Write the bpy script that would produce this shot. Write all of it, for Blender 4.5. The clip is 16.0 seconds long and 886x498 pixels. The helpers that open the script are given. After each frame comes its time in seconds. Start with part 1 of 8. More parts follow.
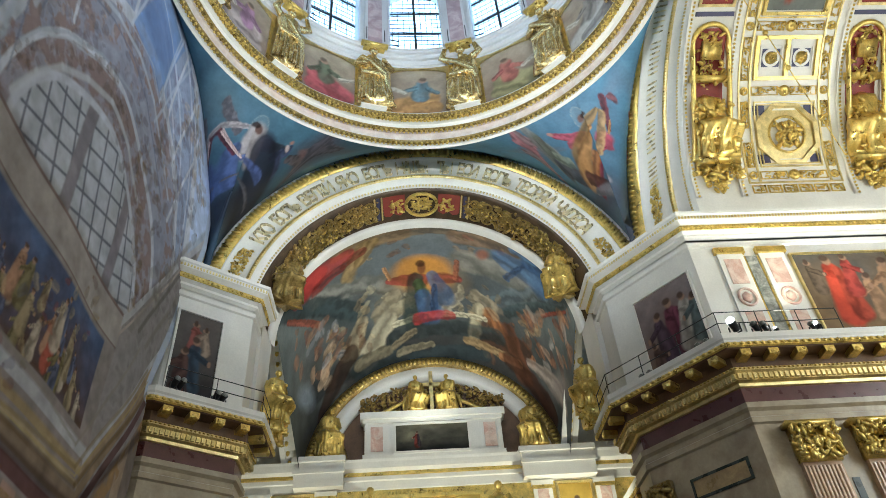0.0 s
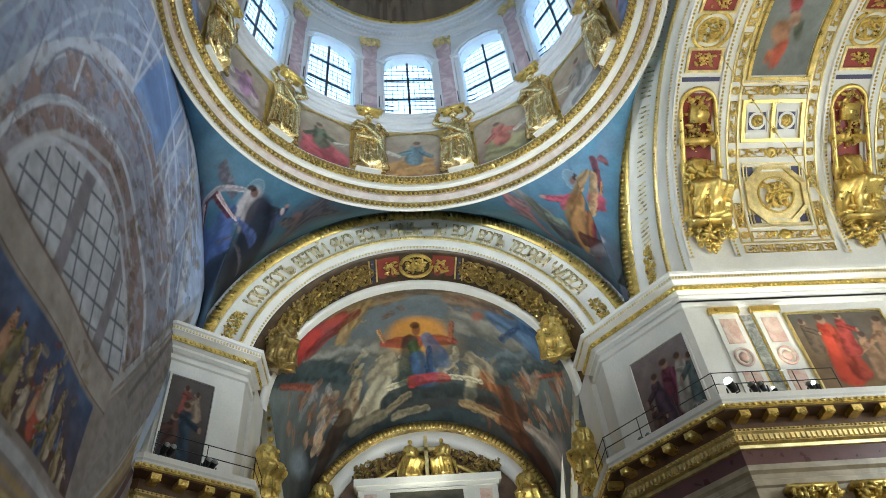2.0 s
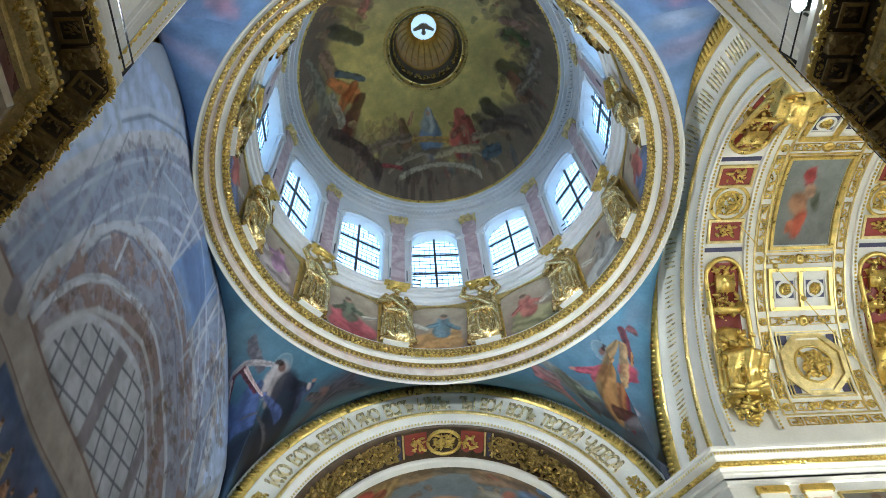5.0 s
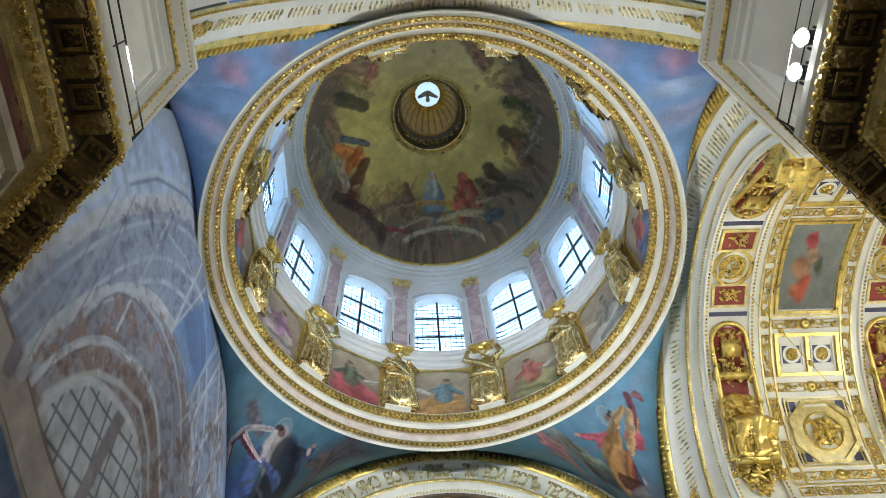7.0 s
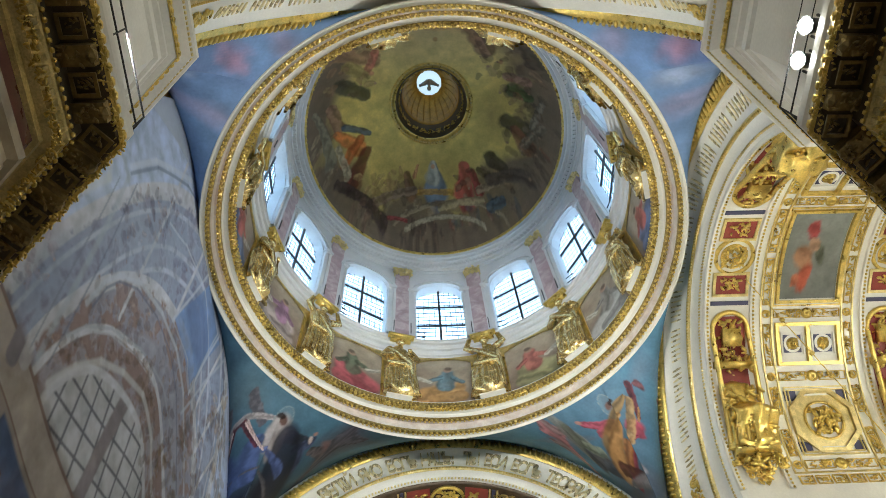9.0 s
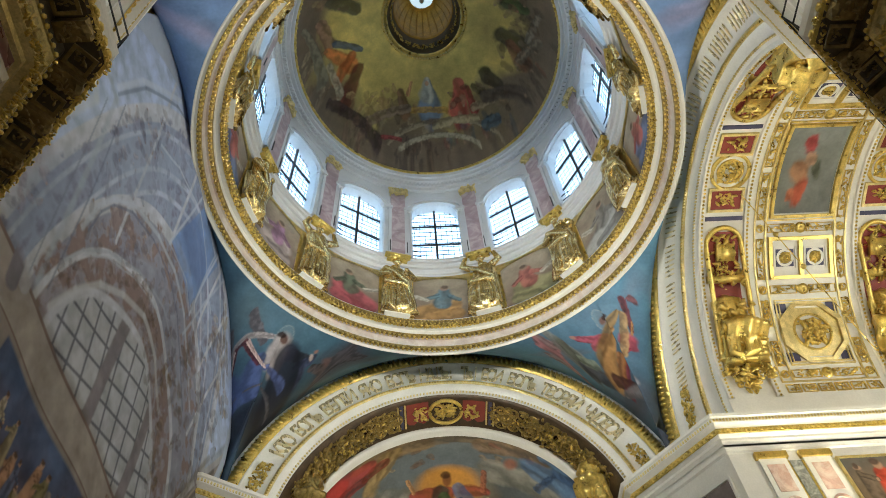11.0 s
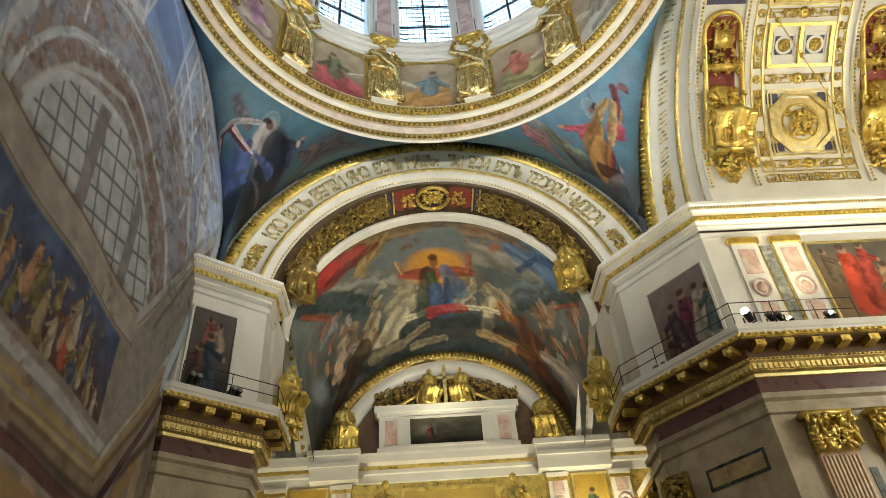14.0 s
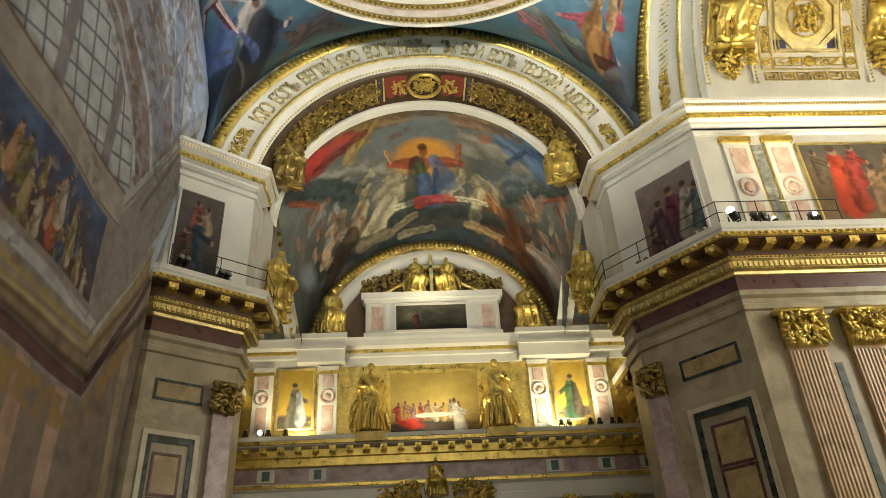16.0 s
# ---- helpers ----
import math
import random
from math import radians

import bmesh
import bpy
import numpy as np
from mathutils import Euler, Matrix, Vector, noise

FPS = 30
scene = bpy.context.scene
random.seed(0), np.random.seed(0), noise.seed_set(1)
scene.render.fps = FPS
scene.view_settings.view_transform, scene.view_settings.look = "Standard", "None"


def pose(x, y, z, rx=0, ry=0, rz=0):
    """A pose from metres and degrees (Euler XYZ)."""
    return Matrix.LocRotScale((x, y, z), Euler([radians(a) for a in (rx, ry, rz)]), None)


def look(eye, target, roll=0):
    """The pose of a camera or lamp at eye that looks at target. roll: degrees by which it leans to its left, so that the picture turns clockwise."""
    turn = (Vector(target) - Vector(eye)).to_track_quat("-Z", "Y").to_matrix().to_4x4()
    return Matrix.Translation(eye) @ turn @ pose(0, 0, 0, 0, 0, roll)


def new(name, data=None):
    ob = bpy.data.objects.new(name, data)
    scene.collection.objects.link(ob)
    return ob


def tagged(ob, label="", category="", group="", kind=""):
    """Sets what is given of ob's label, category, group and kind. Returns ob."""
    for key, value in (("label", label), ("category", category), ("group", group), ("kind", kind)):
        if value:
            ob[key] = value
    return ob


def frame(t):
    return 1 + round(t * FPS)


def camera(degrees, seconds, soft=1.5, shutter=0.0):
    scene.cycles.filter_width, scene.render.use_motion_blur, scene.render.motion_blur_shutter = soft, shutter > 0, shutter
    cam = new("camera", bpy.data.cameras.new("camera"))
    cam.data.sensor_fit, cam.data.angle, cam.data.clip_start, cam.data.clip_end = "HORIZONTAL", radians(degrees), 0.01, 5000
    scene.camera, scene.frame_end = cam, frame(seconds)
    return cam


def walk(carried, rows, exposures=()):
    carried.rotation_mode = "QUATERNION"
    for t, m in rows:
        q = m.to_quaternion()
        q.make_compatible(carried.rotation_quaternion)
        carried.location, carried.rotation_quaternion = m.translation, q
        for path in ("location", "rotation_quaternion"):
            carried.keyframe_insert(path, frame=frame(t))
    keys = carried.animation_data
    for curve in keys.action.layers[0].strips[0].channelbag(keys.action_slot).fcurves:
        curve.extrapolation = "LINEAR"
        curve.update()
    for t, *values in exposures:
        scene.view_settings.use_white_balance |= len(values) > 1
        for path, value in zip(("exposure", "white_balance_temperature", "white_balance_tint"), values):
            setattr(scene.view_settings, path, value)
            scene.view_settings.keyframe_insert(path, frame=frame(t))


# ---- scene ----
EYE = (-1.36, -14.81, 1.60)
# seconds, yaw, pitch, roll
TURNS = [
    (0.0, -1.41, 40.14, 3.68),
    (0.5, -1.16, 41.87, 3.74),
    (1.0, -1.52, 43.32, 3.97),
    (1.5, -1.60, 44.22, 3.90),
    (2.0, -1.51, 45.06, 4.23),
    (2.5, -0.49, 46.66, 4.52),
    (3.0, 0.39, 49.10, 3.90),
    (3.5, 1.31, 52.15, 3.53),
    (4.0, 1.05, 55.06, 3.31),
    (4.5, 0.52, 57.01, 3.18),
    (5.0, 0.36, 58.96, 2.92),
    (5.2, 0.27, 59.84, 2.84),
    (7.3, 0.32, 64.10, 2.55),
    (7.5, 0.33, 63.90, 2.50),
    (8.0, 0.33, 63.36, 2.41),
    (8.2, 0.33, 63.36, 2.41),
    (10.3, 0.31, 60.50, 2.87),
    (10.5, 0.42, 59.65, 2.96),
    (11.0, 0.79, 56.68, 3.17),
    (11.5, 0.81, 53.86, 3.50),
    (12.0, 1.05, 50.79, 3.74),
    (12.5, 0.79, 47.89, 3.88),
    (13.0, 0.26, 44.99, 3.70),
    (13.5, 0.02, 42.16, 3.64),
    (14.0, -0.23, 39.69, 3.59),
    (14.5, -0.83, 37.23, 3.27),
    (15.0, -1.37, 34.96, 3.02),
    (15.5, -1.57, 32.89, 2.98),
    (16.0, -1.95, 30.82, 2.76),
]
cam = camera(63.7, 16.0, soft=0.85)
walk(cam, [(t, pose(*EYE, 90 + pitch, roll, yaw)) for t, yaw, pitch, roll in TURNS],
     exposures=[(0.0, 0.42, 5650, 1), (3.0, 0.2, 5550, 1), (5.0, 0.2, 5550, 1), (7.5, 0.24, 5950, 1), (11.5, 0.1, 6600, 2), (16.0, 0.36, 7200, 1)])

# ---- light ----
world = bpy.data.worlds.new("sky")
scene.world = world
world.use_nodes = True
sky = world.node_tree.nodes.new("ShaderNodeTexSky")
sky.sky_type, sky.sun_disc = "NISHITA", False
sky.sun_elevation, sky.sun_rotation = radians(28), radians(200)
world.node_tree.nodes["Background"].inputs[1].default_value = 0.15
world.node_tree.links.new(sky.outputs[0], world.node_tree.nodes["Background"].inputs[0])


def area_lamp(name, eye, target, power, width, height, colour):
    data = bpy.data.lights.new(name, "AREA")
    data.shape, data.size, data.size_y, data.energy, data.color = "RECTANGLE", width, height, power, colour
    ob = new(name, data)
    ob.matrix_world = look(eye, target)
    return ob


def spot_lamp(name, eye, target, power, degrees, colour, radius=0.15):
    data = bpy.data.lights.new(name, "SPOT")
    data.energy, data.spot_size, data.spot_blend, data.color, data.shadow_soft_size = power, radians(degrees), 0.6, colour, radius
    ob = new(name, data)
    ob.matrix_world = look(eye, target)
    return ob


COOL, WARM, NEUTRAL = (0.72, 0.86, 1.0), (1.0, 0.89, 0.66), (1.0, 0.96, 0.90)
# added fill for daylight of nave and arms behind and beside camera, no windows
area_lamp("west_nave_fill", (0, -39.0, 18.0), (0, 0, 20), 1900, 14, 16, NEUTRAL)
area_lamp("south_arm_fill", (29.0, -3.0, 14.0), (12, 8.0, 10), 3100, 10, 12, NEUTRAL)
# floodlights on the ledges; the last is an added choir fill without a fixture
for eye, target, power, degrees, colour in (
        ((13.3, 7.2, 16.1), (17.0, 0.5, 29.0), 1100, 130, WARM),
        ((16.8, 7.2, 16.1), (17.0, 0.5, 29.0), 1050, 130, WARM),
        ((15.0, -7.2, 16.1), (17.0, 2.0, 29.0), 1100, 130, WARM),
        ((-9.0, -8.6, 16.6), (11.0, 3.0, 29.0), 2900, 62, NEUTRAL),
        ((-9.3, 10.2, 16.6), (11.0, -1.0, 29.0), 2900, 62, NEUTRAL),
        ((6.7, -12.2, 16.6), (-2.0, 13.0, 32.0), 10500, 62, NEUTRAL),
        ((-7.2, -12.2, 16.6), (2.0, 13.0, 32.0), 10500, 62, NEUTRAL),
        ((7.0, 12.0, 16.6), (-5.0, -10.5, 32.5), 6500, 70, NEUTRAL),
        ((-7.0, 12.0, 16.6), (5.0, -10.5, 32.5), 6500, 70, NEUTRAL),
        ((0.0, 21.5, 13.4), (0.0, 24.0, 17.5), 660, 150, WARM),
        ((-7.5, 22.0, 13.2), (-7.0, 24.0, 17.0), 440, 150, WARM),
        ((7.5, 22.0, 13.2), (7.0, 24.0, 17.0), 850, 150, WARM),
        ((0.0, 21.4, 18.9), (0.0, 19.5, 29.0), 330, 140, WARM)):
    spot_lamp("floodlight_beam", eye, target, power, degrees, colour)
# the lamp that gilds the bowl of the lantern
spot_lamp("lantern_lamp", (0, -1.6, 56.4), (0, 0.6, 60.0), 110, 110, WARM, 0.1)

# ---- materials ----


def material(name, colour, rough=0.6, metal=0.0, spots=(), scale=3.0, fine=40.0, amount=0.12, bump=0.15, vein=None, attribute=False, spec=0.5):
    """A worn surface: broad stains, fine grain and relief over one colour, with veins where the stone has them."""
    m = bpy.data.materials.new(name)
    m.use_nodes = True
    n, l = m.node_tree.nodes, m.node_tree.links
    b = n["Principled BSDF"]
    b.inputs["Metallic"].default_value = metal
    b.inputs["Specular IOR Level"].default_value = spec
    place = n.new("ShaderNodeTexCoord")
    wide, grain = n.new("ShaderNodeTexNoise"), n.new("ShaderNodeTexNoise")
    wide.inputs["Scale"].default_value, wide.inputs["Detail"].default_value = scale, 6
    grain.inputs["Scale"].default_value, grain.inputs["Detail"].default_value = fine, 4
    for t in (wide, grain):
        l.new(place.outputs["Object"], t.inputs["Vector"])
    if attribute:
        source = n.new("ShaderNodeVertexColor")
        source.layer_name = "Col"
        base = source.outputs["Color"]
    else:
        source = n.new("ShaderNodeRGB")
        source.outputs[0].default_value = (*colour, 1)
        base = source.outputs[0]
    if vein:
        wave = n.new("ShaderNodeTexNoise")
        wave.inputs["Scale"].default_value, wave.inputs["Detail"].default_value, wave.inputs["Distortion"].default_value = scale * 0.8, 8, 1.6
        l.new(place.outputs["Object"], wave.inputs["Vector"])
        ramp = n.new("ShaderNodeValToRGB")
        ramp.color_ramp.elements[0].position, ramp.color_ramp.elements[1].position = 0.42, 0.62
        l.new(wave.outputs["Fac"], ramp.inputs["Fac"])
        mix = n.new("ShaderNodeMixRGB")
        mix.inputs[2].default_value = (*vein, 1)
        l.new(ramp.outputs["Color"], mix.inputs[0])
        l.new(base, mix.inputs[1])
        base = mix.outputs[0]
    for tex, weight in ((wide, amount), (grain, amount * 0.6)):
        shade = n.new("ShaderNodeMapRange")
        shade.inputs["From Min"].default_value, shade.inputs["From Max"].default_value = 0.3, 0.7
        shade.inputs["To Min"].default_value, shade.inputs["To Max"].default_value = 1 - weight, 1 + weight * 0.4
        l.new(tex.outputs["Fac"], shade.inputs["Value"])
        mul = n.new("ShaderNodeVectorMath")
        mul.operation = "SCALE"
        l.new(base, mul.inputs[0])
        l.new(shade.outputs["Result"], mul.inputs["Scale"])
        base = mul.outputs["Vector"]
    l.new(base, b.inputs["Base Color"])
    r = n.new("ShaderNodeMapRange")
    r.inputs["To Min"].default_value, r.inputs["To Max"].default_value = max(0.05, rough - 0.1), min(1, rough + 0.1)
    l.new(wide.outputs["Fac"], r.inputs["Value"])
    l.new(r.outputs["Result"], b.inputs["Roughness"])
    if bump:
        rel = n.new("ShaderNodeBump")
        rel.inputs["Strength"].default_value, rel.inputs["Distance"].default_value = bump, 0.03
        l.new(grain.outputs["Fac"], rel.inputs["Height"])
        l.new(rel.outputs["Normal"], b.inputs["Normal"])
    return m


GOLD = material("gilding", (0.84, 0.63, 0.19), 0.30, 0.82, scale=2.5, fine=14, amount=0.35, bump=0.5)
DEEPGOLD = material("deep_gilding", (0.50, 0.30, 0.045), 0.5, 0.55, scale=1.5, fine=8, amount=0.35, bump=0.4)
# drum statues: gilding made paler in colour to stand for their floodlighting
FLOODLITGOLD = material("floodlit_gilding", (0.94, 0.74, 0.35), 0.25, 0.85, scale=2.5, fine=10, amount=0.35, bump=0.35)
GILT = material("pale_gilding", (0.85, 0.70, 0.33), 0.36, 0.9, scale=3, fine=22, amount=0.3, bump=0.5)
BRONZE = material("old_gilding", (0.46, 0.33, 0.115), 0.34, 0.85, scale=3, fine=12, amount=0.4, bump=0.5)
WHITE = material("white_marble", (0.78, 0.76, 0.71), 0.35, scale=0.7, fine=12, amount=0.10, bump=0.05)
CREAM = material("cream_marble", (0.66, 0.60, 0.46), 0.35, scale=0.8, fine=10, amount=0.14, bump=0.05, vein=(0.56, 0.49, 0.37))
DRUMWHITE = material("drum_plaster", (0.64, 0.64, 0.65), 0.5, scale=0.6, fine=9, amount=0.10, bump=0.05)
PINK = material("pink_marble", (0.62, 0.40, 0.33), 0.3, scale=1.6, fine=14, amount=0.18, bump=0.04, vein=(0.74, 0.60, 0.52))
PALEPINK = material("pale_pink_marble", (0.64, 0.54, 0.48), 0.35, scale=1.6, fine=14, amount=0.15, bump=0.04, vein=(0.70, 0.64, 0.59))
# west ledge soffits, their shade put into the colour; also the lantern's dark band
SHADECOFFER_DARKBAND = material("shaded_coffer_dark_band", (0.11, 0.085, 0.05), 0.4, scale=2, fine=18, amount=0.3, bump=0.1)
MAUVE = material("mauve_marble", (0.42, 0.30, 0.32), 0.35, scale=1.2, fine=10, amount=0.2, bump=0.04, vein=(0.58, 0.47, 0.48))
PORPHYRY = material("dark_porphyry", (0.12, 0.045, 0.045), 0.3, scale=2, fine=30, amount=0.3, bump=0.03)
BEIGE = material("beige_marble", (0.44, 0.37, 0.26), 0.32, scale=0.8, fine=9, amount=0.16, bump=0.04, vein=(0.33, 0.27, 0.19))
OCHRE = material("ochre_marble", (0.46, 0.34, 0.17), 0.3, scale=1.5, fine=12, amount=0.2, bump=0.04, vein=(0.35, 0.25, 0.13))
SLATE = material("dark_green_marble", (0.035, 0.05, 0.045), 0.28, scale=2, fine=20, amount=0.3, bump=0.03)
GREY = material("grey_green_marble", (0.20, 0.21, 0.19), 0.3, scale=3, fine=10, amount=0.4, bump=0.04, vein=(0.42, 0.42, 0.38))
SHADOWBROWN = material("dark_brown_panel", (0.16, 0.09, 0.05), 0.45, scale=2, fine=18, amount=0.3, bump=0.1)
# choir soffit ground, dark in colour for the shade between its reliefs
SHADEDGROUND = material("shaded_relief_ground", (0.085, 0.052, 0.025), 0.4, 0.3, scale=2, fine=14, amount=0.4, bump=0.4)
# west brackets: gilding darkened in colour for the shade they hang in
SHADEDGILT = material("shaded_gilding", (0.34, 0.25, 0.10), 0.4, 0.6, scale=3, fine=14, amount=0.45, bump=0.5)
CRIMSON = material("crimson_ground", (0.28, 0.04, 0.03), 0.5, scale=2, fine=20, amount=0.25, bump=0.05)
INDIGO = material("dark_blue_ground", (0.06, 0.06, 0.13), 0.5, scale=2, fine=20, amount=0.25, bump=0.05)
IRON = material("black_iron", (0.02, 0.02, 0.022), 0.45, scale=4, fine=40, amount=0.2, bump=0.05)
PEACH = material("peach_marble", (0.56, 0.37, 0.22), 0.3, scale=1.6, fine=14, amount=0.2, bump=0.04, vein=(0.62, 0.44, 0.30))
FLOORSTONE = material("grey_floor_marble", (0.32, 0.30, 0.28), 0.25, scale=0.6, fine=8, amount=0.2, bump=0.03)
PAINT = material("oil_painting", (1, 1, 1), 0.55, scale=1.3, fine=7, amount=0.14, bump=0.08, attribute=True, spec=0.12)
CLOTH = material("printed_cloth", (1, 1, 1), 0.85, scale=0.35, fine=3, amount=0.10, bump=0.05, attribute=True, spec=0.1)


def glowing(name, colour, strength):
    m = bpy.data.materials.new(name)
    m.use_nodes = True
    b = m.node_tree.nodes["Principled BSDF"]
    b.inputs["Base Color"].default_value = (*colour, 1)
    b.inputs["Emission Color"].default_value = (*colour, 1)
    b.inputs["Emission Strength"].default_value = strength
    return m


LETTERGILT = material("bright_letter_gilding", (0.80, 0.70, 0.44), 0.28, 0.5, scale=3, fine=20, amount=0.15, bump=0.1)
LAMPGLOW = glowing("lit_lamp_glass", (1.0, 0.97, 0.9), 30)
LANTERNGLOW = glowing("lantern_sky", (0.62, 0.82, 1.0), 0.8)
SKYGLOW = glowing("bright_overcast_sky", (0.48, 0.71, 1.0), 2.6)

# ---- mesh tools ----


def add(name, verts, faces, mat, parent=None, label="", smooth=False, colours=None):
    """One mesh object from points in the world; under a parent it is measured from the parent's place."""
    verts = np.asarray(verts, dtype=float).reshape(-1, 3)
    if parent is not None:
        base, up = Vector(parent.location), parent.parent
        while up is not None:
            base, up = base + up.location, up.parent
        verts = verts - np.array(base)
    me = bpy.data.meshes.new(name)
    me.from_pydata(verts.tolist(), [], [list(f) for f in faces])
    me.materials.append(mat)
    if smooth:
        me.shade_smooth()
    if colours is not None:
        layer = me.color_attributes.new("Col", "FLOAT_COLOR", "POINT")
        layer.data.foreach_set("color", np.c_[np.clip(colours.reshape(-1, 3), 0, 1), np.ones(len(verts))].astype(np.float32).ravel())
    ob = new(name, me)
    ob.parent = parent
    if label:
        ob["label"] = label
    return ob


def thing(name, place, label, category, group="", kind=""):
    ob = new(name)
    ob.empty_display_size = 0.2
    ob.location = place
    return tagged(ob, label, category, group, kind)


def grid_faces(n, m, wrap_n=False, wrap_m=False):
    return [(i * m + j, i * m + (j + 1) % m, ((i + 1) % n) * m + (j + 1) % m, ((i + 1) % n) * m + j)
            for i in range(n if wrap_n else n - 1) for j in range(m if wrap_m else m - 1)]


def sheet(name, P, mat, parent=None, label="", smooth=True, colours=None, wrap_n=False, wrap_m=False):
    n, m = P.shape[:2]
    return add(name, P, grid_faces(n, m, wrap_n, wrap_m), mat, parent, label, smooth, colours)


def joined(pieces):
    """Several (verts, faces) as one."""
    V, Fs, k = [], [], 0
    for v, f in pieces:
        v = np.asarray(v, float).reshape(-1, 3)
        V.append(v)
        Fs += [tuple(i + k for i in q) for q in f]
        k += len(v)
    return np.concatenate(V), Fs


BOXF = [(0, 3, 2, 1), (4, 5, 6, 7), (0, 1, 5, 4), (1, 2, 6, 5), (2, 3, 7, 6), (3, 0, 4, 7)]


def box(lo, hi):
    (a, b, c), (d, e, f) = lo, hi
    return [(a, b, c), (d, b, c), (d, e, c), (a, e, c), (a, b, f), (d, b, f), (d, e, f), (a, e, f)], BOXF


def frame_box(o, u, v, w, a, b, c):
    """A box from o along unit vectors u, v, w with lengths a, b, c."""
    o, u, v, w = (np.array(q, float) for q in (o, u, v, w))
    return [o, o + u * a, o + u * a + v * b, o + v * b, o + w * c, o + u * a + w * c, o + u * a + v * b + w * c, o + v * b + w * c], BOXF


def ring_box(o, u, v, w, a, b, t, c):
    """A picture frame: outer a by b, bar width t, depth c."""
    o, u, v, w = (np.array(q, float) for q in (o, u, v, w))
    return joined([frame_box(o, u, v, w, a, t, c), frame_box(o + v * (b - t), u, v, w, a, t, c),
                   frame_box(o + v * t, u, v, w, t, b - 2 * t, c), frame_box(o + u * (a - t) + v * t, u, v, w, t, b - 2 * t, c)])


def ball(level=1):
    bm = bmesh.new()
    bmesh.ops.create_icosphere(bm, subdivisions=level, radius=1)
    v = np.array([q.co for q in bm.verts])
    f = [tuple(q.index for q in p.verts) for p in bm.faces]
    bm.free()
    return v, f


BALL1, BALL2 = ball(1), ball(2)


def lumps(places, frames, sizes, shape=BALL1):
    """Rounded lumps in one mesh: places n x 3, frames n x 3 x 3 (columns are axes), sizes n x 3."""
    v0, f0 = shape
    places, frames, sizes = np.asarray(places, float), np.asarray(frames, float), np.asarray(sizes, float)
    V = np.einsum("nij,nkj->nki", frames, v0[None] * sizes[:, None, :]) + places[:, None, :]
    F0 = np.array(f0)
    Fs = (F0[None] + (np.arange(len(places)) * len(v0))[:, None, None]).reshape(-1, F0.shape[1])
    return V.reshape(-1, 3), Fs.tolist()


def foliage(rng, place, u, v, w, a, b, depth, count, size):
    """Carved leaves and scrolls filling an a by b patch centred on place, standing out along w."""
    u, v, w = (np.array(q, float) for q in (u, v, w))
    p = np.array(place, float) + np.outer(rng.uniform(-.5, .5, count) * a, u) + np.outer(rng.uniform(-.5, .5, count) * b, v) + np.outer(rng.uniform(0, depth, count), w)
    t = rng.uniform(0, math.tau, count)
    x = np.outer(np.cos(t), u) + np.outer(np.sin(t), v)
    y = np.outer(-np.sin(t), u) + np.outer(np.cos(t), v)
    fr = np.stack([x, y, np.repeat(w[None], count, 0)], -1)
    s = size * rng.uniform(0.6, 1.3, (count, 1)) * np.array([[1.0, 0.42, 0.5]])
    return lumps(p, fr, s)


def arc_point(side, plane, centre, height, r, a):
    """A point of an arch that stands across the east-west (E, W) or the north-south (N, S) way."""
    return (centre + r * np.cos(a), plane + 0 * a, height + r * np.sin(a)) if side in "EW" else (plane + 0 * a, centre + r * np.cos(a), height + r * np.sin(a))


def arch_band(side, plane, centre, height, profile, a0=0.0, a1=math.pi, n=72):
    """A profile of (radius, depth) swept along an arch. Depth runs away from the crossing."""
    out = 1 if side in "ES" else -1
    a = np.linspace(a0, a1, n)
    return np.stack([np.stack(np.broadcast_arrays(*arc_point(side, plane + out * d, centre, height, r, a)), -1) for r, d in profile], 1)


def arch_beads(side, plane, centre, height, r, a0, a1, count, size, lean=0.0):
    out = 1 if side in "ES" else -1
    a = np.linspace(a0, a1, count)
    p = np.stack(np.broadcast_arrays(*arc_point(side, plane, centre, height, r, a)), -1)
    e = np.array([1., 0, 0]) if side in "EW" else np.array([0, 1., 0])
    rad = np.cos(a)[:, None] * e + np.sin(a)[:, None] * np.array([0, 0, 1.])
    tan = -np.sin(a)[:, None] * e + np.cos(a)[:, None] * np.array([0, 0, 1.])
    dep = np.cross(rad, tan)
    c, s = math.cos(lean), math.sin(lean)
    fr = np.stack([c * rad + s * tan, -s * rad + c * tan, dep], -1)
    return lumps(p, fr, np.tile(size, (count, 1)))


def turned(profile, n=144, a0=0.0, a1=math.tau):
    """A profile of (radius, height) turned about the dome's axis."""
    full = abs(a1 - a0 - math.tau) < 1e-6
    a = np.linspace(a0, a1, n, endpoint=not full)
    return np.stack([np.stack([r * np.sin(a), r * np.cos(a), 0 * a + z], -1) for r, z in profile], 1), full


def ring_beads(r, z, count, size, shape=BALL1):
    a = np.linspace(0, math.tau, count, endpoint=False)
    rad = np.stack([np.sin(a), np.cos(a), 0 * a], -1)
    tan = np.stack([np.cos(a), -np.sin(a), 0 * a], -1)
    up = np.tile([0, 0, 1.0], (count, 1))
    return lumps(rad * r + up * z, np.stack([rad, tan, up], -1), np.tile(size, (count, 1)), shape)


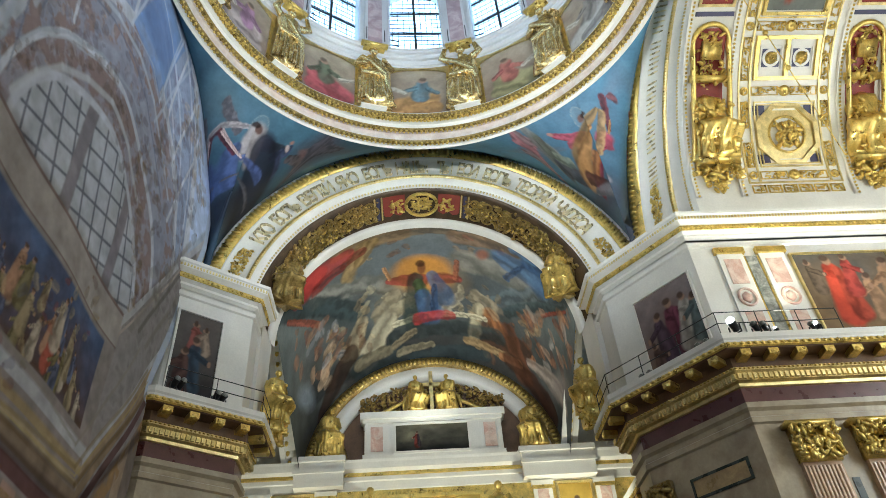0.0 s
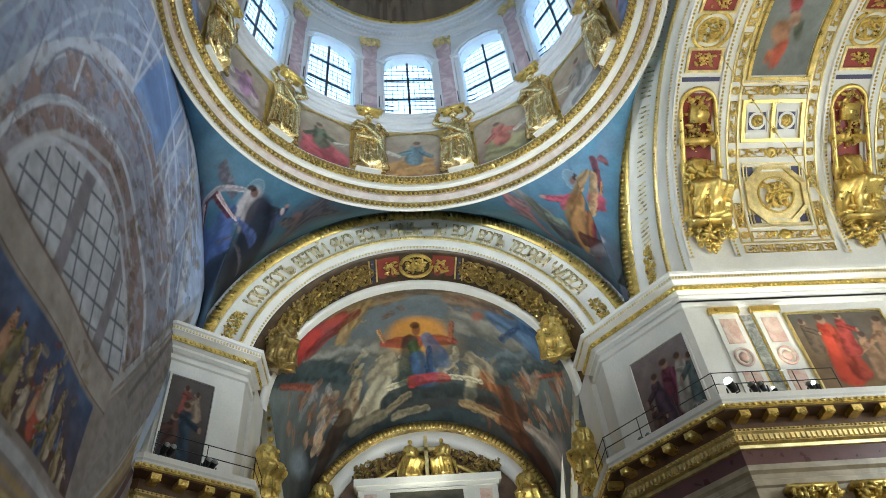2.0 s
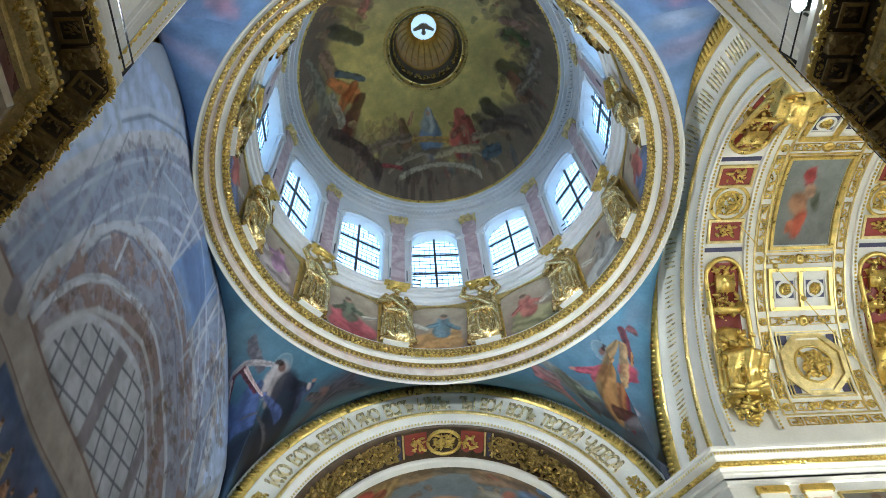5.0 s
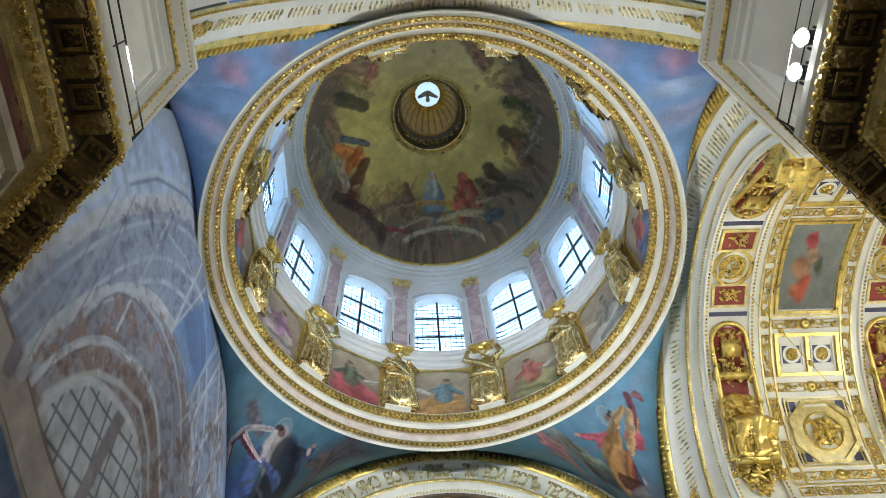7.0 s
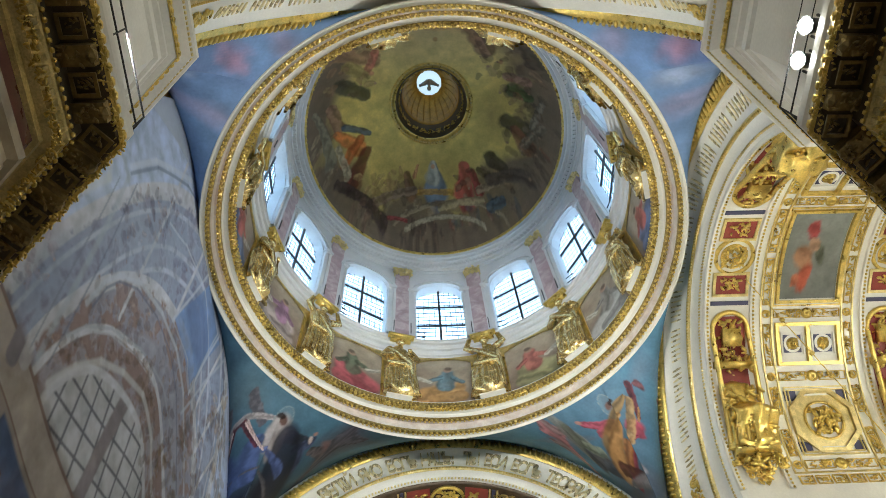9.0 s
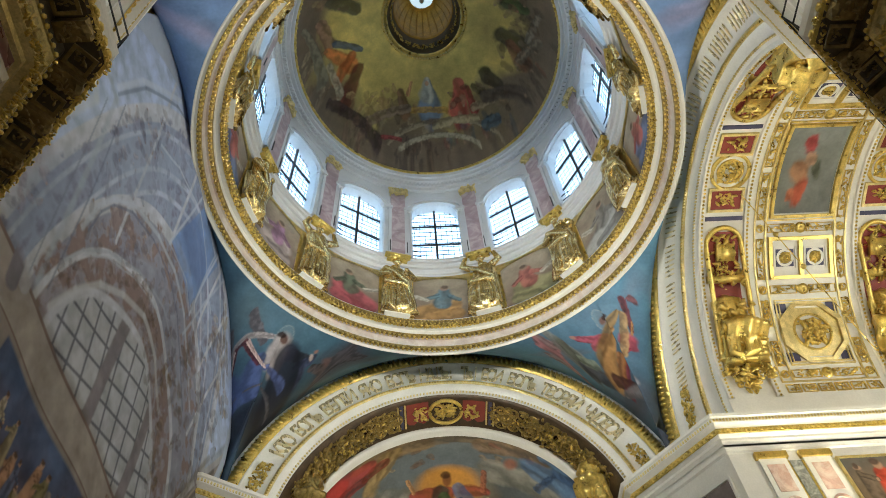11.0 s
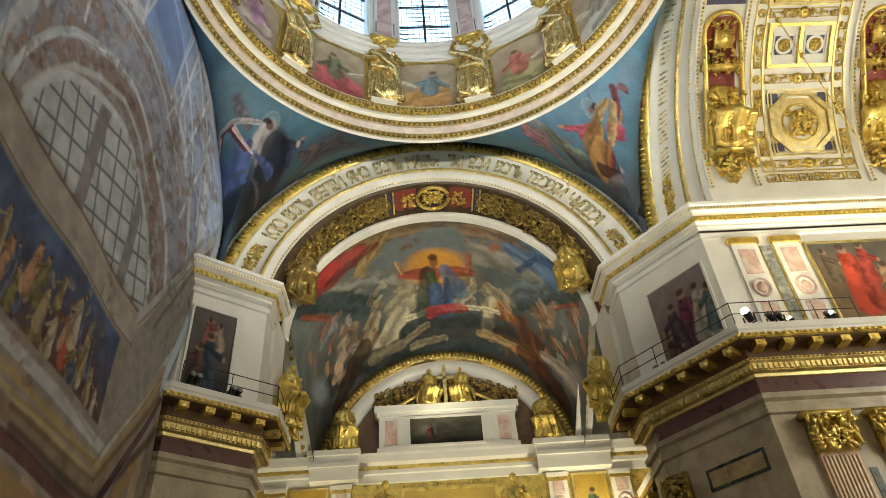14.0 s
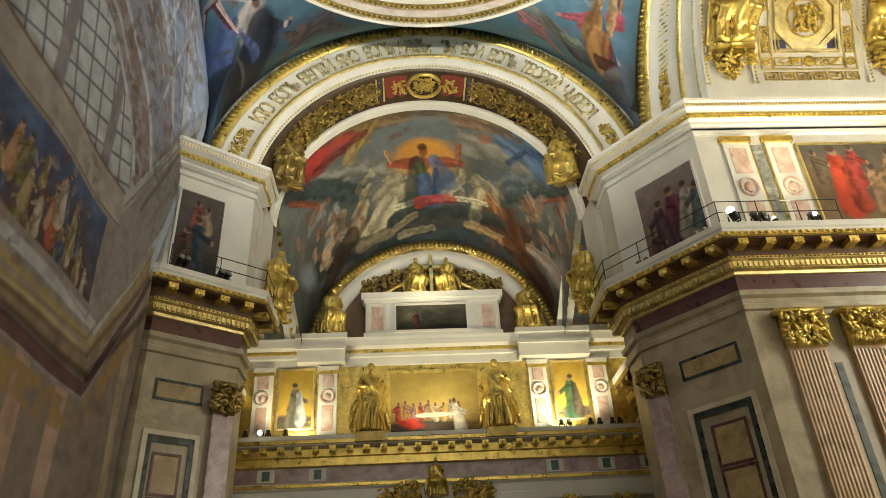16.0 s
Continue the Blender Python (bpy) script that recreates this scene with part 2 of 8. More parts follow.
def run_points(path, out):
    """The plan line path, moved out by that much to its left side."""
    p = np.array(path, float)
    d = np.diff(p, axis=0)
    d /= np.linalg.norm(d, axis=1)[:, None]
    nrm = np.stack([-d[:, 1], d[:, 0]], 1)
    q = []
    for i in range(len(p)):
        if i in (0, len(p) - 1):
            m = nrm[min(i, len(nrm) - 1)]
            q.append(p[i] + m * out)
        else:
            m = nrm[i - 1] + nrm[i]
            m = m / (m @ nrm[i])
            q.append(p[i] + m * out)
    return np.array(q)


def moulding(path, profile):
    """A cornice: (out, height) points carried along a plan line."""
    return np.stack([np.c_[run_points(path, o), np.full(len(path), z)] for o, z in profile], 1)


def run_beads(path, out, z, step, size, skip=None):
    """Beads, dentils or brackets along a plan line: list of places and frames."""
    q = run_points(path, out)
    P, Fr = [], []
    for a, b in zip(q[:-1], q[1:]):
        L = np.linalg.norm(b - a)
        d = (b - a) / L
        for k in range(max(1, int(L / step))):
            t = (k + 0.5) * L / max(1, int(L / step))
            P.append((*(a + d * t), z))
            Fr.append(np.array([[d[0], -d[1], 0], [d[1], d[0], 0], [0, 0, 1.0]]))
    return np.array(P), np.array(Fr), np.tile(size, (len(P), 1))


CUBE = (np.array(box((-1, -1, -1), (1, 1, 1))[0], float), [tuple(f) for f in BOXF])

# ---- painting tools ----


def vnoise(x, y, seed):
    """Smooth value noise, 0 to 1."""
    table = np.random.RandomState(seed).rand(64, 64)
    xi, yi = np.floor(x).astype(int), np.floor(y).astype(int)
    fx, fy = x - xi, y - yi
    fx, fy = fx * fx * (3 - 2 * fx), fy * fy * (3 - 2 * fy)
    g = lambda i, j: table[(xi + i) % 64, (yi + j) % 64]
    return (g(0, 0) * (1 - fx) + g(1, 0) * fx) * (1 - fy) + (g(0, 1) * (1 - fx) + g(1, 1) * fx) * fy


def cloud(x, y, seed):
    return sum(vnoise(x * 2 ** k, y * 2 ** k, seed + k) / 2 ** (k + 1) for k in range(4))


def mixed(c, colour, w):
    return c + (np.array(colour) - c) * w[..., None]


def blob(c, x, y, cx, cy, rx, ry, colour, seed=0, turn=0.0, soft=0.35, folds=0.25, ragged=0.9):
    """A painted draped shape: an uneven oval with folds of light and dark paint."""
    ca, sa = math.cos(turn), math.sin(turn)
    dx, dy = x - cx, y - cy
    u, v = (dx * ca + dy * sa) / rx, (-dx * sa + dy * ca) / ry
    near = u * u + v * v < 2.2
    if not near.any():
        return c
    u, v = u[near], v[near]
    wob = (cloud(u * 1.7 + seed, v * 1.7 + 3, seed) - 0.5) * ragged
    d = np.sqrt(u * u + v * v) + wob
    w = np.clip((1 - d) / soft, 0, 1)
    tone = 1 + folds * np.sin(u * 4 + v * 1.5 + 5 * wob + seed) + folds * (cloud(u * 3, v * 3, seed + 7) - 0.5)
    c = c.copy()
    c[near] = c[near] + (np.array(colour) * tone[..., None] - c[near]) * w[..., None]
    return c


def figure(c, x, y, cx, cy, h, robe, seed, cloak=None, lean=0.0):
    """A plain draped shape with a round top."""
    cv = Canvas(c, x, y, 1.0, 0.2, 0.95, 0.92)
    robe, sx = np.array(robe), math.sin(lean)
    turn = 1 if seed % 2 else -1
    cv.drape(cx - 0.12 * h * sx, cy + 0.3 * h, cx + 0.2 * h * sx, cy - 0.42 * h, 0.12 * h, 0.23 * h, robe, seed)
    cv.drape(cx - 0.05 * h, cy + 0.24 * h, cx + turn * 0.27 * h, cy + 0.08 * h, 0.07 * h, 0.05 * h, robe * 0.82, seed + 1)
    if cloak is not None:
        cv.drape(cx + 0.09 * h, cy + 0.28 * h, cx + 0.15 * h, cy - 0.4 * h, 0.07 * h, 0.16 * h, cloak, seed + 3)
    cv.oval(cx + turn * 0.3 * h, cy + 0.07 * h, 0.04 * h, 0.035 * h, 0, (0.40, 0.24, 0.16), 0.4, seed + 4)
    cv.oval(cx - 0.15 * h * sx, cy + 0.44 * h, 0.085 * h, 0.075 * h, 1.57, (0.40, 0.24, 0.16), 0.4, seed + 5)
    cv.oval(cx - 0.15 * h * sx - turn * 0.02 * h, cy + 0.49 * h, 0.08 * h, 0.055 * h, 0, (0.10, 0.06, 0.045), 0.4, seed + 6)
    return cv.c


class Canvas:
    """A painted ground c over the surface coordinates x, y, worked over stroke by stroke."""

    def __init__(self, c, x, y, gain=1.0, ragged=0.3, strength=0.9, chroma=0.78):
        self.c, self.x, self.y, self.gain, self.ragged, self.strength, self.chroma = c.copy(), x, y, gain, ragged, strength, chroma

    def lay(self, near, colour, w):
        grey = colour.mean(-1, keepdims=True)
        colour = grey + (colour - grey) * self.chroma
        self.c[near] += (colour * self.gain - self.c[near]) * (w * self.strength)[..., None]

    def drape(self, x0, y0, x1, y1, w0, w1, colour, seed, folds=0.34):
        """Cloth, a limb or a wing: a tapered stroke with folds along it, lit on one side."""
        dx, dy, w0, w1 = x1 - x0, y1 - y0, max(w0, 0.04), max(w1, 0.04)
        L = math.hypot(dx, dy) + 1e-6
        big = max(w0, w1) * 1.5
        near = (np.abs(self.x - (x0 + x1) / 2) < abs(dx) / 2 + big) & (np.abs(self.y - (y0 + y1) / 2) < abs(dy) / 2 + big)
        if not near.any():
            return
        px, py = self.x[near] - x0, self.y[near] - y0
        t = (px * dx + py * dy) / L / L
        v = (-px * dy + py * dx) / L
        q = np.clip(t, 0, 1)
        width = w0 + (w1 - w0) * q
        over = (t - q) * L
        m = max(w0, w1)
        rough = cloud(px / m * 0.9 + seed, py / m * 0.9 + seed * 0.7, seed)
        d = np.hypot(v, over) / width + (rough - 0.5) * self.ragged * 2
        u = v / width
        n = 2.2 + seed % 3
        tone = 1 + folds * np.sin(u * n + 2.6 * (rough - 0.5) * 3 + 1.3 * t + seed) + 0.7 * folds * (cloud(u * 2.3 + seed, t * 1.6 + 7, seed + 5) - 0.5) + 0.16 * u
        tone = np.clip(tone - 0.25 * np.clip(d - 0.6, 0, 1), 0.3, 1.7)
        self.lay(near, np.array(colour) * tone[..., None], np.clip((1 - d) / 0.28, 0, 1))

    def oval(self, cx, cy, rx, ry, turn, colour, soft, seed):
        """A patch of sky, cloud or flesh."""
        ry = max(ry, 0.05)
        near = (np.abs(self.x - cx) < rx * 1.5) & (np.abs(self.y - cy) < rx * 1.5)
        if not near.any():
            return
        px, py = self.x[near] - cx, self.y[near] - cy
        u, v = (px * math.cos(turn) + py * math.sin(turn)) / rx, (py * math.cos(turn) - px * math.sin(turn)) / ry
        rough = cloud(u * 1.5 + seed, v * 1.5 + 3, seed)
        d = np.hypot(u, v) + (rough - 0.5) * (0.5 if soft > 0.5 else 0.12)
        tone = 0.86 + 0.3 * rough - 0.08 * u
        self.lay(near, np.array(colour) * tone[..., None], np.clip((1 - d) / soft, 0, 1) * (0.85 if soft > 0.5 else 1))

    def halo(self, cx, cy, r, colour):
        d = np.hypot(self.x - cx, self.y - cy) / r
        near = d < 1.1
        d = d[near]
        self.lay(near, np.array(colour) * np.ones((len(d), 1)), np.clip((1 - d) / 0.06, 0, 1) * np.where(d > 0.88, 0.75, 0.28))

    def line(self, width, colour, *points):
        for (x0, y0), (x1, y1) in zip(points[:-1], points[1:]):
            near = (np.abs(self.x - (x0 + x1) / 2) < abs(x1 - x0) / 2 + width) & (np.abs(self.y - (y0 + y1) / 2) < abs(y1 - y0) / 2 + width)
            if near.any():
                px, py = self.x[near] - x0, self.y[near] - y0
                q = np.clip((px * (x1 - x0) + py * (y1 - y0)) / ((x1 - x0) ** 2 + (y1 - y0) ** 2 + 1e-9), 0, 1)
                d = np.hypot(px - q * (x1 - x0), py - q * (y1 - y0)) / width
                self.lay(near, np.array(colour) * np.ones((len(d), 1)), np.clip((1 - d) / 0.6, 0, 1) * 0.62 / self.strength)

    def crowd(self, cx, cy, u, v, count, size, seed, *colours):
        """Many small draped shapes with round tops, strewn over a slanting patch."""
        r = np.random.RandomState(seed)
        for k in range(count):
            a, b = r.uniform(-1, 1, 2)
            px, py = cx + a * u[0] + b * v[0], cy + a * u[1] + b * v[1]
            lean, h = r.uniform(0, math.tau), size * r.uniform(0.6, 1.2)
            col = np.array(colours[r.randint(len(colours))]) * r.uniform(0.75, 1.2)
            ex, ey = px + 0.7 * h * math.cos(lean), py + 0.7 * h * math.sin(lean)
            self.strength, full = self.strength * 0.55, self.strength
            self.drape(px, py, ex, ey, h * 0.55, h * 0.4, col, r.randint(900), 0.3)
            self.strength = full
            if k % 3 == 0:
                self.oval(ex + 0.3 * h * math.cos(lean), ey + 0.3 * h * math.sin(lean), h * 0.22, h * 0.2, 0, col * 0.7 + np.array((0.12, 0.07, 0.04)), 0.4, r.randint(900))

    def brushed(self, scale, seed, amount=0.22):
        """Fine brushwork over the whole."""
        return self.c * (1 - amount / 2 + amount * cloud(self.x * scale, self.y * scale, seed))[..., None]


ROBES = ((0.42, 0.06, 0.04), (0.10, 0.14, 0.26), (0.48, 0.30, 0.10), (0.50, 0.44, 0.34), (0.12, 0.17, 0.12), (0.34, 0.16, 0.16), (0.30, 0.20, 0.12), (0.45, 0.22, 0.10))


def ground(x, y, seed, low, high, dark=0.35):
    """A painted ground: two tones blended upward, mottled with brushwork."""
    t = np.clip(y + (cloud(x * 3, y * 3, seed) - 0.5) * 0.9, 0, 1)
    c = np.array(low) + (np.array(high) - np.array(low)) * t[..., None]
    return c * (1 - dark + 2 * dark * cloud(x * 7, y * 7, seed + 9))[..., None]


def flat_canvas(o, u, v, a, b, n, m):
    o, u, v = (np.array(q, float) for q in (o, u, v))
    s, t = np.meshgrid(np.linspace(0, 1, n), np.linspace(0, 1, m), indexing="ij")
    return o + s[..., None] * u * a + t[..., None] * v * b, s, t

# ---- floor and outer walls ----
SPRING = 22.3
PATHS = {
    "south_east": [(30, 8.45), (11.07, 8.45), (8.2, 12.2), (8.2, 13.8), (11.5, 13.8), (11.5, 26.5)],
    "north_east": [(-11.5, 26.5), (-11.5, 13.8), (-8.2, 13.8), (-8.2, 12.5), (-11.07, 10.4), (-30, 10.4)],
    "south_west": [(7.7, -42), (7.7, -10.9), (10.8, -8.3), (30, -8.3)],
    "north_west": [(-30, -8.3), (-10.9, -8.3), (-8.1, -10.9), (-8.1, -42)],
}
tagged(add("floor", *box((-31, -43, -0.3), (31, 27.5, 0)), FLOORSTONE), "polished grey marble church floor", "floor", kind="structure")
tagged(add("wall_east", *box((-31, 26.5, 0), (31, 27.3, 40)), CREAM), "plain pale stone wall closing the choir", "wall", kind="structure")
tagged(add("wall_west", *box((-31, -43, 0), (31, -42, 40)), CREAM), "plain pale stone wall closing the nave", "wall", kind="structure")
tagged(add("wall_south", *box((30, -42, 0), (31, 26.5, 40)), CREAM), "plain pale stone wall closing the side arm", "wall", kind="structure")
tagged(add("wall_north", *box((-31, -42, 0), (-30, 26.5, 40)), CREAM), "plain pale stone wall behind the cloth", "wall", kind="structure")
roof = [box((-31, -43, 40), (-10.6, 27.5, 40.5)), box((10.6, -43, 40), (31, 27.5, 40.5)), box((-10.6, 10.6, 40), (10.6, 27.5, 40.5)), box((-10.6, -43, 40), (10.6, -10.6, 40.5))]
tagged(add("ceiling", *joined(roof), CREAM), "plain roof slab round the drum", "ceiling", kind="structure")

# ---- piers with their two storeys ----
rng = np.random.RandomState(4)
CORNICE = [(0.0, 20.75), (0.10, 20.8), (0.12, 21.0), (0.0, 21.05), (0.0, 21.2), (0.16, 21.3), (0.16, 21.42), (0.34, 21.5), (0.34, 21.78), (0.48, 21.86), (0.6, 21.92), (0.62, 22.12), (0.70, 22.16), (0.72, 22.3), (-0.6, 22.3)]
LEDGE_WHITE = [(1.05, 15.32), (1.05, 15.42), (1.1, 15.5), (1.1, 15.72), (-0.3, 15.72)]


def pier(key, label):
    path = PATHS[key]
    top = thing("pier", (*path[1], 0), label, "pier", "piers of the crossing")
    corner = (30 if path[0][0] > 0 or path[-1][0] > 0 else -30, 26.5 if path[1][1] > 0 else -42)
    poly = path + [corner]
    n = len(poly)
    solid = [(x, y, z) for z in (0, SPRING - 0.05) for x, y in poly]
    add("body", solid, [tuple(range(n))[::-1], tuple(range(n, 2 * n))] + [(i, (i + 1) % n, n + (i + 1) % n, n + i) for i in range(n)], WHITE, top)
    # lower storey is of darker stone
    sheet("lower_wall", moulding(path, [(0.012, 0), (0.012, 12.5), (0.12, 12.55), (0.12, 12.75), (0.05, 12.8), (0.05, 13.0), (0.18, 13.1), (0.2, 13.3), (0.0, 13.3)]), BEIGE, top, "beige veined marble lower wall", smooth=False)
    sheet("frieze", moulding(path, [(0.03, 13.3), (0.03, 13.95)]), PORPHYRY, top, "dark porphyry frieze", smooth=False)
    sheet("bed_moulding", moulding(path, [(0.03, 13.95), (0.12, 13.98), (0.14, 14.1), (0.3, 14.15), (0.32, 14.42), (0.42, 14.5), (0.42, 14.62)]), GILT, top, "gilded bed moulding", smooth=False)
    # the west soffits are a darker copy, with shade in the colour
    sheet("soffit", moulding(path, [(0.42, 14.62), (0.42, 15.02), (1.0, 15.06), (1.05, 15.1)]), SHADECOFFER_DARKBAND if "west" in key else SHADOWBROWN, top, smooth=False)
    sheet("ledge_band", moulding(path, [(1.05, 15.1), (1.12, 15.14), (1.06, 15.32)]), GOLD, top, "gilded leaf band", smooth=False)
    sheet("ledge", moulding(path, LEDGE_WHITE), WHITE, top, smooth=False)
    P, Fr, S = run_beads(path, 1.1, 15.24, 0.26, (0.11, 0.05, 0.09))
    tagged(add("leaf_ornament", *lumps(P, Fr, S), GOLD, top, "gilded leaf ornament", True), kind="stuff")
    P, Fr, S = run_beads(path, 0.36, 14.28, 0.2, (0.06, 0.06, 0.11))
    tagged(add("dentil", *lumps(P, Fr, S, CUBE), GILT, top), kind="stuff")
    P, Fr, S = run_beads(path, 0.46, 14.56, 0.17, (0.06, 0.05, 0.05))
    tagged(add("beading", *lumps(P, Fr, S), GOLD, top, "", True), kind="stuff")
    # modillion brackets, with coffers between them
    P, Fr, S = run_beads(path, 0.72, 14.93, 1.02, (0.19, 0.30, 0.12))
    for p, f, s in zip(P, Fr, S):
        if abs(p[0]) > 22 or p[1] < -24:
            continue
        v, fc = lumps([p], [f], [s], CUBE)
        w = lumps([p + f @ np.array([0, 0.26, -0.06])], [f], [(0.17, 0.12, 0.13)])
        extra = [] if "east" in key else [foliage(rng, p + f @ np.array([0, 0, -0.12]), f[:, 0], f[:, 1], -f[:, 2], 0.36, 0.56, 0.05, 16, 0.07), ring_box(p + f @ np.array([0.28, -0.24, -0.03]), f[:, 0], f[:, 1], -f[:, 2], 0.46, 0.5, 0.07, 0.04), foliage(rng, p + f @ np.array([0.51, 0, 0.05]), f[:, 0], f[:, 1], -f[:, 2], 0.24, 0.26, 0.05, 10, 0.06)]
        # west brackets take the gilding that has shade mixed in
        add("bracket", *joined([(v, fc), w] + extra), GOLD if "east" in key else SHADEDGILT, top)
    if "west" in key:
        # carved leaves along the gilded edge of the ledge and of the bed moulding
        for out, z, wide in ((1.06, 15.09, 0.24), (0.37, 14.12, 0.2)):
            P, Fr, S = run_beads(path, out, z, 0.3, (1, 1, 1))
            pcs = [foliage(rng, p, f[:, 0], f[:, 1], -f[:, 2], 0.32, wide, 0.03, 12, 0.06) for p, f in zip(P, Fr) if abs(p[0]) < 15 and p[1] > -18]
            tagged(add("leaf_carving", *joined(pcs), GOLD, top, "carved gilded leaves", True), kind="stuff")
    sheet("upper_cornice", moulding(path, CORNICE), WHITE, top, "moulded white marble cornice", smooth=False)
    sheet("cornice_gilding", moulding(path, [(0.36, 21.5), (0.39, 21.52), (0.39, 21.76), (0.36, 21.78)]), GOLD, top, "gilded cornice band", smooth=False)
    P, Fr, S = run_beads(path, 0.40, 21.64, 0.22, (0.09, 0.05, 0.1))
    tagged(add("cornice_bead", *lumps(P, Fr, S), GOLD, top, "", True), kind="stuff")
    P, Fr, S = run_beads(path, 0.6, 22.02, 0.14, (0.04, 0.04, 0.06))
    tagged(add("cornice_dentil", *lumps(P, Fr, S, CUBE), GILT, top), kind="stuff")
    return top


piers = {k: pier(k, "white and beige marble pier with gilded " + w) for k, w in
         (("south_east", "ledge and mouldings"), ("north_east", "ledge beside the hanging cloth"), ("south_west", "ledge over shaded coffers"), ("north_west", "ledge over coffers in painted shade"))}

# ---- the four great arches ----
BANDS = {"E": (14.26, 0.0, 11.7), "S": (10.75, 0.95, 12.2), "N": (-11.35, 1.0, 13.0), "W": (-10.1, 0.0, 9.75)}


def arch_skin(side, a, q, e=0.0):
    """Points of an arch's face: angles a, q metres in from the rim, e metres back from the face."""
    plane, c, r = BANDS[side]
    a = np.atleast_1d(np.asarray(a, float))
    if side in "EW":
        k, slant = (1.0, 0.0) if side == "E" else (0.8, 0.75)
        out = 1 if side == "E" else -1
        return np.stack(np.broadcast_arrays(*arc_point(side, plane + out * (e + slant * q), c, SPRING, r - k * q, a)), -1)
    sg = 1 if side == "S" else -1
    f = q / 3.25
    wa, ha = (12.2, 10.5) if side == "S" else (13.0, 11.2)
    outer = np.stack([0 * a + plane, c + wa * np.cos(a), SPRING + ha * np.sin(a)], -1)
    inner = np.stack([0 * a + (12.14 if side == "S" else -12.4), 0.1 + 8.15 * np.cos(a), SPRING + 8.15 * np.sin(a)], -1)
    tang = np.stack([0 * a, -wa * np.sin(a), ha * np.cos(a)], -1)
    nrm = np.cross(tang, inner - outer)
    nrm /= np.linalg.norm(nrm, axis=1)[:, None]
    nrm *= np.where(nrm[:, :1] * sg > 0, 1.0, -1.0)
    return outer * (1 - f) + inner * f + nrm * e


def skin_beads(side, q, e, a0, a1, count, size, lean=0.0):
    a = np.linspace(a0, a1, count)
    p, d1, d2 = arch_skin(side, a, q, e), arch_skin(side, a, q - 0.1, e), arch_skin(side, a + 0.002, q, e)
    rad = (d1 - p) / np.linalg.norm(d1 - p, axis=1)[:, None]
    tan = (d2 - p) / np.linalg.norm(d2 - p, axis=1)[:, None]
    dep = np.cross(rad, tan)
    c, s = math.cos(lean), math.sin(lean)
    return lumps(p, np.stack([c * rad + s * tan, -s * rad + c * tan, dep], -1), np.tile(size, (count, 1)))


def great_arch(side, label):
    plane, c, r = BANDS[side]
    top = thing("arch", arc_point(side, plane, c, SPRING, 0, 0.0), label, "arch", "arches of the crossing")
    ang = np.linspace(0, math.pi, 96)

    def band(name, prof, mat, lab=""):
        return sheet(name, np.stack([arch_skin(side, ang, q, e) for q, e in prof], 1), mat, top, lab)
    band("outer_fillet", [(-0.28, 0.12), (-0.25, 0.0), (-0.02, -0.02), (0.0, 0.02)], WHITE)
    band("rim", [(0.0, 0.02), (0.04, -0.1), (0.3, -0.16), (0.58, -0.12), (0.66, 0.0)], GOLD, "gilded leaf rim")
    band("face", [(0.66, 0.0), (0.7, -0.05), (0.8, -0.05), (0.84, 0.05), (2.1, 0.06), (2.14, 0.0)], WHITE, "white marble face of the arch")
    band("inner_moulding", [(2.14, 0.0), (2.2, -0.05), (2.34, -0.02), (2.36, 0.05)], GILT, "gilded moulding")
    if side in "SN":
        band("reveal", [(2.36, 0.05), (2.9, 0.06), (2.95, -0.04), (3.1, -0.04), (3.14, 0.05), (3.25, 0.05)], WHITE, "white marble reveal")
        tagged(add("reveal_bead", *skin_beads(side, 3.02, -0.06, 0, math.pi, 170, (0.07, 0.07, 0.06)), GILT, top, "", True), kind="stuff")
    k = 0.8 if side == "W" else 1.0
    tagged(add("rim_leaf", *skin_beads(side, 0.3, -0.17, 0.0, math.pi, 118, (0.30 * k, 0.10, 0.12), 0.25), GOLD, top, "gilded leaf ornament", True), kind="stuff")
    tagged(add("small_bead", *skin_beads(side, 2.27, -0.05, 0.0, math.pi, 190, (0.06, 0.05, 0.06)), GOLD, top, "", True), kind="stuff")
    # gilded leaf sprays at both feet of the inscription
    for a0, a1 in ((0.17, 0.40), (math.pi - 0.40, math.pi - 0.17)):
        pcs = []
        for a in np.linspace(a0, a1, 9):
            p, d1, d2 = arch_skin(side, a, 1.45)[0], arch_skin(side, a, 1.35)[0], arch_skin(side, a + 0.002, 1.45)[0]
            back = arch_skin(side, a, 1.45, 0.1)[0]
            u, v, w = ((x - y) / np.linalg.norm(x - y) for x, y in ((d1, p), (d2, p), (p, back)))
            wdt = 0.75 * (1 - 0.7 * abs((a - a0 if a0 < 1 else a1 - a) / (a1 - a0) - 0.75))
            pcs.append(foliage(rng, p, u, v, w, wdt, 0.35, 0.1, 16, 0.13))
        add("leaf_spray", *joined(pcs), GOLD, top, "gilded leaf spray", True)
    return top


arches = {s: great_arch(s, l) for s, l in (("E", "white marble arch with gilded rim and raised inscription"), ("S", "white marble arch with gilded rim over the side vault"),
                                           ("N", "white marble arch with gilded rim above the hanging cloth"), ("W", "white marble arch with gilded rim over the nave"))}

